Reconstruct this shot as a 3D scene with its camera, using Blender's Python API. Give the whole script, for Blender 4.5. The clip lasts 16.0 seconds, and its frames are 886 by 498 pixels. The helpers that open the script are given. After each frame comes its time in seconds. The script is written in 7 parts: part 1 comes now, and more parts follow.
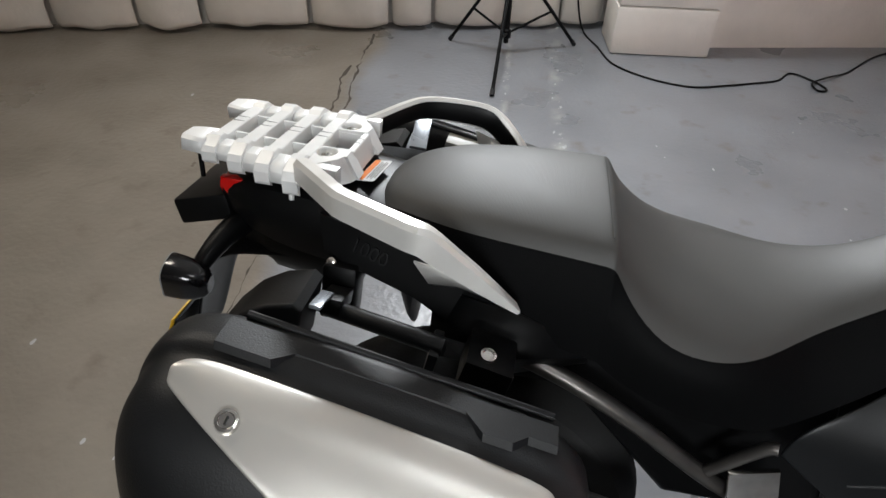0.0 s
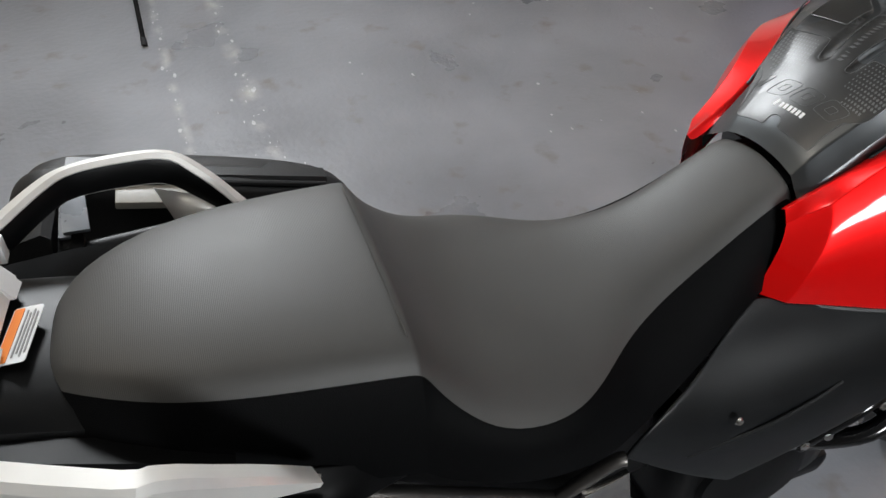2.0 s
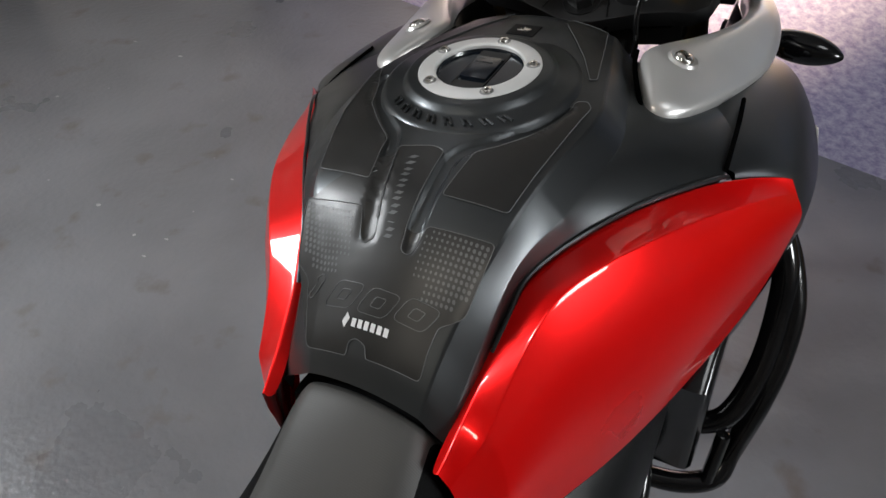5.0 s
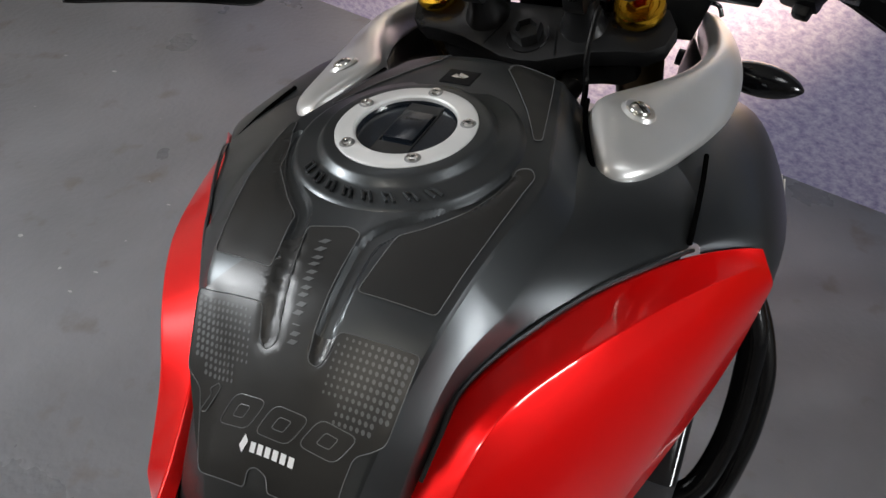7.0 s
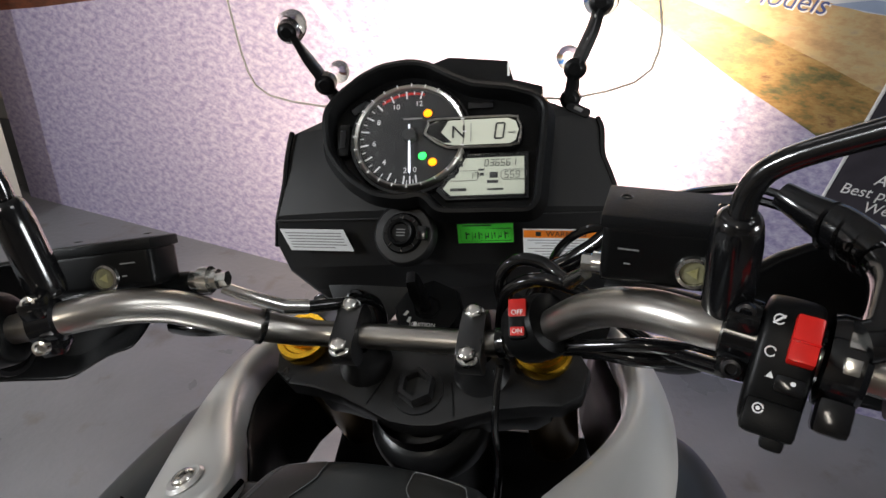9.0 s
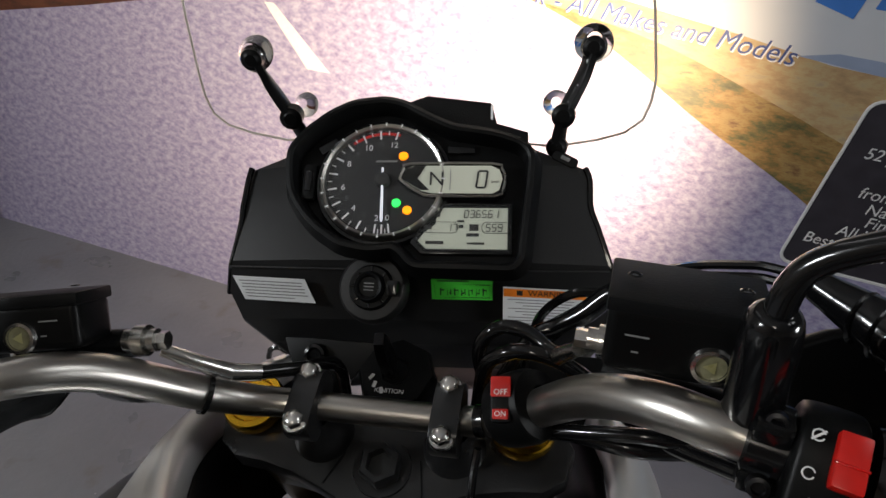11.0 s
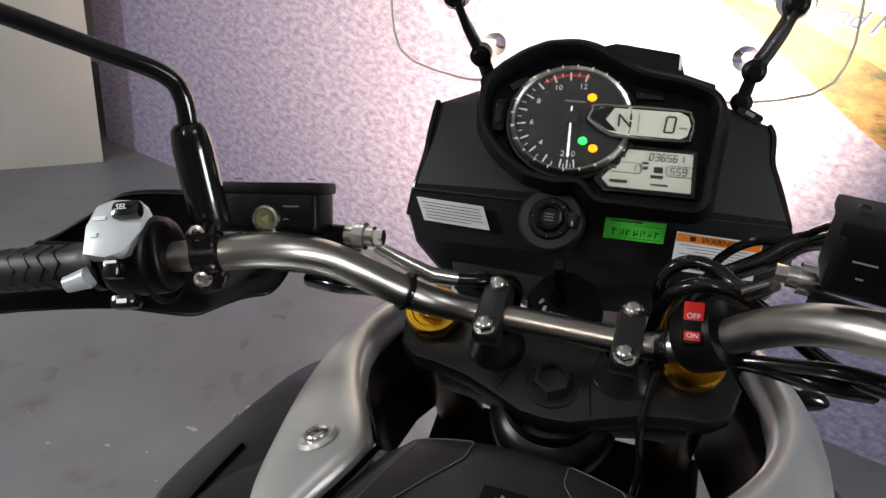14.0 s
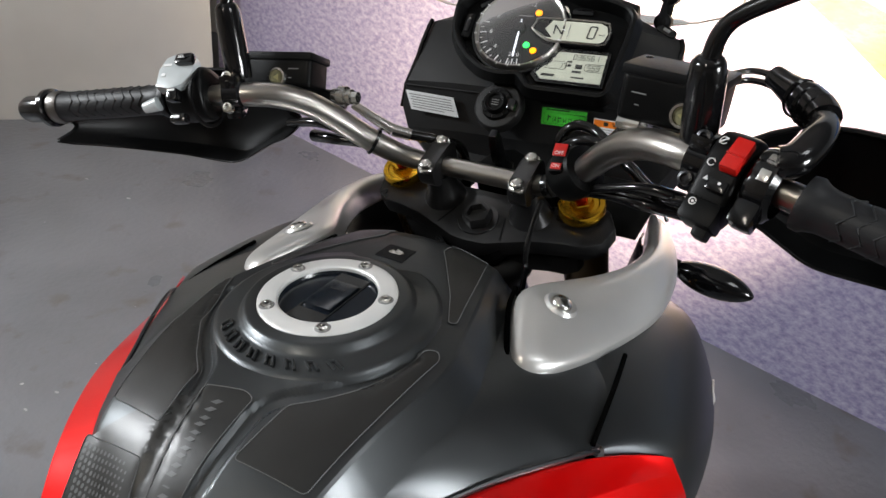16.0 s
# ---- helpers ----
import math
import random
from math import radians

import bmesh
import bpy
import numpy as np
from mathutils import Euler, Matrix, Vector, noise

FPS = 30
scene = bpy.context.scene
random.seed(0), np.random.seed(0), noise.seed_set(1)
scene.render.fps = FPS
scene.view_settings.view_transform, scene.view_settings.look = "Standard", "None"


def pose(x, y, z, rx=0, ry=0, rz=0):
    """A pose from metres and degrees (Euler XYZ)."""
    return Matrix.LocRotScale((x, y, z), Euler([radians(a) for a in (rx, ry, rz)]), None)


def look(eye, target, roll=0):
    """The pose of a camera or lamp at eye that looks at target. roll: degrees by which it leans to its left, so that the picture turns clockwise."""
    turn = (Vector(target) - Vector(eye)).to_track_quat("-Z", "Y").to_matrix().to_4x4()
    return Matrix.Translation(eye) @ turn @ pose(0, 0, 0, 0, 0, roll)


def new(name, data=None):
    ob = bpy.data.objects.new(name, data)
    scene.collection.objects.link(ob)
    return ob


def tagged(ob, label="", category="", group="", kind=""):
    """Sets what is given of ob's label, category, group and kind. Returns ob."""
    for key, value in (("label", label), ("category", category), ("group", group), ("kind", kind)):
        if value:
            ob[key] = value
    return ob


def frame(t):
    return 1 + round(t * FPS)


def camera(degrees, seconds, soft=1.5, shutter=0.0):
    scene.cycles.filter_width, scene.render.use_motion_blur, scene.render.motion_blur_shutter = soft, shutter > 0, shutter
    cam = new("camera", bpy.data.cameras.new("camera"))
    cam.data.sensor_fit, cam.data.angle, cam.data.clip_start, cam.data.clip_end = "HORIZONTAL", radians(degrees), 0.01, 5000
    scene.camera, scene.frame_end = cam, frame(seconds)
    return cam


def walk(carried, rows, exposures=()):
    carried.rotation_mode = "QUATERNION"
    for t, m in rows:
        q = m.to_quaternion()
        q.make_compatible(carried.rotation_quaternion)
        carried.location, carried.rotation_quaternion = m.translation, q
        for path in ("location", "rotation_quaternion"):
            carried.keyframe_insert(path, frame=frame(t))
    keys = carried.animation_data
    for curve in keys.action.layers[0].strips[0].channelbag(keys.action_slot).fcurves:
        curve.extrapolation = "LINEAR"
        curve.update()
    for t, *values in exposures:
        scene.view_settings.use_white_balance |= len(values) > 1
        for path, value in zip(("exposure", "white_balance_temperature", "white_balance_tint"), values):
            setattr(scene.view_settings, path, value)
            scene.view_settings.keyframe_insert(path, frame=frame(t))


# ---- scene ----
cam = camera(68.5, 16.0)
PATH = [
    (0, (0.442, 0.121, 1.426), (0.311, 1.665, 0.162), 2.5),
    (0.5, (0.391, 0.225, 1.452), (0.409, 1.756, 0.165), 2.5),
    (1, (0.34, 0.343, 1.457), (0.593, 1.795, 0.106), 5.1),
    (1.5, (0.358, 0.409, 1.443), (0.858, 1.725, 0.022), 5.9),
    (2, (0.455, 0.438, 1.432), (1.095, 1.653, -0.022), 5.8),
    (2.5, (0.588, 0.448, 1.424), (1.289, 1.633, -0.026), 7.1),
    (3, (0.71, 0.447, 1.415), (1.517, 1.578, -0.023), 8.9),
    (3.5, (0.77, 0.485, 1.417), (1.676, 1.518, -0.036), 6.8),
    (4, (0.793, 0.567, 1.427), (1.865, 1.477, 0.005), 4.1),
    (4.5, (0.804, 0.641, 1.429), (2.005, 1.322, -0.018), 2.9),
    (4.7, (0.82, 0.661, 1.432), (2.077, 1.274, 0.003), 1.4),
    (6.8, (0.946, 0.677, 1.412), (2.258, 1.16, -0.019), 2.8),
    (7, (0.955, 0.685, 1.417), (2.293, 1.159, 0.008), 3.8),
    (7.5, (0.975, 0.702, 1.434), (2.402, 1.153, 0.108), 4.4),
    (8, (1.037, 0.727, 1.471), (2.592, 1.142, 0.284), 3.7),
    (8.5, (1.108, 0.741, 1.48), (2.762, 1.045, 0.398), 3.8),
    (9, (1.171, 0.755, 1.485), (2.903, 1.013, 0.518), 2.8),
    (9.5, (1.232, 0.759, 1.467), (3.005, 0.957, 0.563), 4.6),
    (9.7, (1.25, 0.76, 1.466), (3.028, 0.924, 0.565), 5.0),
    (12, (1.224, 0.789, 1.493), (3.006, 0.936, 0.596), 7.3),
    (12.5, (1.227, 0.775, 1.488), (2.99, 0.922, 0.555), 6.4),
    (13, (1.221, 0.779, 1.483), (2.97, 0.961, 0.53), 6.4),
    (13.5, (1.193, 0.811, 1.465), (2.913, 1.087, 0.481), 7.2),
    (14, (1.163, 0.857, 1.449), (2.866, 1.22, 0.465), 9.3),
    (14.5, (1.142, 0.863, 1.437), (2.816, 1.313, 0.438), 9.0),
    (15, (1.118, 0.805, 1.448), (2.776, 1.293, 0.442), 7.6),
    (15.5, (1.074, 0.712, 1.459), (2.719, 1.218, 0.44), 6.6),
    (16, (0.985, 0.623, 1.445), (2.57, 1.255, 0.401), 8.9),
]
EXPOSURES = ((0.0,.1),(0.5,.1),(1.0,-.25),(1.5,-.25),(2.0,.1),(2.5,.15),(3.0,0),(3.5,-.1),(4.5,-.3),(7.0,-.2),(8.0,.1),(8.5,.1),(9.0,.0),(9.5,-.3),(12.0,-.7),(13.0,-.72),(13.5,-.5),(14.0,-.15),(14.5,0),(15.0,.08),(16.0,.1))
walk(cam, [(t, look(eye, target, roll)) for t, eye, target, roll in PATH], EXPOSURES)

# ---------------------------------------------------------------- light and exposure


def world_and_lamps():
    w = bpy.data.worlds.new("world")
    w.use_nodes = True
    scene.world = w
    bg = w.node_tree.nodes["Background"]
    bg.inputs[0].default_value = (0.75, 0.85, 1.0, 1)
    bg.inputs[1].default_value = 0.02


def area_lamp(name, eye, target, size, size_y, watts, colour, spread=180):
    d = bpy.data.lights.new(name, "AREA")
    d.shape, d.size, d.size_y, d.energy, d.color = "RECTANGLE", size, size_y, watts, colour
    d.spread = radians(spread)
    ob = new(name, d)
    ob.matrix_world = look(eye, target)
    return ob


world_and_lamps()
area_lamp("studio_light", (0.46, 3.56, 2.15), (0.95, 0.8, 0.7), 0.5, 0.36, 95, (0.93, 0.97, 1.0))
area_lamp("studio_light", (0.62, -2.1, 1.85), (1.25, 0.65, 0.95), 0.85, 0.72, 17, (0.95, 0.98, 1.0), 85)
# guessed overhead fill lamp, added without a known source
area_lamp("boom_fill", (1.15, -0.18, 2.58), (1.3, 0.55, 0.95), 0.6, 0.45, 6, (0.95, 0.98, 1.0))
# two unseen fill lamps, added to lift the walls, board and backdrop
area_lamp("ceiling_fill", (-1.2, 1.6, 3.05), (-1.2, 1.6, 0), 1.5, 0.2, 27, (1.0, 0.92, 0.8))
area_lamp("ceiling_fill", (2.6, 2.2, 3.05), (2.6, 2.2, 0), 1.5, 0.2, 3, (0.97, 0.97, 1.0))

d = bpy.data.lights.new("headlamp", "SPOT")
d.energy, d.spot_size, d.spot_blend, d.color, d.shadow_soft_size = 520, radians(100), 1.0, (1.0, 0.75, 0.49), 0.05
lamp = new("headlamp", d)
lamp.matrix_world = look((2.13, 0.62, 1.06), (3.33, 0.98, 1.06))
# ---------------------------------------------------------------- mesh helpers


def crom(pts, per=6):
    """Points resampled along a smooth curve."""
    p = [Vector(q) for q in pts]
    if len(p) < 3:
        return p
    out = []
    for i in range(len(p) - 1):
        a, b, c, d = p[max(i - 1, 0)], p[i], p[i + 1], p[min(i + 2, len(p) - 1)]
        for k in range(per):
            t = k / per
            out.append(0.5 * ((2 * b) + (c - a) * t + (2 * a - 5 * b + 4 * c - d) * t * t + (3 * b - a - 3 * c + d) * t**3))
    out.append(p[-1])
    return out


def tube(pts, r, segs=12, per=6, bm=None, cap=True):
    """A round tube along points; r a number or one radius for each point."""
    bm = bm or bmesh.new()
    path = crom(pts, per)
    n = len(path)
    rr = [r] * n if not isinstance(r, (list, tuple)) else [float(np.interp(i / (n - 1) * (len(r) - 1), range(len(r)), r)) for i in range(n)]
    side, rings = None, []
    for i, p in enumerate(path):
        d = (path[min(i + 1, n - 1)] - path[max(i - 1, 0)]).normalized()
        if side is None:
            side = d.orthogonal().normalized()
        side = (side - d * side.dot(d)).normalized()
        up = d.cross(side)
        rings.append([bm.verts.new(p + rr[i] * (math.cos(a) * side + math.sin(a) * up)) for a in (2 * math.pi * k / segs for k in range(segs))])
    for a, b in zip(rings, rings[1:]):
        for k in range(segs):
            bm.faces.new((a[k], a[(k + 1) % segs], b[(k + 1) % segs], b[k])).smooth = True
    if cap:
        bm.faces.new(rings[0][::-1])
        bm.faces.new(rings[-1])
    return bm


def rod(a, b, r, r2=None, segs=16, bm=None):
    return tube([a, b], [r, r if r2 is None else r2], segs, 1, bm)


def lathe(profile, m=None, segs=32, bm=None):
    """A turned shape: (radius, height) pairs about the z axis, laid by m."""
    bm = bm or bmesh.new()
    m = m or Matrix()
    rings = []
    for r, h in profile:
        if r < 1e-6:
            rings.append([bm.verts.new(m @ Vector((0, 0, h)))])
        else:
            rings.append([bm.verts.new(m @ Vector((r * math.cos(2 * math.pi * k / segs), r * math.sin(2 * math.pi * k / segs), h))) for k in range(segs)])
    for a, b in zip(rings, rings[1:]):
        for k in range(segs):
            q = [a[k % len(a)], a[(k + 1) % len(a)], b[(k + 1) % len(b)], b[k % len(b)]]
            q = list(dict.fromkeys(q))
            if len(q) > 2:
                bm.faces.new(q).smooth = True
    return bm


def loft(rows, closed=False, bm=None, mats=None):
    """Faces between rows of points; mats: a material number for each strip along a row."""
    bm = bm or bmesh.new()
    vs = [[bm.verts.new(p) for p in row] for row in rows]
    for a, b in zip(vs, vs[1:]):
        n = len(a)
        for k in range(n if closed else n - 1):
            q = list(dict.fromkeys((a[k], b[k], b[(k + 1) % n], a[(k + 1) % n])))
            f = bm.faces.new(q)
            f.smooth = True
            if mats:
                f.material_index = mats[k]
    return bm


def mirrored(half):
    """A full row from the half row that starts on the middle plane."""
    return [(x, -y, z) for x, y, z in half[:0:-1]] + list(half)


def block(size, m=None, bevel=0.003, bm=None, segs=2, taper=1.0):
    """A box about its middle with bevelled edges; taper narrows its top."""
    b2 = bmesh.new()
    bmesh.ops.create_cube(b2, size=1)
    for v in b2.verts:
        k = taper if v.co.z > 0 else 1.0
        v.co = Vector((v.co.x * size[0] * k, v.co.y * size[1] * k, v.co.z * size[2]))
    if bevel > 0:
        bmesh.ops.bevel(b2, geom=b2.edges[:], offset=bevel, segments=segs, profile=0.6, affect="EDGES")
    if m is not None:
        b2.transform(m)
    return joined(b2, bm)


def joined(b2, bm):
    if bm is None:
        return b2
    me = bpy.data.meshes.new("t")
    b2.to_mesh(me)
    b2.free()
    bm.from_mesh(me)
    bpy.data.meshes.remove(me)
    return bm


def prism(outline, depth, m=None, bevel=0.002, bm=None, segs=2):
    """A plate from a flat outline (x, y), depth thick below z = 0, laid by m."""
    b2 = bmesh.new()
    top = [b2.verts.new((x, y, 0)) for x, y in outline]
    low = [b2.verts.new((x, y, -depth)) for x, y in outline]
    b2.faces.new(top)
    b2.faces.new(low[::-1])
    n = len(top)
    for k in range(n):
        b2.faces.new((top[k], low[k], low[(k + 1) % n], top[(k + 1) % n]))
    bmesh.ops.recalc_face_normals(b2, faces=b2.faces[:])
    if bevel > 0:
        rim = [e for e in b2.edges if all(v.co.z > -1e-6 for v in e.verts)]
        bmesh.ops.bevel(b2, geom=rim, offset=bevel, segments=segs, profile=0.6, affect="EDGES")
    if m is not None:
        b2.transform(m)
    return joined(b2, bm)


def rounded(w, h, r, n=5, cx=0.0, cy=0.0):
    """The outline of a rounded rectangle."""
    out = []
    for sx, sy, a0 in ((1, 1, 0), (-1, 1, 90), (-1, -1, 180), (1, -1, 270)):
        for k in range(n + 1):
            a = radians(a0 + 90 * k / n)
            out.append((cx + sx * (w / 2 - r) + r * math.cos(a), cy + sy * (h / 2 - r) + r * math.sin(a)))
    return out


def flip(bm):
    """The same shape on the other side of the middle plane."""
    b2 = bm.copy()
    for v in b2.verts:
        v.co.y = -v.co.y
    bmesh.ops.reverse_faces(b2, faces=b2.faces[:])
    return b2


def part(name, bm, material, parent=None, label="", smooth=40, sub=0, solid=0.0, fix=True):
    """Links a bmesh as one mesh object under a thing or a part."""
    if fix:
        bmesh.ops.recalc_face_normals(bm, faces=bm.faces[:])
    me = bpy.data.meshes.new(name)
    bm.to_mesh(me)
    bm.free()
    for m in material if isinstance(material, (list, tuple)) else [material]:
        me.materials.append(m)
    ob = new(name, me)
    if parent:
        ob.parent = parent
    if solid:
        s = ob.modifiers.new("thickness", "SOLIDIFY")
        s.thickness, s.offset = solid, -1
    if sub:
        s = ob.modifiers.new("smooth", "SUBSURF")
        s.levels = s.render_levels = sub
    if smooth:
        me.shade_smooth()
        me.set_sharp_from_angle(angle=radians(smooth))
    return tagged(ob, label)


def words(name, text, size, m, material, parent=None, depth=0.0004, align="CENTER", label="", shear=0.0):
    """Raised lettering as a mesh."""
    c = bpy.data.curves.new("t", "FONT")
    c.body, c.size, c.extrude, c.align_x, c.align_y, c.resolution_u, c.shear = text, size, depth, align, "CENTER", 3, shear
    o = new("t", c)
    me = bpy.data.meshes.new_from_object(o.evaluated_get(bpy.context.evaluated_depsgraph_get()))
    bpy.data.objects.remove(o)
    me.transform(m)
    me.materials.clear()
    me.materials.append(material)
    me.name = name
    ob = new(name, me)
    if parent:
        ob.parent = parent
    return tagged(ob, label)


def sweep(pts, section, per=4, scale=None):
    """A flat or shaped bar: a closed section (across, up) carried along points, kept upright."""
    path = crom(pts, per)
    n = len(path)
    rows = []
    for i, p in enumerate(path):
        d = (path[min(i + 1, n - 1)] - path[max(i - 1, 0)]).normalized()
        side = Vector((0, 0, 1)).cross(d).normalized()
        up = d.cross(side)
        k = 1.0 if scale is None else float(np.interp(i / (n - 1), np.linspace(0, 1, len(scale)), scale))
        rows.append([p + side * a + up * b * k for a, b in section])
    bm = loft(rows, True)
    vs = list(bm.verts)
    m = len(section)
    bm.faces.new(vs[:m][::-1])
    bm.faces.new(vs[-m:])
    return bm


def axes(o, x, z):
    """A frame at o with its x along x and its z near z."""
    x = Vector(x).normalized()
    y = Vector(z).cross(x).normalized()
    z = x.cross(y)
    return Matrix(((x.x, y.x, z.x, o[0]), (x.y, y.y, z.y, o[1]), (x.z, y.z, z.z, o[2]), (0, 0, 0, 1)))


# ---------------------------------------------------------------- materials


def surface(name, base, rough=0.5, metal=0.0, vary=0.12, scale=6.0, grain=0.0, grain_scale=400.0, second=None, dirt=0.0, coat=0.0, spec=0.5, stretch=(1, 1, 1), rvary=0.12):
    """A principled material with a slow and a fine variation of colour, gloss and relief."""
    m = bpy.data.materials.new(name)
    m.use_nodes = True
    nt = m.node_tree
    nd, ln = nt.nodes, nt.links
    b = nd["Principled BSDF"]
    co = nd.new("ShaderNodeTexCoord")
    mp = nd.new("ShaderNodeMapping")
    mp.inputs["Scale"].default_value = stretch
    ln.new(co.outputs["Object"], mp.inputs[0])
    n1 = nd.new("ShaderNodeTexNoise")
    n1.inputs["Scale"].default_value, n1.inputs["Detail"].default_value = scale, 6
    ln.new(mp.outputs[0], n1.inputs["Vector"])
    n2 = nd.new("ShaderNodeTexNoise")
    n2.inputs["Scale"].default_value, n2.inputs["Detail"].default_value = grain_scale, 2
    ln.new(mp.outputs[0], n2.inputs["Vector"])
    mix = nd.new("ShaderNodeMix")
    mix.data_type = "RGBA"
    ramp = nd.new("ShaderNodeMapRange")
    ramp.inputs[1].default_value, ramp.inputs[2].default_value = 0.3, 0.7
    ln.new(n1.outputs["Fac"], ramp.inputs[0])
    ln.new(ramp.outputs[0], mix.inputs["Factor"])
    lo = tuple(c * (1 - vary) for c in base)
    hi = second or tuple(min(1, c * (1 + vary)) for c in base)
    mix.inputs["A"].default_value, mix.inputs["B"].default_value = (*lo, 1), (*hi, 1)
    ln.new(mix.outputs["Result"], b.inputs["Base Color"])
    rr = nd.new("ShaderNodeMapRange")
    rr.inputs[1].default_value, rr.inputs[2].default_value = 0.25, 0.75
    rr.inputs[3].default_value, rr.inputs[4].default_value = max(0.02, rough - rvary * rough), min(1, rough + rvary * rough)
    ln.new(n1.outputs["Fac"], rr.inputs[0])
    ln.new(rr.outputs[0], b.inputs["Roughness"])
    b.inputs["Metallic"].default_value = metal
    b.inputs["Coat Weight"].default_value = coat
    b.inputs["Coat Roughness"].default_value = 0.04
    b.inputs["Specular IOR Level"].default_value = spec
    if grain > 0:
        bp = nd.new("ShaderNodeBump")
        bp.inputs["Strength"].default_value, bp.inputs["Distance"].default_value = 1.0, grain
        ln.new(n2.outputs["Fac"], bp.inputs["Height"])
        ln.new(bp.outputs[0], b.inputs["Normal"])
    return m


def seat_vinyl(name, base, rough):
    """Vinyl with fine ribs across the seat."""
    m = surface(name, base, rough, vary=0.14, scale=7, spec=0.55)
    nd, ln = m.node_tree.nodes, m.node_tree.links
    co = nd.new("ShaderNodeTexCoord")
    wv = nd.new("ShaderNodeTexWave")
    wv.wave_type, wv.bands_direction = "BANDS", "X"
    wv.inputs["Scale"].default_value, wv.inputs["Distortion"].default_value = 190, 0.3
    wv.inputs["Detail"].default_value = 1
    ln.new(co.outputs["Object"], wv.inputs["Vector"])
    ns = nd.new("ShaderNodeTexNoise")
    ns.inputs["Scale"].default_value = 900
    ln.new(co.outputs["Object"], ns.inputs["Vector"])
    ad = nd.new("ShaderNodeMath")
    ad.operation = "MULTIPLY_ADD"
    ad.inputs[1].default_value = 0.5
    ln.new(ns.outputs["Fac"], ad.inputs[0])
    ln.new(wv.outputs["Fac"], ad.inputs[2])
    bp = nd.new("ShaderNodeBump")
    bp.inputs["Distance"].default_value, bp.inputs["Strength"].default_value = 0.00005, 1.0
    ln.new(ad.outputs[0], bp.inputs["Height"])
    ln.new(bp.outputs[0], nd["Principled BSDF"].inputs["Normal"])
    return m


def glow(name, colour, strength):
    m = bpy.data.materials.new(name)
    m.use_nodes = True
    b = m.node_tree.nodes["Principled BSDF"]
    b.inputs["Base Color"].default_value = (*colour, 1)
    b.inputs["Emission Color"].default_value = (*colour, 1)
    b.inputs["Emission Strength"].default_value = strength
    return m


def clear(name, colour=(1, 1, 1), rough=0.0, ior=1.45):
    m = bpy.data.materials.new(name)
    m.use_nodes = True
    b = m.node_tree.nodes["Principled BSDF"]
    b.inputs["Base Color"].default_value = (*colour, 1)
    b.inputs["Roughness"].default_value, b.inputs["IOR"].default_value = rough, ior
    b.inputs["Transmission Weight"].default_value = 1.0
    return m


VINYL = seat_vinyl("grey_vinyl", (0.044, 0.043, 0.0405), 0.58)
BLACKVINYL = surface("black_vinyl", (0.0022, 0.0023, 0.0025), 0.6, spec=0.05, grain=0.0003, grain_scale=700)
TANK = surface("dark_grey_paint", (0.072, 0.077, 0.08), 0.35, metal=0.85, vary=0.06, scale=9, coat=0.06, grain=0.00003, grain_scale=1500)
SHROUD = surface("graphite_paint", (0.07, 0.075, 0.08), 0.36, metal=0.85, vary=0.06, scale=7, coat=0.06)
PAD = surface("tank_pad_rubber", (0.013, 0.0128, 0.012), 0.36, vary=0.15, scale=30, grain=0.00005, grain_scale=1600)
PADLINE = surface("pad_print_grey", (0.1, 0.103, 0.105), 0.42, vary=0.1, scale=80)
CAPBLACK = surface("blue_black_cap", (0.006, 0.009, 0.014), 0.2, vary=0.12, scale=30, spec=0.6)
WHITEPRINT = surface("white_print", (0.75, 0.75, 0.75), 0.5, vary=0.04, scale=90)
RED = surface("candy_red_paint", (0.82, 0.004, 0.004), 0.3, metal=0.45, spec=0.1, vary=0.06, scale=6, coat=0.7, grain=0.00001, grain_scale=2500)
SILVER = surface("silver_paint", (0.64, 0.635, 0.62), 0.34, metal=0.62, vary=0.05, scale=8, coat=0.2, grain=0.00002, grain_scale=1800)
RACK = surface("rack_silver", (0.8, 0.8, 0.79), 0.42, metal=0.12, vary=0.08, scale=14, grain=0.0001, grain_scale=600)
RAIL = surface("rail_silver", (0.76, 0.75, 0.72), 0.36, metal=0.4, vary=0.08, scale=12, grain=0.00005, grain_scale=800)
STEEL = surface("brushed_steel", (0.42, 0.4, 0.37), 0.3, metal=1.0, vary=0.12, scale=25, stretch=(1, 0.15, 1), grain=0.00002, grain_scale=900)
CHROME = surface("zinc_bolt", (0.7, 0.69, 0.66), 0.22, metal=1.0, vary=0.1, scale=60)
ALU = surface("machined_ring", (0.72, 0.72, 0.71), 0.38, metal=0.35, vary=0.04, scale=30)
YOKE = surface("cast_black_alloy", (0.011, 0.011, 0.0115), 0.3, spec=0.5, vary=0.15, scale=18, grain=0.0001, grain_scale=500)
GOLD = surface("gold_anodised", (0.75, 0.42, 0.03), 0.22, metal=1.0, vary=0.08, scale=40)
FASCIA_BLACK = surface("fascia_black_plastic", (0.0125, 0.0125, 0.013), 0.45, spec=0.32, vary=0.16, scale=11, grain=0.0002, grain_scale=900)
COVER = surface("textured_cover_plastic", (0.005, 0.0056, 0.0062), 0.36, spec=0.28, vary=0.14, scale=10, grain=0.0002, grain_scale=900)
DARKBOLT = surface("dark_bolt", (0.03, 0.03, 0.032), 0.3, metal=0.9, vary=0.1, scale=60)
REDANO = surface("red_anodised", (0.6, 0.03, 0.01), 0.25, metal=0.9, vary=0.1, scale=40)
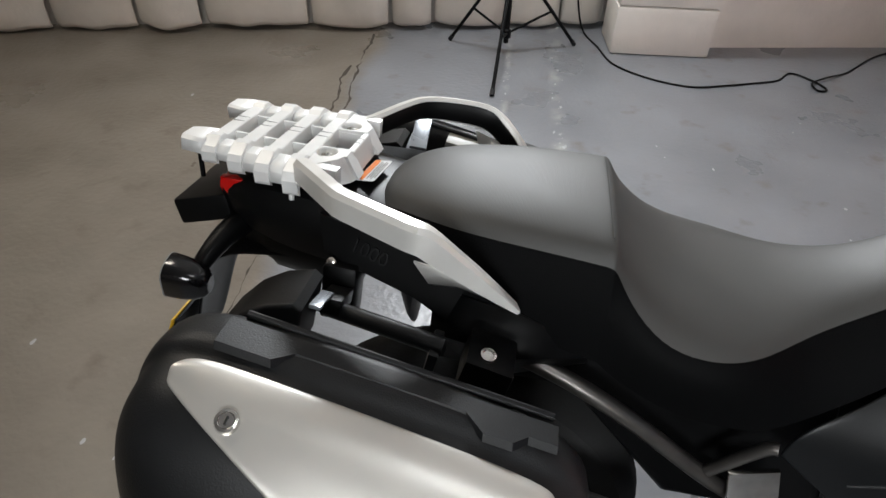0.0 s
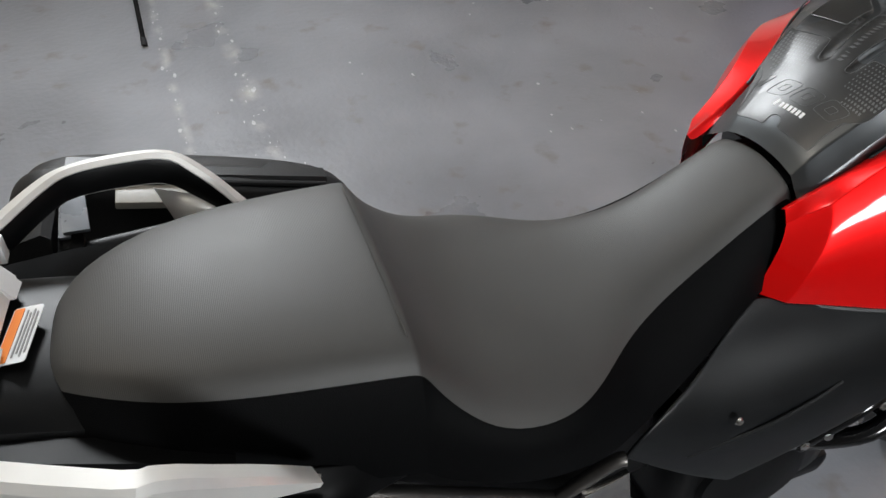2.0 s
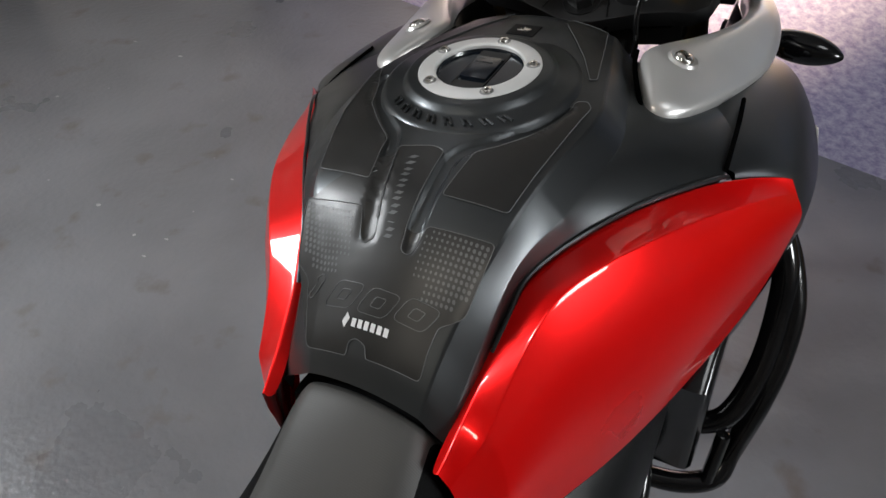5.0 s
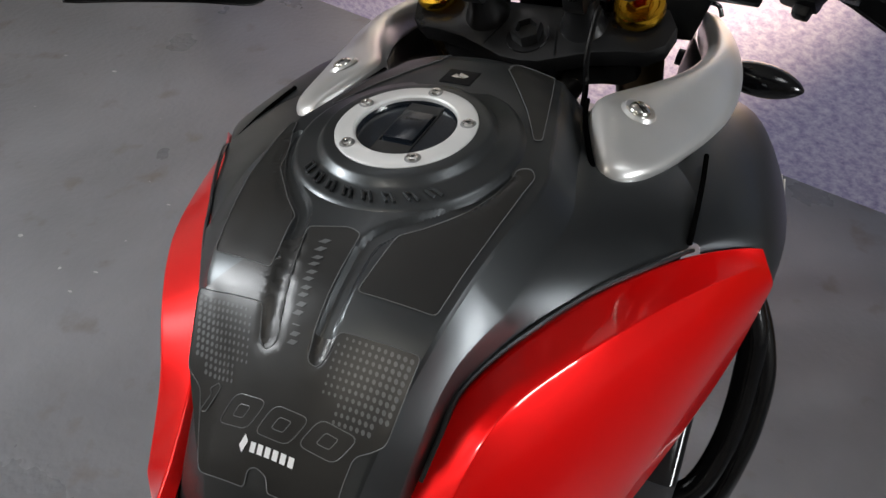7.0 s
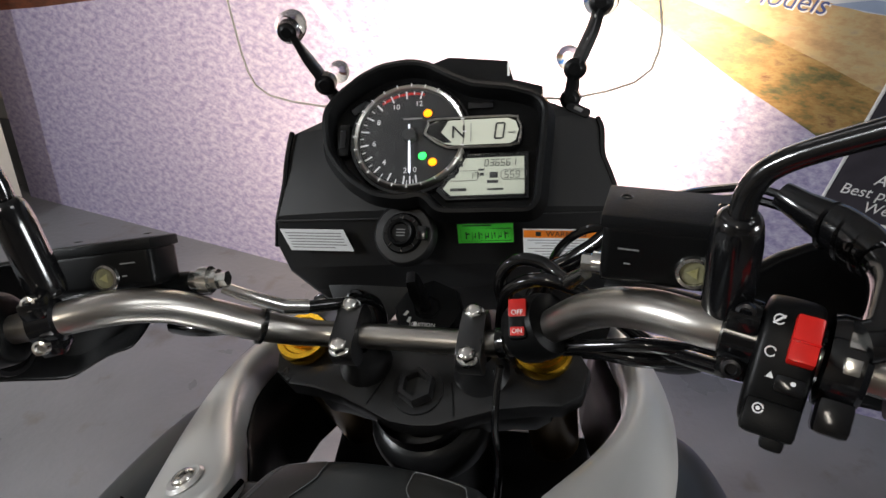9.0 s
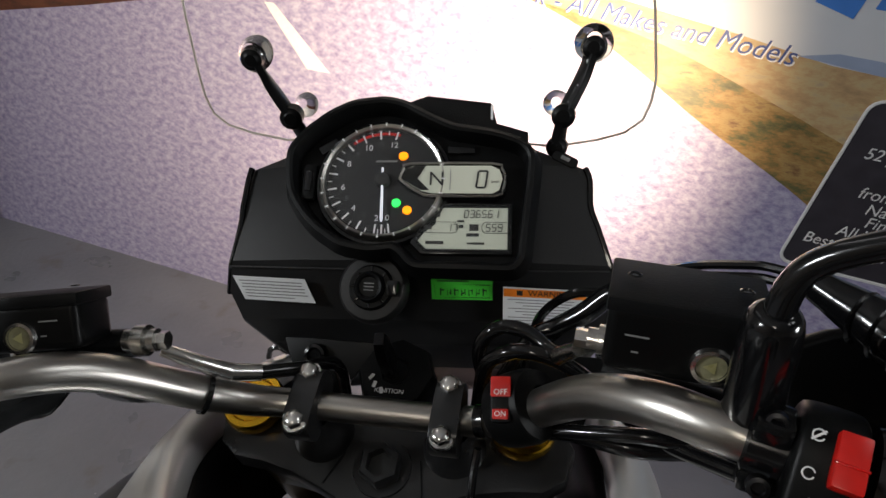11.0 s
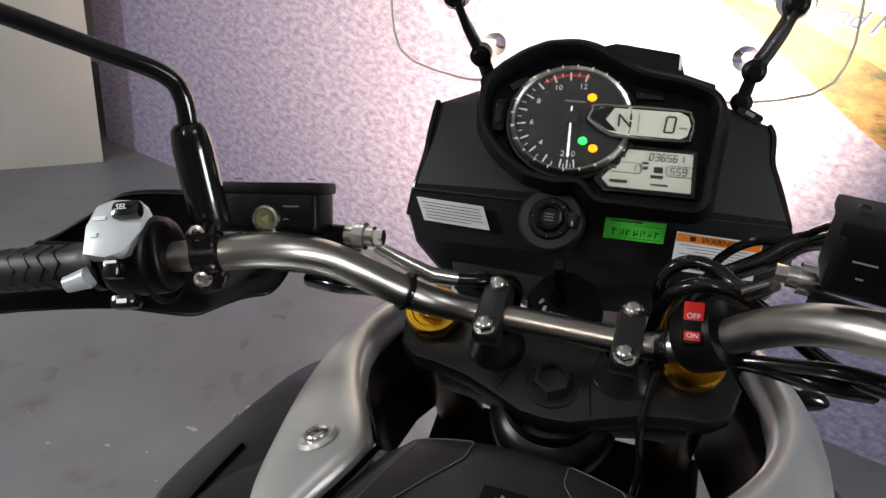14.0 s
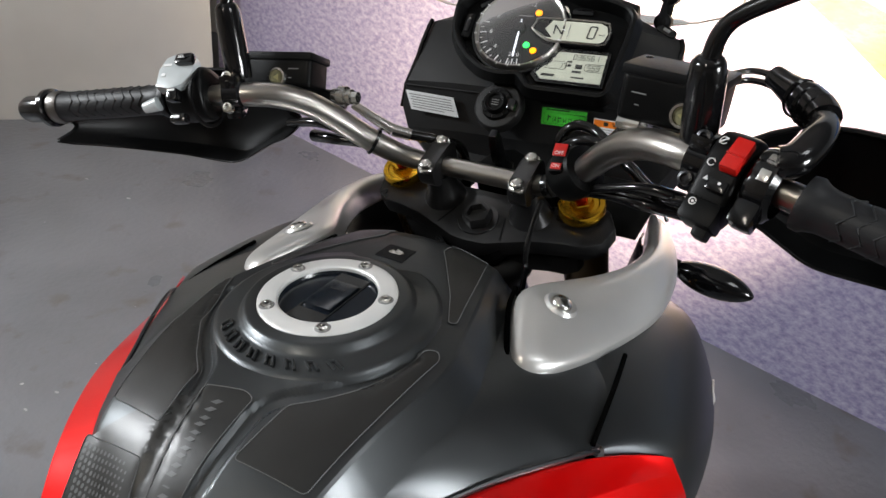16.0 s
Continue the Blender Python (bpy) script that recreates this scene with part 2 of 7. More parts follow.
BLACK = surface("satin_black_plastic", (0.003, 0.0031, 0.0033), 0.4, spec=0.14, vary=0.15, scale=14, grain=0.0001, grain_scale=900)
STEELBOX = surface("pale_slat", (0.28, 0.27, 0.24), 0.5, vary=0.15, scale=18)
BRACKET = surface("bracket_pale_grey", (0.3, 0.32, 0.35), 0.28, metal=0.6, vary=0.1, scale=20)
GAPBLACK = surface("shadow_gap_black", (0.002, 0.002, 0.002), 0.95, spec=0.0)
GLOSS = surface("gloss_black_paint", (0.004, 0.004, 0.0045), 0.16, vary=0.15, scale=20, coat=0.3, spec=0.4)
MATTE = surface("matt_black_plastic", (0.0038, 0.004, 0.0044), 0.5, spec=0.16, vary=0.14, scale=10, grain=0.00022, grain_scale=800)
RUBBER = surface("grip_rubber", (0.012, 0.0125, 0.014), 0.5, spec=0.35, vary=0.2, scale=60, grain=0.0001, grain_scale=500)
CASE = surface("pannier_black_plastic", (0.0075, 0.008, 0.0088), 0.46, spec=0.33, vary=0.3, scale=9, grain=0.0003, grain_scale=500, stretch=(1, 1, 1))
CASEMETAL = surface("pannier_silver", (0.58, 0.56, 0.52), 0.36, metal=0.55, vary=0.06, scale=7, coat=0.3)
FRAME = surface("frame_grey_tube", (0.17, 0.16, 0.15), 0.36, metal=0.9, vary=0.12, scale=30)
REDSWITCH = surface("red_switch_plastic", (0.55, 0.012, 0.008), 0.3, vary=0.1, scale=60)
GREYSWITCH = surface("grey_switch_plastic", (0.42, 0.45, 0.46), 0.34, vary=0.08, scale=40)
LENSRED = surface("red_lens", (0.5, 0.005, 0.004), 0.12, vary=0.1, scale=40, coat=0.6)
STICKER = surface("white_sticker", (0.72, 0.73, 0.74), 0.5, vary=0.05, scale=50)
ORANGE = surface("orange_print", (0.85, 0.22, 0.015), 0.5, vary=0.06, scale=60)
GREEN = surface("green_sticker", (0.07, 0.6, 0.05), 0.42, vary=0.1, scale=50)
INK = surface("black_print", (0.015, 0.015, 0.015), 0.55, vary=0.1, scale=60)
GREYINK = surface("grey_print", (0.22, 0.22, 0.22), 0.55, vary=0.1, scale=60)
YELLOW = surface("yellow_plate", (0.65, 0.38, 0.01), 0.4, vary=0.08, scale=30)
DIAL = surface("dial_black", (0.012, 0.012, 0.013), 0.5, vary=0.1, scale=50)
# the backlight's glow also stands in for glare on the displays
LCD = glow("lcd_backlit_glare", (0.44, 0.45, 0.37), 0.28)
NEEDLE = glow("white_needle", (0.9, 0.92, 1.0), 0.7)
AMBER = glow("amber_lamp", (1.0, 0.3, 0.0), 2.2)
GREENLAMP = glow("green_lamp", (0.03, 1.0, 0.12), 2.2)


def thin_sheet(name, ior=1.3):
    """A clear sheet too thin to bend light, with a weak gloss."""
    m = bpy.data.materials.new(name)
    m.use_nodes = True
    nd, ln = m.node_tree.nodes, m.node_tree.links
    t, g, x, fr = (nd.new("ShaderNode" + k) for k in ("BsdfTransparent", "BsdfGlossy", "MixShader", "Fresnel"))
    t.inputs[0].default_value = (0.96, 0.97, 0.97, 1)
    g.inputs["Roughness"].default_value = 0.02
    fr.inputs[0].default_value = ior
    ln.new(fr.outputs[0], x.inputs[0])
    ln.new(t.outputs[0], x.inputs[1])
    ln.new(g.outputs[0], x.inputs[2])
    ln.new(x.outputs[0], nd["Material Output"].inputs[0])
    return m


SCREEN = thin_sheet("clear_acrylic")
LENS = thin_sheet("clear_dial_lens", 1.45)
SCREENEDGE = surface("acrylic_edge", (0.55, 0.5, 0.44), 0.2, vary=0.1, scale=20)
TYRE = surface("tyre_rubber", (0.018, 0.018, 0.018), 0.8, vary=0.2, scale=25, grain=0.0006, grain_scale=200)
SIGHT = surface("sight_glass", (0.2, 0.19, 0.11), 0.15, vary=0.3, scale=120, coat=0.6)


# ---------------------------------------------------------------- the room


def floor_material():
    m = surface("painted_concrete", (0.19, 0.195, 0.209), 0.33, vary=0.17, scale=2.1, rvary=0.3)
    nd, ln = m.node_tree.nodes, m.node_tree.links
    b = nd["Principled BSDF"]
    paint = b.inputs["Base Color"].links[0].from_socket
    co = nd.new("ShaderNodeTexCoord")
    sep = nd.new("ShaderNodeSeparateXYZ")
    ln.new(co.outputs["Object"], sep.inputs[0])
    n = nd.new("ShaderNodeTexNoise")
    n.inputs["Scale"].default_value, n.inputs["Detail"].default_value = 2.2, 8
    ln.new(co.outputs["Object"], n.inputs["Vector"])
    edge = nd.new("ShaderNodeMath")
    edge.operation = "MULTIPLY_ADD"
    edge.inputs[1].default_value = 0.22
    ln.new(n.outputs["Fac"], edge.inputs[0])
    ln.new(sep.outputs["X"], edge.inputs[2])
    mask = nd.new("ShaderNodeMapRange")
    mask.inputs[1].default_value, mask.inputs[2].default_value = -0.2, -0.1
    ln.new(edge.outputs[0], mask.inputs[0])
    bare = nd.new("ShaderNodeMix")
    bare.data_type = "RGBA"
    bare.inputs["A"].default_value, bare.inputs["B"].default_value = (0.1, 0.084, 0.066, 1), (0.27, 0.238, 0.2, 1)
    n3 = nd.new("ShaderNodeTexNoise")
    n3.inputs["Scale"].default_value, n3.inputs["Detail"].default_value = 2.6, 12
    ln.new(co.outputs["Object"], n3.inputs["Vector"])
    ln.new(n3.outputs["Fac"], bare.inputs["Factor"])
    mix = nd.new("ShaderNodeMix")
    mix.data_type = "RGBA"
    ln.new(mask.outputs[0], mix.inputs["Factor"])
    ln.new(bare.outputs["Result"], mix.inputs["A"])
    ln.new(paint, mix.inputs["B"])
    # rust and oil marks
    n4 = nd.new("ShaderNodeTexNoise")
    n4.inputs["Scale"].default_value, n4.inputs["Detail"].default_value = 7, 10
    ln.new(co.outputs["Object"], n4.inputs["Vector"])
    st = nd.new("ShaderNodeMapRange")
    st.inputs[1].default_value, st.inputs[2].default_value, st.inputs[4].default_value = 0.6, 0.74, 0.6
    ln.new(n4.outputs["Fac"], st.inputs[0])
    mark = nd.new("ShaderNodeMix")
    mark.data_type = "RGBA"
    mark.inputs["B"].default_value = (0.12, 0.09, 0.07, 1)
    ln.new(st.outputs[0], mark.inputs["Factor"])
    ln.new(mix.outputs["Result"], mark.inputs["A"])
    # pale scuffed streaks along the bay
    streaks = mark.outputs["Result"]
    for at, half_width in ((0.46, 0.025), (0.72, 0.05)):
        off = nd.new("ShaderNodeMath")
        off.operation = "SUBTRACT"
        off.inputs[1].default_value = at
        ln.new(sep.outputs["X"], off.inputs[0])
        ab = nd.new("ShaderNodeMath")
        ab.operation = "ABSOLUTE"
        ln.new(off.outputs[0], ab.inputs[0])
        near = nd.new("ShaderNodeMapRange")
        near.inputs[1].default_value, near.inputs[2].default_value = half_width, 0.0
        ln.new(ab.outputs[0], near.inputs[0])
        worn = nd.new("ShaderNodeMapRange")
        worn.inputs[1].default_value, worn.inputs[2].default_value, worn.inputs[4].default_value = 0.47, 0.7, 0.75
        ln.new(n4.outputs["Fac"], worn.inputs[0])
        far = nd.new("ShaderNodeMapRange")
        far.inputs[1].default_value, far.inputs[2].default_value = 1.6, 2.2
        ln.new(sep.outputs["Y"], far.inputs[0])
        k1, k2 = nd.new("ShaderNodeMath"), nd.new("ShaderNodeMath")
        k1.operation = k2.operation = "MULTIPLY"
        ln.new(near.outputs[0], k1.inputs[0])
        ln.new(worn.outputs[0], k1.inputs[1])
        ln.new(k1.outputs[0], k2.inputs[0])
        ln.new(far.outputs[0], k2.inputs[1])
        sm = nd.new("ShaderNodeMix")
        sm.data_type = "RGBA"
        sm.inputs["B"].default_value = (0.45, 0.44, 0.42, 1)
        ln.new(k2.outputs[0], sm.inputs["Factor"])
        ln.new(streaks, sm.inputs["A"])
        streaks = sm.outputs["Result"]
    ln.new(streaks, b.inputs["Base Color"])
    # pitted skin of the paint
    n5 = nd.new("ShaderNodeTexNoise")
    n5.inputs["Scale"].default_value, n5.inputs["Detail"].default_value = 42, 9
    ln.new(co.outputs["Object"], n5.inputs["Vector"])
    bp = nd.new("ShaderNodeBump")
    bp.inputs["Distance"].default_value, bp.inputs["Strength"].default_value = 0.0022, 1.0
    ln.new(n5.outputs["Fac"], bp.inputs["Height"])
    ln.new(bp.outputs[0], b.inputs["Normal"])
    return m


FLOOR = floor_material()
WALL = surface("white_wall_paint", (0.66, 0.62, 0.57), 0.6, vary=0.09, scale=3.5, grain=0.002, grain_scale=40)
CLOTH = surface("white_sheeting", (0.6, 0.555, 0.5), 0.55, vary=0.12, scale=4, grain=0.002, grain_scale=30)
BOARD = surface("cream_board", (0.62, 0.6, 0.55), 0.55, vary=0.05, scale=3)
CEIL = surface("ceiling_paint", (0.55, 0.55, 0.54), 0.8, vary=0.06, scale=1)


def printed(name, colours, scale, detail, stretch=2.4):
    """A printed photograph's mottled colours."""
    m = bpy.data.materials.new(name)
    m.use_nodes = True
    nd, ln = m.node_tree.nodes, m.node_tree.links
    co = nd.new("ShaderNodeTexCoord")
    mp = nd.new("ShaderNodeMapping")
    mp.inputs["Rotation"].default_value, mp.inputs["Scale"].default_value = (0, 0, radians(28)), (1, stretch, 1)
    ln.new(co.outputs["Object"], mp.inputs[0])
    n1 = nd.new("ShaderNodeTexNoise")
    n1.inputs["Scale"].default_value, n1.inputs["Detail"].default_value, n1.inputs["Roughness"].default_value = scale, detail, 0.72
    ln.new(mp.outputs[0], n1.inputs["Vector"])
    cr = nd.new("ShaderNodeValToRGB")
    els = cr.color_ramp.elements
    while len(els) < len(colours):
        els.new(0.5)
    for e, (p, c) in zip(els, colours):
        e.position, e.color = p, (*c, 1)
    ln.new(n1.outputs["Fac"], cr.inputs[0])
    b = nd["Principled BSDF"]
    ln.new(cr.outputs[0], b.inputs["Base Color"])
    b.inputs["Roughness"].default_value = 0.5
    return m


VERGE = printed("printed_verge", ((.3, (.05, .04, .02)), (.43, (.13, .12, .045)), (.5, (.3, .17, .055)), (.57, (.38, .25, .09)), (.68, (.15, .06, .03))), 7, 12)
HEATHER = printed("printed_heather", ((.3, (.02, .016, .01)), (.45, (.09, .03, .016)), (.58, (.15, .05, .025)), (.72, (.07, .05, .016))), 9, 12)
ROADPRINT = printed("printed_road", ((.28, (0.15, 0.13, 0.24)), (.44, (0.29, 0.262, 0.43)), (.56, (0.42, 0.392, 0.53)), (.72, (0.57, 0.545, 0.64))), 34, 14, 1.5)
VERGEFAR = printed("printed_moor", ((.3, (.3, .2, .11)), (.46, (.46, .3, .15)), (.54, (.5, .38, .2)), (.7, (.36, .27, .2))), 9, 10)
SKY = surface("printed_sky", (0.6, 0.62, 0.66), 0.5, vary=0.06, scale=2)
BLUEPRINT = surface("printed_blue", (0.05, 0.2, 0.62), 0.5, vary=0.08, scale=12)
HAZE = surface("printed_haze", (0.3, 0.36, 0.5), 0.5, vary=0.1, scale=9)
NAVY = surface("printed_navy", (0.04, 0.07, 0.24), 0.5, vary=0.08, scale=12)
DARKPRINT = surface("printed_dark_box", (0.03, 0.026, 0.035), 0.5, vary=0.2, scale=20)


def slab(name, a, b, z0, z1, thick, material, label):
    """An upright wall from a to b in plan, thick away from the room."""
    a, b = Vector((*a, 0)), Vector((*b, 0))
    d = (b - a).normalized()
    out = Vector((-d.y, d.x, 0)) * thick
    bm = bmesh.new()
    vs = [bm.verts.new(p + Vector((0, 0, z))) for z in (z0, z1) for p in (a, b, b + out, a + out)]
    for q in ((0, 1, 5, 4), (1, 2, 6, 5), (2, 3, 7, 6), (3, 0, 4, 7), (4, 5, 6, 7), (3, 2, 1, 0)):
        bm.faces.new([vs[i] for i in q])
    return tagged(part(name, bm, material, smooth=0), label, "wall", kind="structure")


def floor():
    bm = bmesh.new()
    bmesh.ops.create_grid(bm, x_segments=2, y_segments=2, size=1, matrix=Matrix.Translation((-0.3, 0.3, 0)) @ Matrix.Diagonal((5.6, 5.6, 1, 1)))
    tagged(part("floor", bm, FLOOR, smooth=0), "worn grey painted concrete floor, bare brown concrete along one side", "floor", kind="structure")
    bm = block((11.2, 11.2, 0.2), pose(-0.3, 0.3, 3.2), 0)
    tagged(part("ceiling", bm, CEIL, smooth=0), "plain pale workshop ceiling", "ceiling", kind="structure")


SL = 0.225


def room():
    floor()
    wl = lambda x, off=0.0: (x, 3.93 + SL * x + off)
    slab("wall_north", wl(-5.9, 0.08), wl(1.3, 0.08), 0, 3.2, 0.2, WALL, "whitewashed wall behind the hanging sheeting")
    slab("wall_north_east", (1.5, 3.905), (4.6, 4.53), 0, 3.2, 0.2, WALL, "whitewashed block wall with chipped paint at its foot")
    slab("wall_west", (-5.8, -5.2), (-5.8, 3.0), 0, 3.2, 0.2, WALL, "plain whitewashed side wall")
    slab("wall_south", (4.9, -5.2), (-5.8, -5.2), 0, 3.2, 0.2, WALL, "plain whitewashed wall behind the walk")
    slab("wall_east", (4.9, 4.7), (4.9, -5.2), 0, 3.2, 0.2, WALL, "plain wall behind the printed panel")
    # hanging sheeting in uneven folds
    marks = [-4.4, -3.7, -3.1, -2.62, -2.06, -1.62, -1.27, -0.69, -0.24, 0.0, 0.42, 0.74, 1.0]
    rnd = random.Random(4)
    for i, (x0, x1) in enumerate(zip(marks, marks[1:])):
        rows = []
        n, drop = 12, 0.012 + 0.02 * rnd.random()
        bulge, lean = 0.05 + 0.05 * rnd.random(), 0.03 * rnd.random()
        for z in (drop, drop + 0.02, 0.09, 0.25, 0.6, 1.2, 2.0, 3.1):
            row = []
            for k in range(n + 1):
                u = k / n
                x = x0 + 0.012 + (x1 - x0 - 0.024) * u
                y = 3.93 + SL * x - bulge * math.sin(math.pi * u) ** 0.55 * (1.0 - 0.25 * math.exp(-z * 6)) - lean * u
                y += 0.018 * noise.noise((x * 5, z * 2.5, i * 3.1)) + (0.03 if z == drop else 0)
                zz = z + (0.016 * noise.noise((x * 9, i * 1.7, 0)) if z < 0.2 else 0)
                row.append((x, y, max(zz, 0.003)))
            rows.append(row)
        ob = part("wall_sheet", loft(rows), CLOTH, solid=0.012, sub=1)
        tagged(ob, "creased white sheeting panel hanging to the floor", "wall sheeting", "sheets along the wall", "structure")
    # painted block pier
    pier = tagged(new("pier"), "white painted block pier with open joints", "pier", kind="structure")
    ang = 0.07
    for i in range(12):
        off = 0.012 if i % 2 else 0.0
        m = Matrix.Translation((1.283 + off, 3.90 + off * 0.3, 0.133 + 0.264 * i)) @ Matrix.Rotation(ang, 4, "Z")
        part("block", block((0.545 + 0.014 * (i % 2), 0.32, 0.258), m, 0.012), WALL, pier)
    # leaning white board
    a, b = Vector((2.86, 3.86, 0)), Vector((3.63, 3.16, 0))
    d = (b - a).normalized()
    m = axes((a + b) / 2 + Vector((0, 0, 1.05)), d, (0, 0, 1))
    tagged(part("display_board", block(((b - a).length, 0.05, 2.1), m, 0.004), BOARD), "plain cream board standing on the floor", "board")
    mural()


def mural():
    """The printed backdrop: a moorland road."""
    a = Vector((3.86, 3.33, 0))
    d = Vector((-0.2131, -0.977, 0))
    n = Vector((-0.977, 0.2131, 0))
    m = Matrix(((d.x, 0, n.x, a.x), (d.y, 0, n.y, a.y), (0, 1, 0, 0), (0, 0, 0, 1)))
    top = tagged(new("printed_backdrop"), "printed display panel of a moorland road under a pale sky", "backdrop panel", kind="structure")
    top.matrix_world = m
    W, H = 6.6, 2.4
    horizon = 1.36
    sheet = bmesh.new()

    def face(pts, i):
        f = sheet.faces.new([sheet.verts.new((x, y, 0)) for x, y in pts])
        f.material_index = i

    road = crom([(2.2, horizon, 0), (2.55, 1.32, 0), (2.78, 1.25, 0), (2.96, 1.16, 0), (3.18, 1.035, 0), (3.44, 0.905, 0), (3.7, 0.75, 0), (4.3, 0.36, 0), (4.85, 0.0, 0)], 4)
    bank = [(1.8, 1.27), (1.35, 1.15), (.9, 1.06), (.4, .97), (0, .91)]
    face([(0, 0), *[(p.x, p.y) for p in road[::-1]], *bank], 0)
    face([*bank[::-1], (2.2, horizon), (1.6, horizon), (0, 1.25)], 4)
    moor = crom([(2.2, horizon, 0), (2.9, 1.264, 0), (3.3, 1.143, 0), (3.55, 1.05, 0), (3.8, 0.96, 0), (4.5, 0.76, 0), (W, 0.4, 0)], 4)
    face([*[(p.x, p.y) for p in road], (W, 0), *[(p.x, p.y) for p in moor[::-1]][:-1]], 1)
    far = [(2.2, horizon), (2.85, 1.345), (3.2, 1.295), (3.45, 1.25), (3.6, 1.24), (W, 1.1)]
    face([*[(p.x, p.y) for p in moor], *far[::-1][:-1]], 2)
    face([(0, 1.25), (1.6, horizon), *far, (W, H), (0, H)], 3)
    part("print", sheet, [ROADPRINT, VERGE, VERGEFAR, SKY, HEATHER], top, smooth=0)
    part("panel", block((W, H, 0.03), pose(W / 2, H / 2, -0.019), 0.002), BOARD, top)

    def patch(name, pts, material, z=0.002, label=""):
        bm = bmesh.new()
        bm.faces.new([bm.verts.new((x, y, z)) for x, y in pts])
        return part(name, bm, material, top, label, smooth=0)

    patch("road_line", [(2.49, 1.05), (2.53, 1.05), (2.515, 1.2), (2.495, 1.2)], WHITEPRINT)
    patch("road_line", [(1.87, 0.98), (1.96, 0.98), (1.74, 1.18), (1.70, 1.18)], WHITEPRINT)
    patch("hill", [(3.36, 1.262), (3.46, 1.282), (3.56, 1.278), (3.75, 1.25), (3.95, 1.22), (3.6, 1.239)], HAZE, 0.0015, "distant blue hill")
    words("lettering", "ork - All Makes and Models", 0.072, Matrix.Translation((2.958, 1.292, 0.003)) @ Matrix.Rotation(radians(-5.0), 4, "Z"), NAVY, top, 0.0005, "CENTER", "navy slogan with a white edge", shear=0.25)
    words("lettering_edge", "ork - All Makes and Models", 0.072, Matrix.Translation((2.962, 1.288, 0.0022)) @ Matrix.Rotation(radians(-5.0), 4, "Z"), WHITEPRINT, top, 0.0003, "CENTER", shear=0.25)
    for x0, x1, y in ((2.3, 2.9, 1.56), (2.95, 3.3, 1.53), (3.36, 3.46, 1.5), (3.5, 4.3, 1.5)):
        patch("lettering_bar", [(x0, y - 0.1), (x1, y - 0.13), (x1 + 0.06, y + 0.08), (x0 + 0.06, y + 0.1)], BLUEPRINT)
    o = rounded(1.3, 0.505, 0.035, 4)
    M2 = Matrix.Translation((4.182, 0.9145, 0)) @ Matrix.Rotation(radians(-1.5), 4, "Z") @ Matrix(((1, 0.14, 0, 0), (0, 1, 0, 0), (0, 0, 1, 0), (0, 0, 0, 1)))
    bm = bmesh.new()
    bm.faces.new([bm.verts.new(M2 @ Vector((x, y, 0.002))) for x, y in o])
    part("text_box", bm, DARKPRINT, top, "dark rounded box of white print", smooth=0)
    bm = tube([M2 @ Vector((x, y, 0.003)) for x, y in o + o[:1]], 0.005, 6, 1)
    part("box_outline", bm, WHITEPRINT, top)
    for t, x, y in (("52 p", 3.604, 1.04), ("from 3", 3.628, 0.93), ("Nati", 3.66, 0.886), ("Finan", 3.672, 0.848), ("All bikes a", 3.612, 0.81), ("Best prices p", 3.535, 0.771), ("We", 3.607, 0.724)):
        words("lettering", t, 0.046, Matrix.Translation((x, y, 0.004)) @ Matrix.Rotation(radians(-2), 4, "Z"), WHITEPRINT, top, 0.0005, "LEFT", shear=0.2)


room()


def light_stand(base, feet, head, size, label):
    """A folding stand with three braced legs and a soft light on top."""
    top = tagged(new("light_stand"), label, "light stand")
    top.location = (base[0], base[1], 0)
    bx, by = base[0], base[1]
    part("pole", rod((0, 0, 0.06), (0, 0, 1.0), 0.014), BLACK, top)
    part("pole", rod((0, 0, 1.0), (0, 0, head[2] - 0.1), 0.011), BLACK, top)
    part("collar", lathe([(0.014, 0.98), (0.024, 0.985), (0.024, 1.03), (0.014, 1.04)]), BLACK, top)
    part("collar", lathe([(0.014, 0.46), (0.027, 0.465), (0.027, 0.52), (0.014, 0.53)]), BLACK, top)
    part("collar", lathe([(0.014, 0.085), (0.024, 0.09), (0.024, 0.13), (0.014, 0.14)]), BLACK, top)
    for fx, fy in feet:
        foot = Vector((fx - bx, fy - by, 0.008))
        hub = Vector((0, 0, 0.49)) + foot.normalized() * 0.02
        leg = part("leg", rod(hub, foot, 0.0095, segs=10), BLACK, top)
        part("rubber_foot", rod(foot + (hub - foot).normalized() * 0.03, foot, 0.012, 0.0125, 10), RUBBER, leg)
        part("brace", rod(Vector((0, 0, 0.11)), hub.lerp(foot, 0.58), 0.007, segs=8), BLACK, top)
    return top


def softbox(eye, target, w, h, label):
    ob = tagged(new("softbox"), label, "softbox")
    ob.matrix_world = look(eye, target)
    rows = []
    for z, k in ((0.28, 0.18), (0.22, 0.3), (0.0, 1.0), (-0.012, 1.0)):
        rows.append([(x * k, y * k, z) for x, y in rounded(w, h, 0.03, 3)])
    part("shell", loft(rows, True), BLACK, ob, "black cloth shell", solid=0.004)
    part("diffuser", prism(rounded(w - 0.02, h - 0.02, 0.03, 3), 0.003, pose(0, 0, 0.03), 0), STICKER, ob, "white diffuser cloth")
    for s in (1, -1):
        part("crossbar", rod((-w / 2 + 0.02, -s * h / 2 + s * 0.02, -0.02), (w / 2 - 0.02, s * h / 2 - s * 0.02, 0.0), 0.006, segs=8), BLACK, ob)
    part("lamp_head", block((0.1, 0.1, 0.16), pose(0, 0, 0.35), 0.012), BLACK, ob)
    return ob


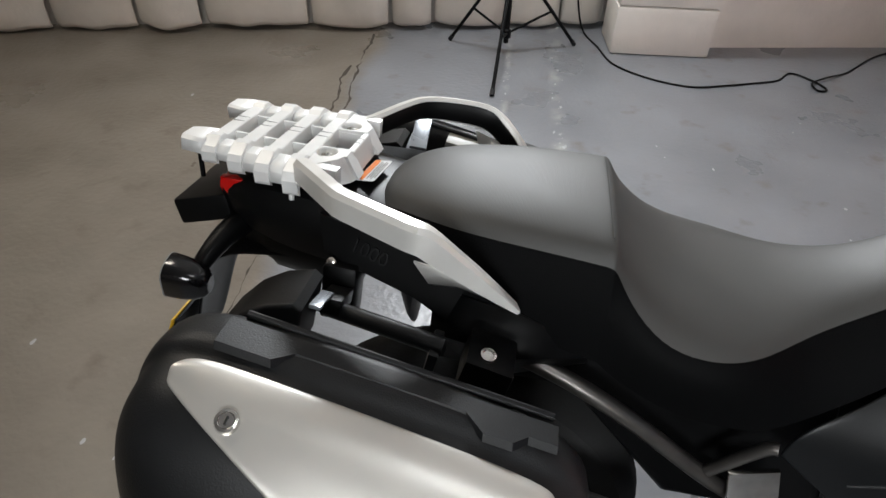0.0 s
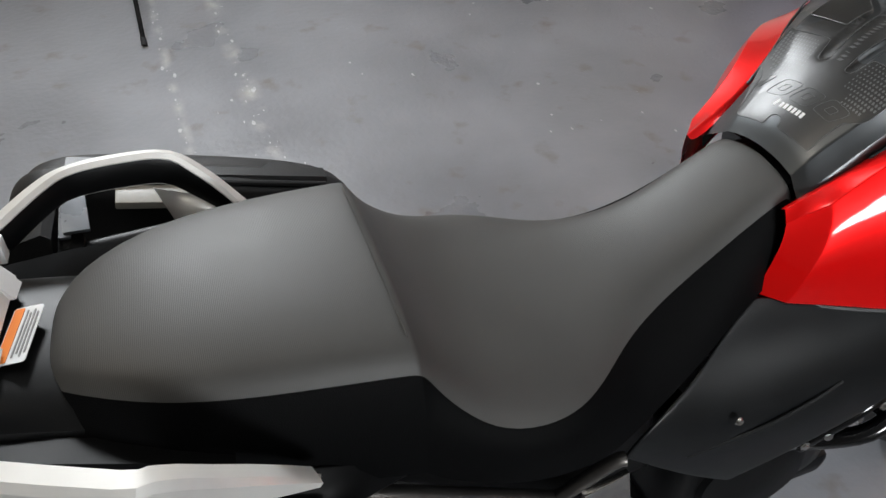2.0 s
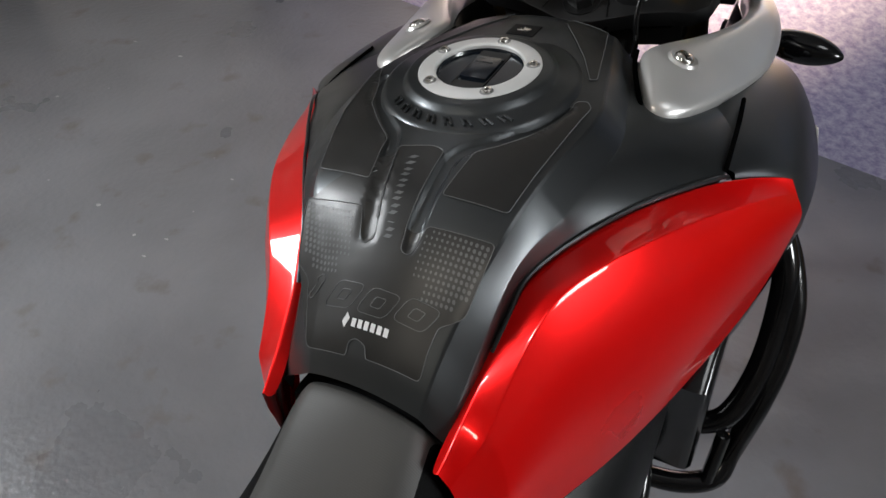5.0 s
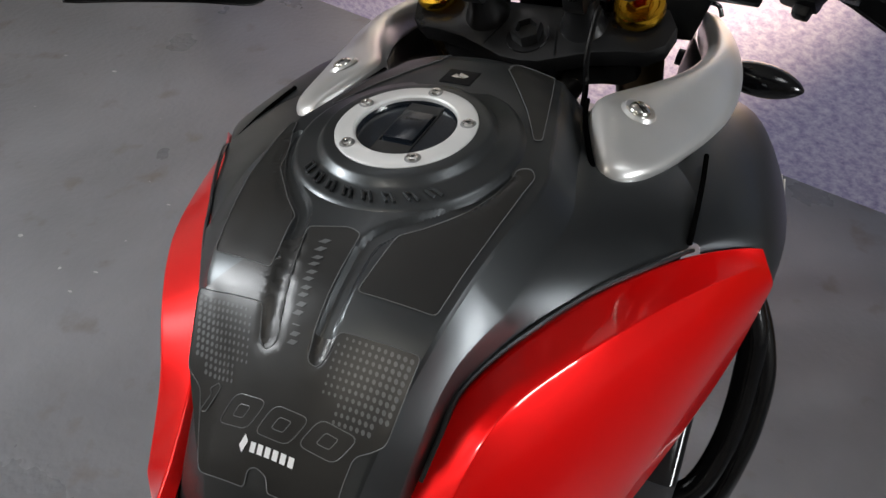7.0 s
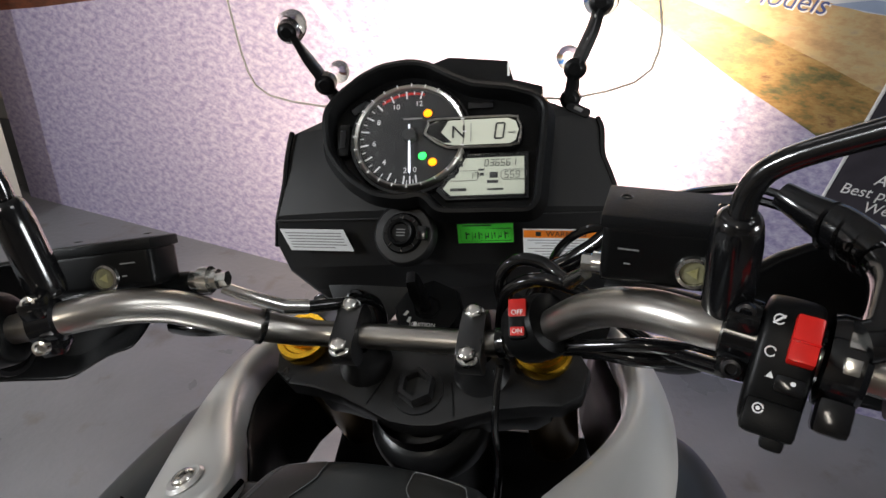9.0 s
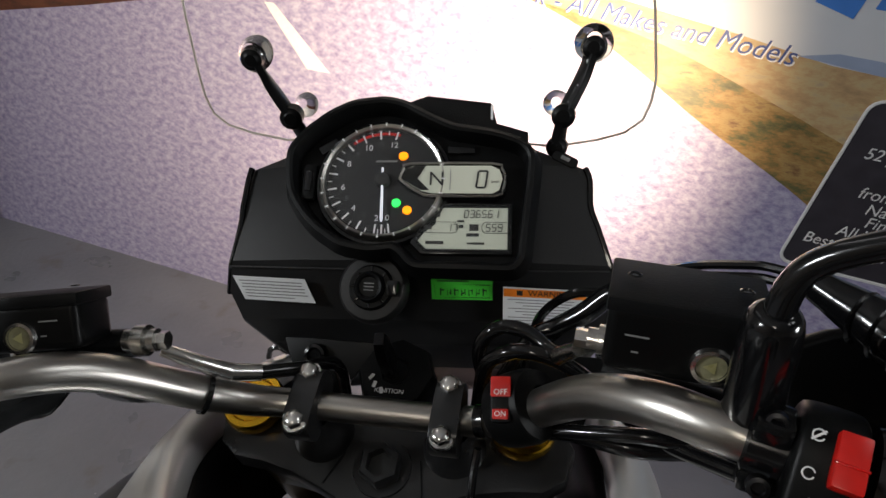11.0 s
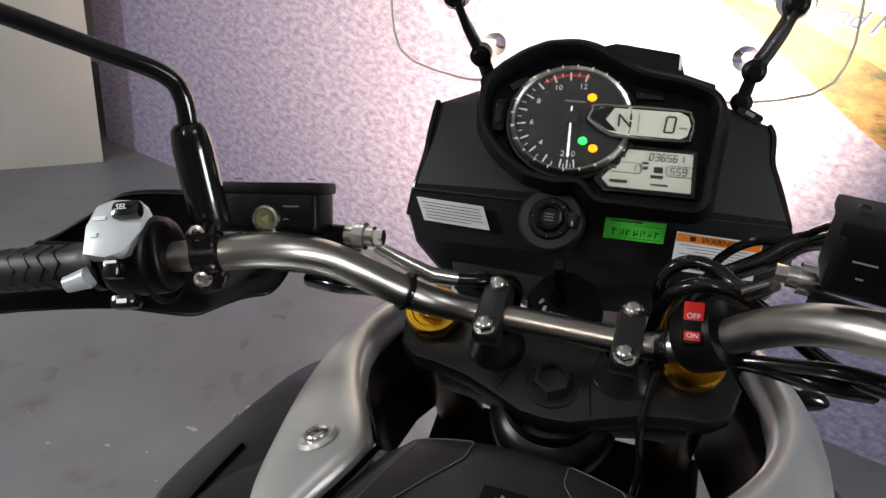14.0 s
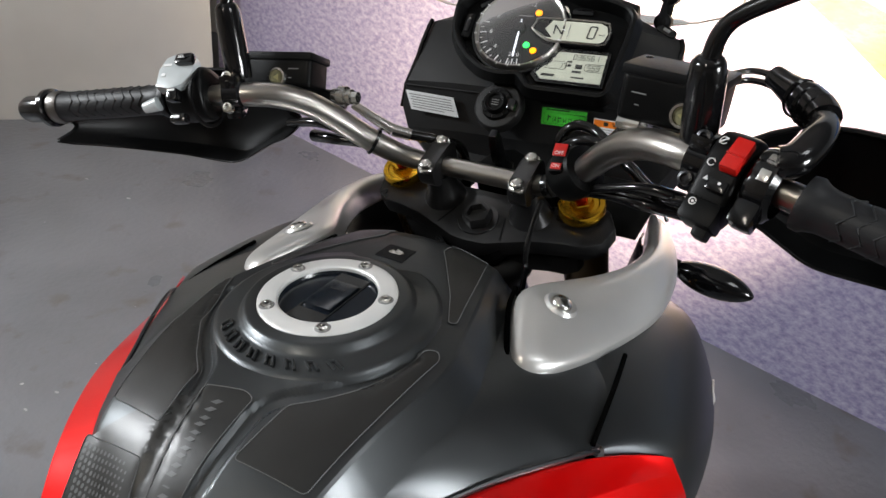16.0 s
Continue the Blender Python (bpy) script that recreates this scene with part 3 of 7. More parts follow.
light_stand((0.44, 3.62), ((0.122, 3.74), (0.829, 3.80), (0.398, 3.066)), (0.44, 3.62, 2.3), (0.5, 0.36), "black folding light stand with braced legs by the wall")
# unseen boom stand and arm, added to carry the overhead fill
boom = light_stand((1.5, -2.3), ((1.85, -2.5), (1.15, -2.55), (1.45, -1.85)), (1.5, -2.3, 2.75), (0.6, 0.5), "added black folding boom stand, out of view beside the motorcycle")
part("added_boom_arm", rod((0.1, -0.5, 2.5), (-0.35, 2.0, 2.93), 0.012), BLACK, boom)


softbox((0.46, 3.56, 2.15), (0.95, 0.8, 0.7), 0.5, 0.36, "lit softbox on the stand by the wall")
softbox((0.62, -2.1, 1.85), (1.25, 0.65, 0.95), 0.85, 0.72, "lit softbox on the stand beside the motorcycle")
softbox((1.15, -0.18, 2.58), (1.3, 0.55, 0.95), 0.6, 0.45, "added softbox on an unseen boom over the motorcycle")
light_stand((0.52, -2.62), ((0.85, -2.82), (0.15, -2.91), (0.48, -2.17)), (0.52, -2.62, 2.1), (0.6, 0.5), "black folding light stand beside the motorcycle")


def cable():
    pts = [(0.78, 4.02, 0.5), (0.82, 4.03, 0.25), (0.88, 4.01, 0.03), (0.96, 3.8, 0.005), (1.03, 3.57, 0.005), (1.2, 3.42, 0.005), (1.4, 3.355, 0.005), (1.58, 3.40, 0.005), (1.74, 3.46, 0.005), (1.88, 3.52, 0.005), (1.98, 3.63, 0.005),
           (2.07, 3.55, 0.006), (2.11, 3.45, 0.006), (2.06, 3.43, 0.006), (2.05, 3.5, 0.012), (2.14, 3.58, 0.014), (2.3, 3.7, 0.005), (2.5, 3.92, 0.005), (2.64, 4.03, 0.005), (2.78, 4.05, 0.005)]
    tagged(part("power_cable", tube(pts, 0.0055, 8, 6), BLACK), "black power cable looped across the floor", "cable")


cable()


def floor_wear():
    """The crack along the paint's edge and drips of white paint."""
    rnd = random.Random(8)
    bm = bmesh.new()
    for side, y0, y1, off in ((0, 0.2, 3.75, 0.0), (1, 2.2, 3.3, 0.05), (1, 0.9, 1.5, 0.04)):
        rows = []
        n = int((y1 - y0) / 0.02)
        for k in range(n + 1):
            y = y0 + (y1 - y0) * k / n
            x = -0.30 - off + 0.02 * math.sin(y * 3) + 0.03 * noise.noise((y * 4, side * 7.0, 0)) + 0.012 * noise.noise((y * 19, side * 5.0, 3))
            w = max(0.0008, 0.004 + 0.009 * noise.noise((y * 6, 1.5 + side, 9)) + 0.004 * noise.noise((y * 40, 2.5, side)))
            rows.append([(x - w, y, 0.0012), (x + w, y, 0.0012)])
        loft(rows, False, bm)
    tagged(part("floor_crack", bm, surface("crack_dirt", (0.065, 0.054, 0.043), 0.9, vary=0.3, scale=30), smooth=0), "dark crumbling crack along the edge of the paint", "crack", kind="structure")
    bm = bmesh.new()
    for x, y0, y1, n, w in ((0.46, 1.75, 3.6, 46, 0.02), (0.72, 1.5, 3.5, 60, 0.03), (0.7, 1.3, 2.6, 20, 0.16), (1.2, 1.2, 3.0, 14, 0.6), (-0.9, 0.6, 3.0, 9, 0.5), (2.2, 1.4, 3.2, 22, 0.5)):
        for _ in range(n):
            cx, cy, r = x + w * (rnd.random() - 0.5) * 2, y0 + (y1 - y0) * rnd.random(), 0.0015 + 0.006 * rnd.random() ** 2
            s = 1 + 1.8 * rnd.random()
            bm.faces.new([bm.verts.new((cx + r * (0.7 + 0.5 * rnd.random()) * math.cos(a), cy + r * s * math.sin(a), 0.0015)) for a in (2 * math.pi * k / 7 for k in range(7))])
    tagged(part("paint_drips", bm, surface("pale_paint_drips", (0.42, 0.42, 0.43), 0.5, vary=0.2, scale=40), smooth=0), "small drips and flakes of pale paint on the floor", "paint drips", kind="stuff")


floor_wear()


# ---------------------------------------------------------------- the motorcycle
# Its own frame: x ahead, y to its left, z up, standing on the ground; it leans on its side stand.
BIKE = Matrix.Translation((0, 0.7948, 0)) @ pose(0, 0, 0, 0, 0, -3.8) @ pose(0, 0, 0, -8.0, 0, 0)
bike = tagged(new("motorcycle"), "red and graphite adventure motorcycle with panniers leaning on its side stand", "motorcycle")
bike.matrix_world = BIKE


def middle(x):
    """How far the saddle and the tank's rear stand off the middle plane."""
    return float(np.interp(x, (.45, .62, .76, 1.0, 1.14, 1.18, 1.34), (0, -.001, -.005, -.018, -.018, -.009, 0)))


def shifted(row, w):
    """A full row whose left half gives way by the offset of the middle."""
    return [(x, y + middle(x) * (1 + max(-1.0, min(1.0, y / w))), z) for x, y, z in row]


def both(name, bm, material, label="", parent=None, **kw):
    """A part on the right (-y) as given, and its twin on the left."""
    b2 = flip(bm)
    for v in b2.verts:
        v.co.y += 2 * middle(v.co.x)
    r = part(name, bm, material, parent or bike, label, **kw)
    l = part(name, b2, material, parent or bike, label, **kw)
    return r, l


def seat():
    S = [
        (0.278, .9, (.013, .899), (.022, .898), (.03, .895), (.085, .862), (.09, .838)),
        (0.286, .92, (.024, .9195), (.04, .916), (.051, .91), (.108, .868), (.112, .836)),
        (0.312, .941, (.042, .94), (.069, .934), (.082, .926), (.129, .872), (.134, .83)),
        (0.37, .954, (.062, .952), (.102, .942), (.119, .93), (.149, .872), (.152, .822)),
        (0.43, .957, (.074, .955), (.12, .943), (.138, .929), (.159, .868), (.162, .814)),
        (0.50, .957, (.082, .955), (.132, .942), (.149, .927), (.168, .868), (.17, .806)),
        (0.585, .953, (.088, .95), (.14, .938), (.157, .923), (.176, .86), (.18, .79)),
        (0.598, .951, (.089, .948), (.142, .936), (.158, .921), (.177, .857), (.181, .788)),
        (0.602, .947, (.09, .944), (.143, .932), (.159, .918), (.178, .855), (.182, .786)),
        (0.607, .938, (.0885, .935), (.138, .925), (.156, .911), (.18, .85), (.183, .782)),
        (0.625, .912, (.09, .908), (.143, .898), (.168, .876), (.187, .835), (.187, .77)),
        (0.668, .88, (.09, .877), (.148, .866), (.192, .832), (.2, .80), (.195, .75)),
        (0.72, .864, (.088, .861), (.148, .85), (.2, .822), (.207, .79), (.2, .735)),
        (0.77, .858, (.082, .855), (.138, .846), (.192, .824), (.204, .79), (.2, .73)),
        (0.815, .857, (.074, .855), (.118, .847), (.158, .832), (.192, .79), (.196, .73)),
        (0.86, .863, (.064, .86), (.096, .852), (.117, .843), (.17, .796), (.182, .745)),
        (0.92, .882, (.054, .879), (.078, .872), (.092, .864), (.145, .822), (.165, .78)),
        (0.97, .91, (.05, .907), (.07, .901), (.085, .893), (.13, .851), (.148, .81)),
        (1.02, .95, (.048, .947), (.067, .942), (.083, .932), (.117, .886), (.128, .84)),
        (1.056, .978, (.047, .971), (.066, .966), (.082, .957), (.109, .906), (.117, .855)),
        (1.071, .984, (.046, .977), (.065, .972), (.08, .962), (.103, .911), (.11, .86)),
        (1.078, .972, (.045, .966), (.07, .96), (.084, .95), (.1, .905), (.105, .86)),
    ]
    rows = []
    for x, z0, *rest in S:
        rows.append(shifted(mirrored([(x, 0, z0), *[(x, y, z) for y, z in rest]]), rest[2][0]))
    bm = loft(rows, mats=[1, 1, 0, 0, 0, 0, 0, 0, 1, 1])
    bm.faces.new([v for v in bm.verts if abs(v.co.x - 0.278) < 1e-5][::-1]).material_index = 1
    ob = part("seat", bm, [VINYL, BLACKVINYL], bike, "stepped grey vinyl saddle with black sides", sub=2)
    # the welt along the pillion step
    pts = [(0.5925 + 0.003 * (y / 0.15) ** 2, y, 0.9524 - 0.62 * y * y) for y in np.linspace(-0.135, 0.112, 13)]
    part("welt", tube(pts, 0.001, 6, 2), VINYL, ob)
    return ob


seat()

TS = [  # x, middle height, ridge (y, z), outer edge (y, z)
    (1.074, .986, (.071, .977), (.097, .947)),
    (1.088, 1.008, (.074, .998), (.099, .962)),
    (1.115, 1.038, (.079, 1.026), (.103, .985)),
    (1.145, 1.068, (.087, 1.056), (.107, 1.012)),
    (1.175, 1.092, (.096, 1.081), (.111, 1.036)),
    (1.20, 1.105, (.101, 1.094), (.119, 1.048)),
    (1.25, 1.118, (.109, 1.107), (.144, 1.057)),
    (1.31, 1.124, (.118, 1.112), (.18, 1.056)),
    (1.345, 1.125, (.117, 1.113), (.203, 1.052)),
    (1.372, 1.126, (.11, 1.114), (.2225, 1.048)),
    (1.42, 1.127, (.099, 1.114), (.222, 1.053)),
    (1.46, 1.126, (.088, 1.112), (.2, 1.06)),
    (1.50, 1.118, (.079, 1.104), (.15, 1.07)),
    (1.515, 1.095, (.076, 1.083), (.13, 1.06)),
]
TX = [r[0] for r in TS]


def eased(x, xs, vs):
    """A smooth curve through values."""
    n = len(xs)
    k = min(max(int(np.searchsorted(xs, x)) - 1, 0), n - 2)
    h = xs[k + 1] - xs[k]
    slope = lambda i: (vs[min(i + 1, n - 1)] - vs[max(i - 1, 0)]) / (xs[min(i + 1, n - 1)] - xs[max(i - 1, 0)])
    t = min(max((x - xs[k]) / h, 0.0), 1.0)
    a, b = slope(k) * h, slope(k + 1) * h
    return (2 * t**3 - 3 * t**2 + 1) * vs[k] + (t**3 - 2 * t**2 + t) * a + (3 * t**2 - 2 * t**3) * vs[k + 1] + (t**3 - t**2) * b


def section(x):
    """Middle height, ridge and outer edge of the tank at x."""
    return (eased(x, TX, [r[1] for r in TS]), eased(x, TX, [r[2][0] for r in TS]), eased(x, TX, [r[2][1] for r in TS]),
            eased(x, TX, [r[3][0] for r in TS]), eased(x, TX, [r[3][1] for r in TS]))


# sunk channels beside the middle tongue and round the filler
CHANNELS = [crom([(x, y, 0) for x, y in c], 5) for c in (
    [(1.158, -.0295), (1.185, -.0305), (1.225, -.031), (1.242, -.0395), (1.258, -.057), (1.28, -.0745), (1.305, -.086), (1.325, -.0925)],
    [(1.157, .0095), (1.185, .0165), (1.225, .0265), (1.242, .034), (1.258, .052), (1.28, .073), (1.305, .089), (1.325, .096)])]


def sunk(x, y):
    """How deep the channels lie at a place on the tank."""
    best = 1.0
    for c in CHANNELS:
        for a, b in zip(c, c[1:]):
            if abs(x - a.x) > 0.03 or abs(y - a.y) > 0.04:
                continue
            dx, dy = b.x - a.x, b.y - a.y
            t = min(1.0, max(0.0, ((x - a.x) * dx + (y - a.y) * dy) / (dx * dx + dy * dy)))
            best = min(best, math.hypot(x - a.x - t * dx, y - a.y - t * dy))
    t = min(1.0, max(0.0, (0.0078 - best) / 0.0042))
    return 0.0036 * t * t * (3 - 2 * t)


def tank_z(x, y):
    """The height of the tank's top at a place between its ridges."""
    z0, yr, zr, _, _ = section(x)
    c = middle(x)
    u = min(1.0, abs(y - c) / (yr + c))
    return z0 + (zr - z0) * u**2


def left_edge(x):
    """How far the left flank stands off the right one's mirror image."""
    return float(np.interp(x, (1.05, 1.14, 1.2, 1.3, 1.45), (-.022, -.02, .002, .017, .017)))


def tank():
    rows = []
    n = 200
    for i in range(n + 1):
        x = 1.074 + (1.515 - 1.074) * i / n
        z0, ry, rz, oy, oz = section(x)
        dy, dz = min(.022, (oy - ry) * .8), min(.0255, (rz - oz) * .7)
        flank = [(ry + .0008, rz - .0005), (ry + .0024, rz - .0019), (ry + dy * .5, rz - dz * .52), (ry + dy * .95, rz - dz * .96), (ry + dy, rz - dz), (ry + dy + (oy - ry - dy) * .06, rz - dz + (oz - rz + dz) * .035)]
        flank += [(ry + dy + (oy - ry - dy) * u, rz - dz + (oz - rz + dz) * u**1.25) for u in (.2, .4, .6, .8, 1.0)] + [(oy - .004, oz - .012)]
        c = middle(x)
        m = 60
        us = [math.copysign(abs(k / m), k) for k in range(-m, m + 1)]
        top = []
        for u in us:
            y = c + u * (ry + c)
            top.append((x, y, z0 + (rz - z0) * u * u - sunk(x, y) * (1 if abs(u) < .97 else 0)))
        right = [(x, -y, z) for y, z in flank[::-1]]
        left = []
        for y, z in flank:
            f = min(1.0, max(0.0, (y - ry) / max(oy - ry, .01)))
            left.append((x, y + 2 * c * (1 - f) + left_edge(x) * f, z))
        rows.append(right + top + left)
    ob = part("tank_cover", loft(rows), TANK, bike, "graphite fuel tank cover", smooth=11)
    # raised collar round the filler
    C = Matrix.Translation((1.344, 0, 1.1325)) @ Matrix.Rotation(radians(-1.5), 4, "Y")
    part("filler_collar", lathe([(0.058, 0.0005), (0.0655, 0.0002), (0.0685, -0.0012), (0.0715, -0.0055), (0.074, -0.0075), (0.0885, -0.0095), (0.0925, -0.0115), (0.096, -0.018)], C, 96), TANK, ob)
    cap = part("filler_cap", lathe([(0.0, -0.004), (0.0395, -0.004), (0.0405, -0.001), (0.0405, -0.006)], C, 48), CAPBLACK, bike, "glossy blue-black locking filler cap")
    part("cap_ring", lathe([(0.041, -0.006), (0.041, 0.0015), (0.0425, 0.0028), (0.055, 0.0028), (0.0575, 0.001), (0.058, -0.004)], C, 64), ALU, cap, "satin silver ring")
    F = C @ Matrix.Rotation(radians(0), 4, "Z")
    part("key_flap", block((0.040, 0.027, 0.005), F @ pose(0.004, 0, -0.0035), 0.0012), CAPBLACK, cap)
    part("finger_recess", block((0.015, 0.03, 0.0016), F @ pose(-0.027, 0, -0.0042), 0.0006), INK, cap)
    part("finger_recess", block((0.012, 0.03, 0.002), F @ pose(0.0315, 0, -0.0036), 0.0008), INK, cap)
    for s in (-1, 1):
        part("groove", block((0.07, 0.0009, 0.001), F @ pose(0, s * 0.0152, -0.0037), 0), INK, cap)
    for k in range(4):
        part("print_bar", block((0.0022, 0.0026, 0.0004), F @ pose(0.012, -0.006 + 0.004 * k, -0.0009), 0), INK, cap)
    for k in range(5):
        a = radians(-2 + 72 * k)
        S = C @ pose(0.0497 * math.cos(a), 0.0497 * math.sin(a), 0.0028)
        part("screw_seat", lathe([(0.0048, 0.0001), (0.0062, 0.0002), (0.0064, 0.0)], S, 20), GREYINK, cap)
        sc = part("screw", lathe([(0.0, 0.0012), (0.0018, 0.0012), (0.0022, 0.0024), (0.0044, 0.0022), (0.0048, 0.0)], S, 16), CHROME, cap)
        part("socket", lathe([(0.0, 0.0016), (0.0019, 0.0016)], S, 6), INK, sc)
    return ob


TANKOB = tank()
# black filler blocks, added to keep the gap behind the tank dark
part("seat_gap_filler", block((.11, .1, .08), pose(1.11, -.022, .925), .012), BLACK, bike)
part("seat_gap_filler", block((.1, .05, .09), pose(1.115, .04, .9), .012), BLACK, bike)


def on_tank(x, y, lift=0.0012):
    r = math.hypot(x - 1.344, y)
    z = tank_z(x, y) - sunk(x, y)
    if r < 0.096:
        z = max(z, float(np.interp(r, (0.058, 0.0655, 0.0685, 0.0715, 0.074, 0.0885, 0.0925, 0.096), (1.133, 1.1327, 1.1313, 1.127, 1.125, 1.123, 1.121, 1.1145))))
    return (x, y, z + lift)


def arc(cx, cy, r, a0, a1, n=10):
    return [(cx + r * math.cos(radians(a0 + (a1 - a0) * k / n)), cy + r * math.sin(radians(a0 + (a1 - a0) * k / n))) for k in range(n + 1)]


def flat(outline, lift=0.0016):
    bm = bmesh.new()
    bm.faces.new([bm.verts.new(on_tank(x, y, lift)) for x, y in outline])
    return bm


def between(a, c, d, e, u, v):
    """A place in a four-cornered field."""
    return tuple((a[k] * (1 - u) + c[k] * u) * (1 - v) + (e[k] * (1 - u) + d[k] * u) * v for k in (0, 1))


def filleted(o, r=.005):
    """An outline with its corners rounded."""
    out = []
    n = len(o)
    for i in range(n):
        p, q, s = (Vector((*o[k % n], 0)) for k in (i - 1, i, i + 1))
        a, b = p - q, s - q
        k = min(r, a.length * .45, b.length * .45)
        a, b = q + a.normalized() * k, q + b.normalized() * k
        for t in (0, .25, .5, .75, 1):
            w = a * (1 - t) ** 2 + q * 2 * t * (1 - t) + b * t * t
            out.append((w.x, w.y))
    return out


def slanted(w, h, lean, r):
    """A rounded figure that leans: across is to the rider's right, up is ahead."""
    return filleted([(v, -(u + lean * v)) for u, v in ((-w / 2, -h / 2), (w / 2, -h / 2), (w / 2, h / 2), (-w / 2, h / 2))], r)


def tank_pad():
    pad = part("tank_pad", pad_bm(), PAD, bike, "black rubber tank pad with printed lettering", smooth=60)
    pad_line(MAINPAD, pad)
    pad_piece([(1.194, -.0405), (1.1985, -.0955), (1.26, -.1045), (1.334, -.1115), (1.343, -.106), (1.3385, -.0975), (1.3034, -.0905), (1.2741, -.0785), (1.254, -.0635), (1.24, -.0475)], pad)
    pad_piece([(1.198, .0865), (1.193, .029), (1.236, .036), (1.25, .053), (1.28, .082), (1.345, .112), (1.342, .117), (1.27, .106)], pad)
    for s in (-1, 1):
        pad_piece([(1.378, s * .0945), (1.413, s * .0765), (1.4765, s * .034), (1.499, s * .034), (1.497, s * .072), (1.45, s * .0845), (1.382, s * .1)], pad)
    for q in (((1.1675, -.042), (1.171, -.091), (1.133, -.085), (1.128, -.041)), ((1.166, .031), (1.168, .08), (1.132, .066), (1.13, .019))):
        bm = bmesh.new()
        for i in range(11):
            for j in range(12):
                if i + j < 1 or (i > 7 and j < 3) or (i > 8 and j > 9):
                    continue
                x, y = between(*q, j / 11, i / 10)
                r = 0.0009 + 0.0006 * j / 11
                bm.faces.new([bm.verts.new(on_tank(x + r * math.cos(a), y + r * math.sin(a), 0.0014)) for a in (2 * math.pi * k / 8 for k in range(8))])
        tagged(part("printed_dots", bm, PADLINE, pad), kind="stuff")

    def outline(name, o):
        pts = [on_tank(a, c, .0012) for a, c in o]
        part(name, tube(pts + pts[:1], 0.00036, 5, 1, cap=False), PADLINE, pad)

    # the model number in slanted outline figures
    for x, y in ((1.1182, .0165), (1.1182, -.0178), (1.1205, -.0520)):
        outline("figure", [(x + a, y + c) for a, c in slanted(.0275, .0155, .75, .006)])
        outline("figure", [(x + a, y + c) for a, c in slanted(.0095, .0062, .75, .002)])
    outline("figure", [(1.1205 + a, .0455 + c) for a, c in filleted([(-.0075, .0045), (.0065, -.005), (.0085, -.001), (.0045, .005), (.0025, .0025), (-.0075, .009)], .002)])
    # maker's mark as plain bars
    for k in range(6):
        x, y = 1.1037 + .0001 * k, -0.0005 - 0.0062 * k
        part("mark_bar", flat([(x - .0024 + a, y + c) for a, c in ((0, -.0021), (0, .0021), (.0048, .0021), (.0048, -.0021))]), WHITEPRINT, pad, smooth=0)
    part("mark_bar", flat([(1.1042 + a, .0078 + c) for a, c in ((-.0045, 0), (-.0014, .0034), (.0045, 0), (.0014, -.0034))]), WHITEPRINT, pad, smooth=0)
    # script along the middle tongue and round the filler, as bars
    for k, (x, w) in enumerate(((1.1585, .0072), (1.1652, .0024), (1.174, .008), (1.184, .0075), (1.194, .0078), (1.2045, .0082), (1.2165, .0105))):
        y = -.0095 + .0085 * k / 6
        for e in (-1, 1) if w > .003 else (0,):
            part("script_bar", flat([(x + e * w * .3 + a, y + c - 1.1 * a) for a, c in ((-w * .17, -.0028), (-w * .17, .0028), (w * .17, .0028), (w * .17, -.0028))]), PADLINE, pad, smooth=0)
    for k in range(8):
        a = 140 + 11.5 * k
        for off, rr in ((-2.6, .0048), (1.4, .0052)):
            p, q = arc(1.344, 0, .0775, a + off, a + off, 1)[0], arc(1.344, 0, .0775 + rr * 1.7, a + off + 3.2, a + off + 3.2, 1)[0]
            part("raised_script", tube([on_tank(*p, -.0005), on_tank(*q, -.0005)], .0013, 8, 1), TANK, TANKOB)
        p, q = arc(1.344, 0, .078, a - 2.6, a - 2.6, 1)[0], arc(1.344, 0, .078, a + 1.4, a + 1.4, 1)[0]
        part("raised_script", tube([on_tank(*p, -.0005), on_tank(*q, -.0005)], .0012, 8, 1), TANK, TANKOB)
    z = tank_z(1.442, 0)
    e = part("emblem", block((0.026, 0.03, 0.006), Matrix.Translation((1.442, -0.001, z - .0024)) @ Matrix.Rotation(radians(2), 4, "Y"), 0.001), MATTE, bike, "small square badge in a recess")
    for k in (-1, 1):
        part("emblem_mark", prism([(-.007, -.002), (-.002, .008), (.004, .005), (-.001, -.002)][::k], 0.001, Matrix.Translation((1.4425, -0.001, z + .0007)) @ Matrix.Diagonal((k, k, 1, 1)), 0.0002), CHROME, e)


MAINPAD = [(1.0854, .044), (1.0854, .0), (1.0935, .0005), (1.096, -.0066), (1.0935, -.0165), (1.0872, -.0184), (1.089, -.0677), (1.105, -.068), (1.12, -.071), (1.131, -.0895), (1.157, -.0935), (1.1757, -.0955), (1.17, -.0395)]
MAINPAD += [(1.158, -.037), (1.149, -.033), (1.15, -.024), (1.165, -.0225), (1.233, -.0226), (1.2355, -.012), (1.228, .019), (1.18, .0085), (1.155, .0025), (1.1485, .0095), (1.153, .0165), (1.172, .0235), (1.173, .085), (1.1304, .0735), (1.1235, .0585)]


def dense_outline(o):
    dense = []
    for (x0, y0), (x1, y1) in zip(o, o[1:] + o[:1]):
        k = max(1, int(math.hypot(x1 - x0, y1 - y0) / 0.005))
        dense += [(x0 + (x1 - x0) * i / k, y0 + (y1 - y0) * i / k) for i in range(k)]
    return dense


def pad_line(o, parent):
    pts = [on_tank(x, y, 0.0011) for x, y in dense_outline(filleted(o, .004))]
    part("edge_line", tube(pts + pts[:1], 0.00042, 5, 1, cap=False), PADLINE, parent)


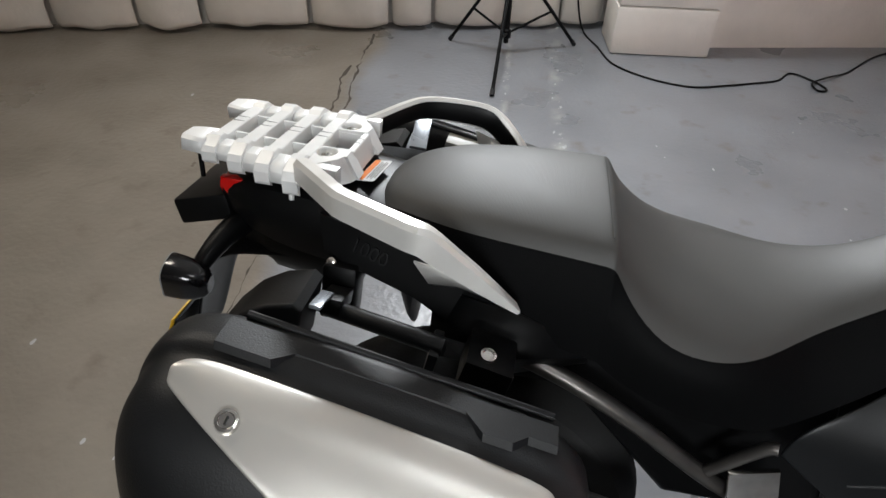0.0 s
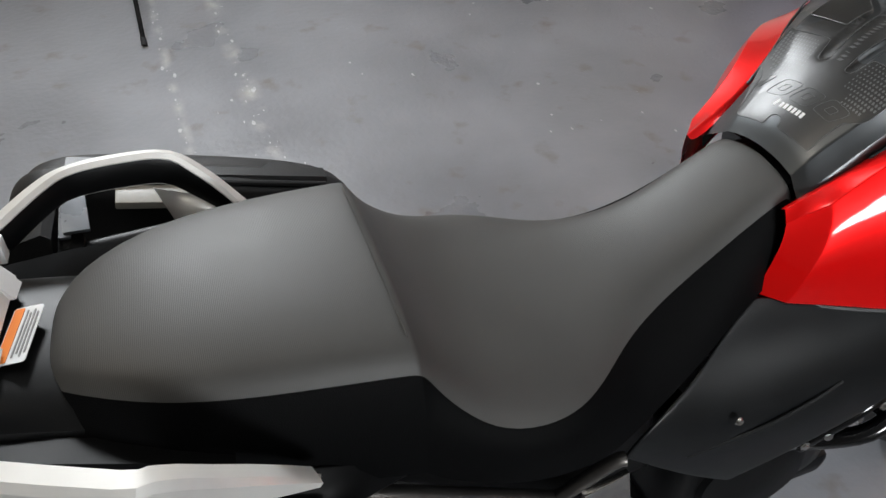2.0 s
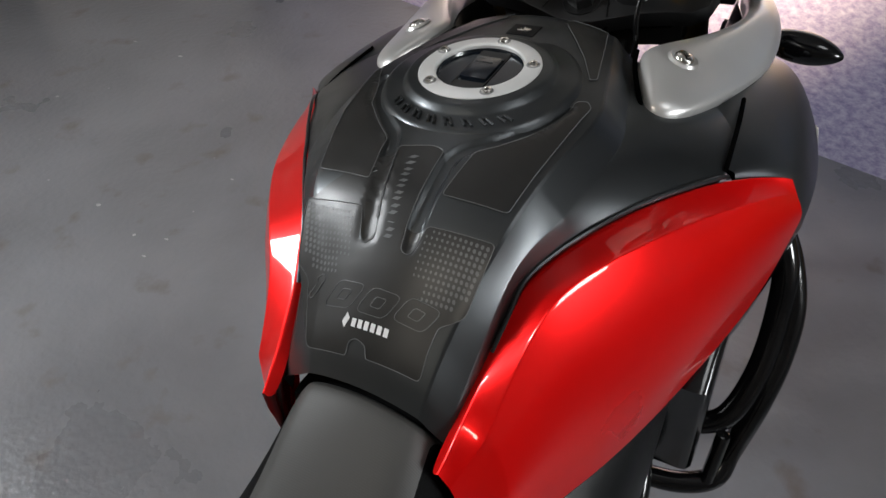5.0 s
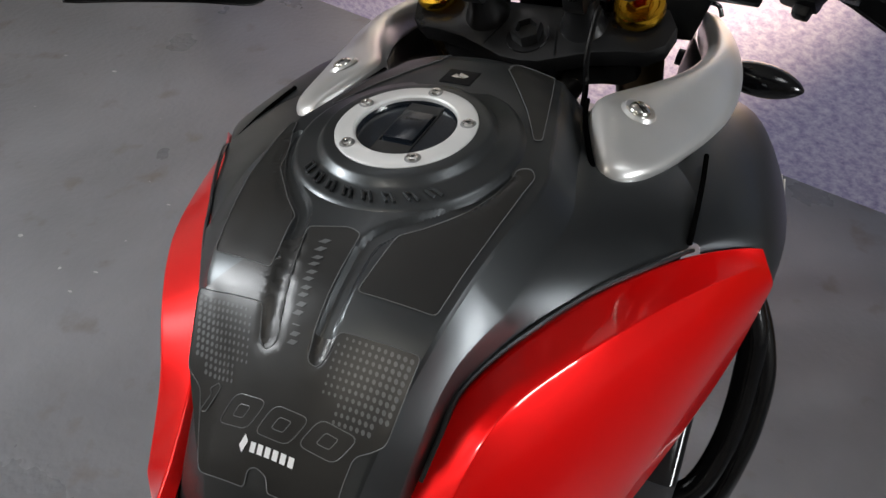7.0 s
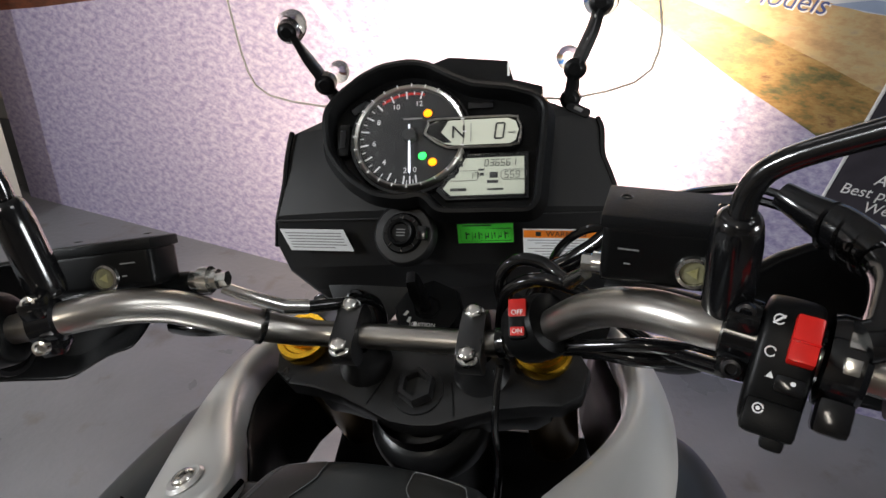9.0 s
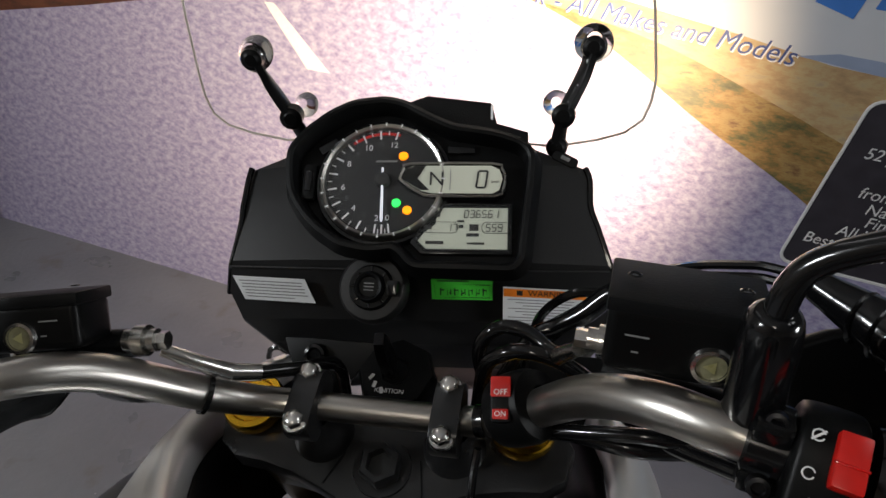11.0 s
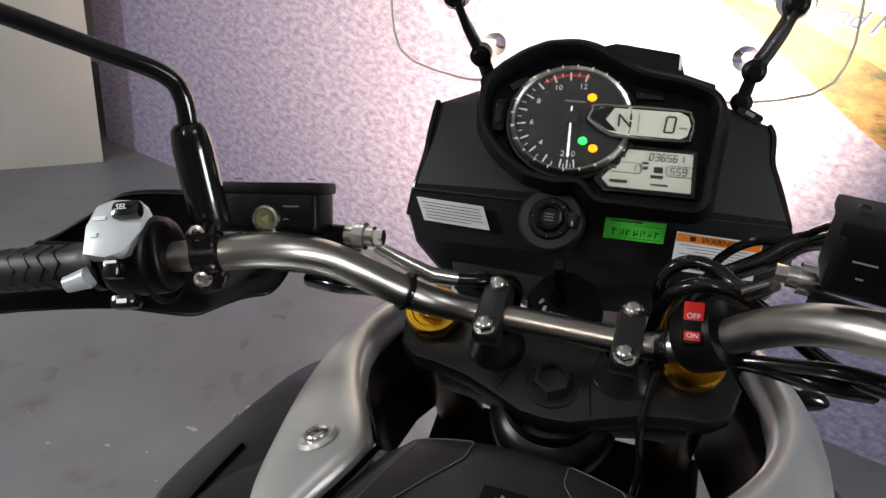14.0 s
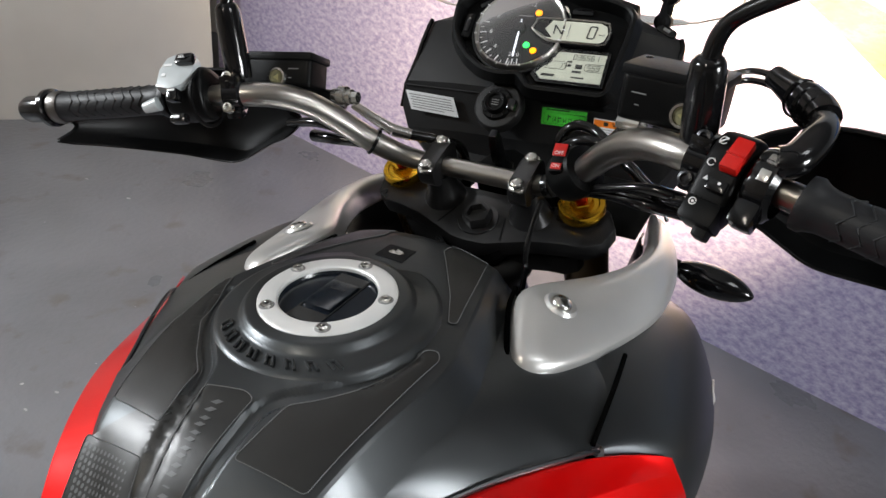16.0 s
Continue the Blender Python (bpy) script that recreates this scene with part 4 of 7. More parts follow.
def pad_bm(o=None):
    """A thin rubber sheet that follows the tank."""
    bm = bmesh.new()
    bm.faces.new([bm.verts.new((x, y, 0)) for x, y in dense_outline(filleted(o or MAINPAD, .004))])
    bmesh.ops.triangulate(bm, faces=bm.faces[:])
    for _ in range(4):
        long = [e for e in bm.edges if e.calc_length() > 0.007]
        if long:
            bmesh.ops.subdivide_edges(bm, edges=long, cuts=1)
            bmesh.ops.triangulate(bm, faces=bm.faces[:])
    for v in bm.verts:
        v.co = on_tank(v.co.x, v.co.y, 0.0009)
    return bm


def pad_piece(outline, parent=None):
    ob = part("pad_piece", pad_bm(outline), PAD, parent, smooth=60)
    pad_line(outline, ob)
    return ob


tank_pad()


def red_panels():
    U = [  # top edge, crease, belly, lower edge
        ((1.050, .100, .955), (1.05, .109, .94), (1.043, .117, .885), (1.038, .116, .843)),
        ((1.085, .103, .975), (1.084, .126, .972), (1.07, .149, .893), (1.062, .144, .843)),
        ((1.13, .108, 1.006), (1.13, .134, 1.022), (1.13, .172, .905), (1.125, .17, .842)),
        ((1.16, .111, 1.026), (1.16, .144, 1.048), (1.157, .187, .91), (1.152, .184, .8425)),
        ((1.185, .113, 1.043), (1.185, .154, 1.058), (1.18, .2, .915), (1.178, .196, .843)),
        ((1.245, .142, 1.055), (1.245, .19, 1.061), (1.24, .228, .925), (1.24, .221, .846)),
        ((1.31, .181, 1.054), (1.31, .22, 1.045), (1.312, .254, .935), (1.315, .246, .852)),
        ((1.372, .224, 1.046), (1.372, .256, 1.03), (1.385, .277, .945), (1.385, .27, .865)),
        ((1.415, .266, 1.031), (1.418, .278, 1.012), (1.432, .292, .96), (1.42, .284, .9)),
        ((1.425, .277, 1.024), (1.43, .287, 1.0), (1.443, .296, .968), (1.437, .29, .93)),
    ]
    label = "glossy candy red side panel"
    for side in (-1, 1):
        rows = []
        for t, c, b, l in U:
            t, c, b, l = (Vector((x, -y, z)) for x, y, z in (t, c, b, l))
            if side > 0:
                c = c.lerp(b, .2)
            inn = Vector((0, 0.009, -0.009))
            m = Vector((c.x, c.y + (b.y - c.y) * .72, c.z + (b.z - c.z) * .4))
            rows.append([t + inn, t, t.lerp(c, 0.08), t.lerp(c, 0.5), t.lerp(c, 0.96), c, c.lerp(m, 0.05), m, b, b.lerp(l, 0.6), l.lerp(b, .04), l, l + Vector((0, 0.015, 0.004))])
        # hold the bevel along the rear edge and the tip
        held = [rows[0], [p.lerp(q, .94) for p, q in zip(rows[0], rows[1])], rows[1], [p.lerp(q, .07) for p, q in zip(rows[1], rows[2])], *rows[2:]]
        bm = loft(held)
        if side > 0:
            bm = flip(bm)
            for v in bm.verts:
                v.co.y += left_edge(v.co.x) - .032 * min(1.0, max(0.0, (.95 - v.co.z) / .06)) * min(1.0, max(0.0, (1.13 - v.co.x) / .05))
        part("tank_side_panel", bm, RED, bike, label, sub=2, smooth=60)


red_panels()


def shrouds():
    """The graphite shoulder between the red panel and the silver fin."""
    rows, under = [], []
    for x, top, mid, low in (
        (1.384, (.2235, 1.0485), (.229, 1.0465), (.234, 1.044)),
        (1.408, (.222, 1.052), (.242, 1.045), (.258, 1.036)),
        (1.436, (.219, 1.056), (.258, 1.043), (.291, 1.016)),
        (1.49, (.216, 1.06), (.262, 1.043), (.304, .992)),
        (1.55, (.22, 1.058), (.265, 1.038), (.307, .97)),
        (1.61, (.226, 1.05), (.268, 1.025), (.301, .95)),
        (1.66, (.232, 1.035), (.262, 1.008), (.287, .93)),
        (1.70, (.225, 1.0), (.245, .97), (.255, .90)),
    ):
        pts = [(x, -top[0] + .05, top[1] + .004), (x, -top[0], top[1]), (x, -mid[0], mid[1]), (x, -low[0], low[1]), (x - .01, -low[0] + .004, low[1] - .07), (x - .05, -low[0] + .03, low[1] - .2), (x - .09, -low[0] + .08, low[1] - .3)]
        rows.append(pts[:5])
        under.append(pts[4:])
    for name, faces, paint, label in (("shroud_underside", under, GLOSS, "gloss black lower shroud"), ("shroud", rows, SHROUD, "graphite radiator shroud")):
        r, l = both(name, loft(faces), paint, label, sub=2, smooth=60)
        l.location.y = .016
        shell = (r, l)
    gap = [(1.486, -.216, 1.063), (1.45, -.2195, 1.0605), (1.418, -.2215, 1.0575), (1.3775, -.2235, 1.0505)]
    r, l = both("panel_gap", tube(gap, 0.0022, 8, 4), GAPBLACK)
    l.location = (0, .016, -.0045)
    trim = [(1.135, -.108, 1.008), (1.16, -.111, 1.026), (1.185, -.114, 1.043), (1.215, -.127, 1.052), (1.245, -.144, 1.057), (1.275, -.16, 1.0575), (1.31, -.182, 1.0565), (1.366, -.2205, 1.0492), (1.388, -.226, 1.036)]
    part("edge_trim", tube(trim, 0.0022, 8, 4), SHROUD, bike)
    part("edge_trim", tube([(x, -y + left_edge(x), z + .001) for x, y, z in trim], 0.002, 8, 4), SHROUD, bike)
    # the graphite rim below the red panel
    rim = [(1.3, -.232, .85), (1.24, -.212, .843), (1.178, -.188, .838), (1.125, -.163, .836), (1.075, -.136, .836), (1.038, -.118, .835)]
    part("lower_rim", tube(rim, 0.0045, 8, 4), INK, bike)
    bpy.context.view_layer.update()
    deps = bpy.context.evaluated_depsgraph_get()
    for ob, s in ((shell[0], -1), (shell[1], 1)):
        skin = ob.evaluated_get(deps)
        for k, lean in enumerate((-24, 18, -24, 18)):
            hit, at, out, face = skin.ray_cast(Vector((1.585 + .013 * k, s * .6, .975 - .006 * k)), Vector((0, -s, 0)))
            if hit:
                part("badge_bar", block((.005, .024, .0016), axes(at + ob.location, (1, 0, 0), (0, s, .25)) @ Matrix.Rotation(radians(lean), 4, "Z"), .0006), RAIL, ob)


shrouds()


def silver_fins():
    """Each fin starts beside the tank and sweeps forward round the forks."""
    A = [  # inner edge, inner shoulder, middle, outer shoulder, outer edge
        ((1.4, .142, 1.081), (1.397, .147, 1.082), (1.397, .154, 1.081), (1.4, .161, 1.078), (1.406, .166, 1.074)),
        ((1.407, .137, 1.093), (1.405, .146, 1.095), (1.407, .158, 1.092), (1.412, .171, 1.086), (1.416, .178, 1.078)),
        ((1.43, .126, 1.1), (1.43, .142, 1.1), (1.433, .162, 1.094), (1.438, .182, 1.084), (1.442, .191, 1.075)),
        ((1.46, .114, 1.106), (1.46, .132, 1.106), (1.468, .16, 1.098), (1.474, .19, 1.082), (1.477, .203, 1.07)),
        ((1.488, .108, 1.107), (1.49, .132, 1.105), (1.5, .165, 1.097), (1.508, .198, 1.08), (1.511, .214, 1.064)),
        ((1.53, .134, 1.094), (1.532, .149, 1.098), (1.542, .178, 1.095), (1.552, .21, 1.077), (1.556, .226, 1.058)),
        ((1.575, .164, 1.085), (1.578, .174, 1.091), (1.588, .193, 1.093), (1.602, .217, 1.078), (1.607, .232, 1.056)),
        ((1.63, .185, 1.08), (1.634, .192, 1.087), (1.643, .204, 1.09), (1.655, .218, 1.078), (1.66, .229, 1.06)),
        ((1.69, .181, 1.079), (1.693, .186, 1.084), (1.70, .196, 1.086), (1.708, .207, 1.076), (1.711, .214, 1.064)),
        ((1.76, .163, 1.072), (1.762, .168, 1.076), (1.766, .178, 1.078), (1.77, .187, 1.07), (1.771, .19, 1.062)),
        ((1.80, .158, 1.062), (1.80, .16, 1.064), (1.802, .166, 1.065), (1.803, .172, 1.06), (1.803, .173, 1.056)),
    ]
    rows = []
    for r in A:
        p = [Vector((x, -y, z)) for x, y, z in r]
        rows.append([p[0] + Vector((0.0, 0.0, -.03)), *p, p[4] + Vector((0, .006, -.012))])
    rows.insert(0, [q + Vector((.002, .001, -.012)) for q in rows[0]])
    edge = [A[0][4], A[0][2], A[0][0], A[1][0], A[2][0], A[3][0], A[4][0]]
    # black tube for the joint along the fin and its painted contact shadow
    both("fin_gap_shade", tube([(x - .0015, -y + .0015, z - .0085) for x, y, z in edge], 0.0024, 8, 4), GAPBLACK)
    r, l = both("silver_fin", loft(rows), SILVER, "satin silver fin beside the tank", sub=2, smooth=60)
    inner = [[p[0] + Vector((0, .002, -.026)), p[0] + Vector((0, .012, -.07)), p[0] + Vector((0, .02, -.14))] for p in ([Vector((x, -y, z)) for x, y, z in r0] for r0 in A[4:])]
    both("inner_cover", loft(inner), BLACK, "black inner panel below the fin", solid=.003)
    for ob, s in ((r, -1), (l, 1)):
        S = axes((1.48, s * .154, 1.0985), (1, s * .1, -.08), (0.1, s * .35, 0.93))
        part("bolt_cup", lathe([(0.0, .0005), (0.009, .0005), (0.0125, 0.0026), (0.0142, 0.003), (0.0165, 0.0)], S, 28), SILVER, ob)
        b = part("bolt", lathe([(0.0, 0.004), (0.0035, 0.004), (0.004, 0.0068), (0.0078, 0.006), (0.0098, 0.0035), (0.0102, 0.0)], S, 24), CHROME, bike, "button head bolt")
        part("socket", lathe([(0.0, 0.0046), (0.0035, 0.0046)], S, 6), INK, b)
        part("cable_tie", tube([(1.786, s * .158, 1.075), (1.786, s * .168, 1.081), (1.786, s * .178, 1.078), (1.786, s * .183, 1.066)], 0.003, 6, 3), GLOSS, bike)


silver_fins()


# ---------------------------------------------------------------- forks, bars and controls
AX = Vector((-0.4305, 0, 0.9026))  # up along the steering axis
FW = Vector((0.9026, 0, 0.4305))  # ahead in the yoke's plane


def yoke_at(fwd, y, up):
    """A place by the yoke's own directions, from its middle nut."""
    return Vector((1.617, 0, 1.092)) + FW * fwd + Vector((0, y, 0)) + AX * up


def yoke_frame(fwd, y, up):
    return axes(yoke_at(fwd, y, up), FW, AX)


def front_fork():
    half = [(-0.034, 0.0), (-0.032, .022), (-0.022, .048), (-0.012, .075), (-0.006, .105), (-0.004, .13), (0.008, .147), (0.034, .153), (0.056, .14), (0.06, .11), (0.046, .085), (0.046, .04), (0.046, 0.0)]
    o = half + [(x, -y) for x, y in half[-2:0:-1]]
    yoke = part("top_yoke", prism(o, 0.022, yoke_frame(0, 0, 0), 0.004), YOKE, bike, "satin black top yoke", smooth=50)
    part("yoke_web", prism([(x * 0.8, y * 0.8) for x, y in o], 0.03, yoke_frame(0, 0, -0.03), 0.003), YOKE, yoke)
    F = yoke_frame(0, 0, 0.0)
    nut = part("steering_nut", lathe([(0.0, 0.004), (0.011, 0.004), (0.012, 0.014), (0.0165, 0.014), (0.018, 0.011), (0.018, 0.0)], F, 6), YOKE, bike, "black hexagon steering nut")
    part("washer", lathe([(0.012, 0.002), (0.024, 0.002), (0.0245, 0.0)], F, 32), YOKE, nut)
    part("stem_hole", lathe([(0.0, 0.006), (0.0108, 0.006)], F, 24), INK, nut)
    part("cast_line", block((0.032, 0.0012, 0.0008), yoke_frame(-0.006, -0.034, 0.0006) @ pose(0, 0, 0, 0, 0, 12), 0), MATTE, yoke)
    part("cast_line", block((0.03, 0.0012, 0.0008), yoke_frame(-0.004, 0.04, 0.0006) @ pose(0, 0, 0, 0, 0, -24), 0), MATTE, yoke)
    for s in (-1, 1):
        T = yoke_frame(.044 if s < 0 else .04, -.111 if s < 0 else .123, 0.011)
        leg = part("fork_tube", lathe([(0.0275, -0.62), (0.0275, -0.2), (0.0285, -0.03)], T, 32), surface("fork_bronze", (0.09, 0.055, 0.02), 0.3, metal=0.8, vary=0.1, scale=20), bike, "dark bronze fork tube")
        part("slider", lathe([(0.0215, -0.92), (0.0215, -0.6)], T, 24), STEEL, leg)
        part("axle_lug", block((0.06, 0.05, 0.11), T @ pose(0, 0, -0.93), 0.01), BLACK, leg)
        cap = part("fork_cap", lathe([(0.0, 0.006), (0.0135, 0.006), (0.014, 0.0045), (0.019, 0.0045), (0.0205, 0.006), (0.0255, 0.006), (0.027, 0.003), (0.027, -0.005)], T, 40), GOLD, bike, "gold anodised fork cap")
        part("hexagon", lathe([(0.0, 0.012), (0.0125, 0.012), (0.0135, 0.010), (0.0135, 0.005)], T, 6), GOLD, cap)
        part("preload_adjuster", lathe([(0.0, 0.026), (0.006, 0.026), (0.0072, 0.024), (0.0075, 0.012), (0.009, 0.011)], T, 20), REDANO, cap, "red adjuster")
        part("adjuster_screw", lathe([(0.0, 0.031), (0.0035, 0.031), (0.0038, 0.026)], T, 12), CHROME, cap)
    low = yoke_frame(0, 0, -0.2)
    part("lower_yoke", prism([(-.04, -.05), (-.04, .05), (-.02, .15), (.05, .15), (.05, -.15), (-.02, -.15)], 0.045, low, 0.008), BLACK, bike)
    part("steering_head", lathe([(0.045, -0.22), (0.042, -0.1), (0.04, -0.04), (0.046, -0.032), (0.046, -0.012)], F, 32), BLACK, bike)
    part("bearing_cover", lathe([(0.06, -0.075), (0.06, -0.06), (0.057, -0.05), (0.048, -0.042), (0.03, -0.038)], F, 32), YOKE, bike)


front_fork()

BARP = [(1.618, 0, 1.149), (1.618, .05, 1.149), (1.616, .08, 1.15), (1.606, .108, 1.158), (1.588, .135, 1.176), (1.566, .16, 1.2), (1.545, .182, 1.219), (1.522, .205, 1.23), (1.5, .235, 1.232), (1.488, .27, 1.228), (1.462, .36, 1.215), (1.425, .48, 1.197)]

BARQ = [(1.618, 0, 1.149), (1.618, .05, 1.149), (1.617, .08, 1.151), (1.611, .104, 1.162), (1.597, .127, 1.186), (1.579, .15, 1.211), (1.56, .172, 1.229), (1.538, .198, 1.241), (1.519, .228, 1.244), (1.507, .27, 1.24), (1.48, .36, 1.226), (1.443, .48, 1.208)]


def handlebar():
    path = [(x, -y, z) for x, y, z in BARQ[:0:-1]] + BARP
    rad = [0.0113 + 0.0026 * min(1, max(0, (abs(p[1]) - .07) / 0.07)) - 0.0026 * min(1, max(0, (abs(p[1]) - .215) / 0.05)) for p in path]
    part("handlebar", tube(path, rad, 24, 6), STEEL, bike, "brushed steel handlebar")
    for s in (-1, 1):
        y = s * .0565
        riser = part("bar_riser", lathe([(0.026, 0.0), (0.024, 0.006), (0.0185, 0.018), (0.017, 0.042)], axes(yoke_at(0.024, y, 0.0), FW, AX), 28), YOKE, bike, "black bar clamp")
        body = rounded(0.056, 0.034, 0.014, 5)
        # clamp body seen end on: a rounded bar across the tube
        part("clamp_cap", prism(body, 0.022, axes((1.6165, y + 0.011, 1.151), FW, (0, 1, 0)), 0.003), YOKE, riser)
        for e in (-1, 1):
            B = axes(Vector((1.6165, y, 1.149)) + FW * (0.0205 * e) + AX * 0.0145, FW, AX)
            b = part("clamp_bolt", lathe([(0.0, 0.0098), (0.0035, 0.0096), (0.0066, 0.0084), (0.0078, 0.0066), (0.0078, 0.0)], B, 6), CHROME, riser, "zinc clamp bolt")
            part("flange", lathe([(0.0, 0.0022), (0.0088, 0.002), (0.0096, 0.0008), (0.0096, -0.002)], B, 24), CHROME, b)
        part("bolt_mark", block((0.0015, 0.0015, 0.0006), axes(Vector((1.6165, y, 1.149)) + AX * 0.0185, FW, AX), 0), GREYINK, riser)


handlebar()


def bar_axis(y):
    """A place on the bar and its direction there, at a distance from the middle."""
    s = 1 if y >= 0 else -1
    a = abs(y)
    bp = BARP if s > 0 else BARQ
    ys = [p[1] for p in bp]
    at = lambda q: Vector((float(np.interp(q, ys, [p[0] for p in bp])), s * q, float(np.interp(q, ys, [p[2] for p in bp]))))
    return at(a), (at(a + .01) - at(a - .01)).normalized()


def on_bar(y, up=(0, 0, 1)):
    """A frame on the bar: x outward along it, z up."""
    p, d = bar_axis(y)
    return axes(p, d, up)


def by_rider(y, tilt=35):
    """A frame on the bar as the rider sees it: x to the right, y up, z out towards the rider."""
    p, d = bar_axis(y)
    x = d if y < 0 else -d
    return axes(p, x, (-math.cos(radians(tilt)), 0, math.sin(radians(tilt))))


def grips():
    for s in (-1, 1):
        name = "throttle_grip" if s < 0 else "grip"
        M = on_bar(s * .318)
        prof = [(0.0, -.001), (0.0205, 0.0), (0.021, .006), (0.0185, .01), (0.0168, .016), (0.0162, .03), (0.0168, .075), (0.0165, .125), (0.0175, .15), (0.0185, .155), (0.0185, .162), (0.0, .163)]
        g = part(name, lathe(prof, M @ Matrix.Rotation(radians(90), 4, "Y"), 32), RUBBER, bike, "black moulded rubber grip")
        for k in range(9):
            for q in range(2):
                x = .028 + .012 * k
                pts = []
                for t in range(5):
                    a = radians(-60 + 140 * q + 34 * t + 9 * (k % 2))
                    pts.append(M @ Vector((x + .007 * (t % 2), -.0168 * math.cos(a) * 1.0, .0168 * math.sin(a))))
                part("grip_rib", tube(pts, 0.0009, 5, 1), RUBBER, g)
        e = part("bar_end", lathe([(0.0155, .165), (0.016, .172), (0.016, .2), (0.013, .207), (0.0, .208)], M @ Matrix.Rotation(radians(90), 4, "Y"), 24), GLOSS, bike, "black bar end weight")
        part("end_flange", lathe([(.0165, .1645), (.0225, .166), (.0225, .171), (.0165, .173)], M @ Matrix.Rotation(radians(90), 4, "Y"), 24), GLOSS, e)
        part("grip_collar", lathe([(.0186, .148), (.0192, .15), (.0192, .16), (.0186, .162)], M @ Matrix.Rotation(radians(90), 4, "Y"), 24), FRAME, e)
        part("end_screw", lathe([(0.0, .2095), (0.005, .2095), (0.0055, .207)], M @ Matrix.Rotation(radians(90), 4, "Y"), 12), CHROME, e)


grips()


def pod(rows_yz, xs, M, material, name, label, sub=2, parent=None):
    """A rounded pod: cross-sections (y, z) at distances along the bar."""
    rows = [[M @ Vector((x, y * k, z * k)) for y, z in rows_yz] for x, k in xs]
    bm = loft(rows, True)
    vs = list(bm.verts)
    n = len(rows_yz)
    bm.faces.new(vs[:n][::-1])
    bm.faces.new(vs[-n:])
    return part(name, bm, material, parent or bike, label, sub=sub, smooth=60)


def left_switch():
    M = by_rider(.292)
    sec = [(-.024, .012), (-.004, .024), (.018, .027), (.03, .016), (.032, -.006), (.02, -.026), (-.012, -.03), (-.028, -.012)]
    rows = [(-.026, .85), (-.02, 1.0), (.006, 1.04), (.02, 1.0), (.026, .9)]
    sw = pod(sec, rows, M, BLACK, "left_switchgear", "black switch housing with a grey selector panel")
    o = [(-.024, -.016), (-.026, .006), (-.02, .022), (-.008, .026), (.012, .024), (.018, .014), (.018, -.002), (.008, -.016), (-.006, -.02)]
    P = M @ Matrix.Translation((-.002, .016, .029)) @ pose(0, 0, 0, -12, 0, 0)
    sel = part("selector_panel", prism(o, 0.014, P, 0.003), GREYSWITCH, sw, "glossy grey selector panel")
    b = part("selector_button", block((.022, .013, .009), P @ Matrix.Translation((.008, .014, .003)), 0.004), GLOSS, sel)
    words("lettering", "SEL", 0.006, P @ Matrix.Translation((.006, .0145, .0082)), WHITEPRINT, b, 0.0001)
    part("print_bar", block((.01, .003, .0006), P @ Matrix.Translation((-.015, .011, .0005)), 0), WHITEPRINT, sel)
    part("print_bar", block((.005, .004, .0006), P @ Matrix.Translation((-.017, -.002, .0005)), 0), WHITEPRINT, sel)
    r = part("turn_switch", block((.013, .014, .012), M @ Matrix.Translation((.0, -.012, .032)), 0.003), GLOSS, sw)
    part("print_bar", block((.009, .002, .0008), M @ Matrix.Translation((.0, -.008, .0383)), 0), WHITEPRINT, r)
    h = part("horn_button", block((.019, .011, .012), M @ Matrix.Translation((.003, -.034, .022)), 0.004), GLOSS, sw)
    part("print_bar", block((.007, .003, .0008), M @ Matrix.Translation((.003, -.034, .0283)), 0), WHITEPRINT, h)
    part("housing_seam", lathe([(.029, -.0015), (.0325, -.0015), (.0325, .0015), (.029, .0015)], M @ Matrix.Translation((.018, -.002, 0)) @ Matrix.Rotation(radians(90), 4, "Y"), 28), MATTE, sw)
    part("side_knob", rod(M @ Vector((-.028, -.014, .02)), M @ Vector((-.045, -.018, .02)), .008, .006), GREYSWITCH, sw)


left_switch()


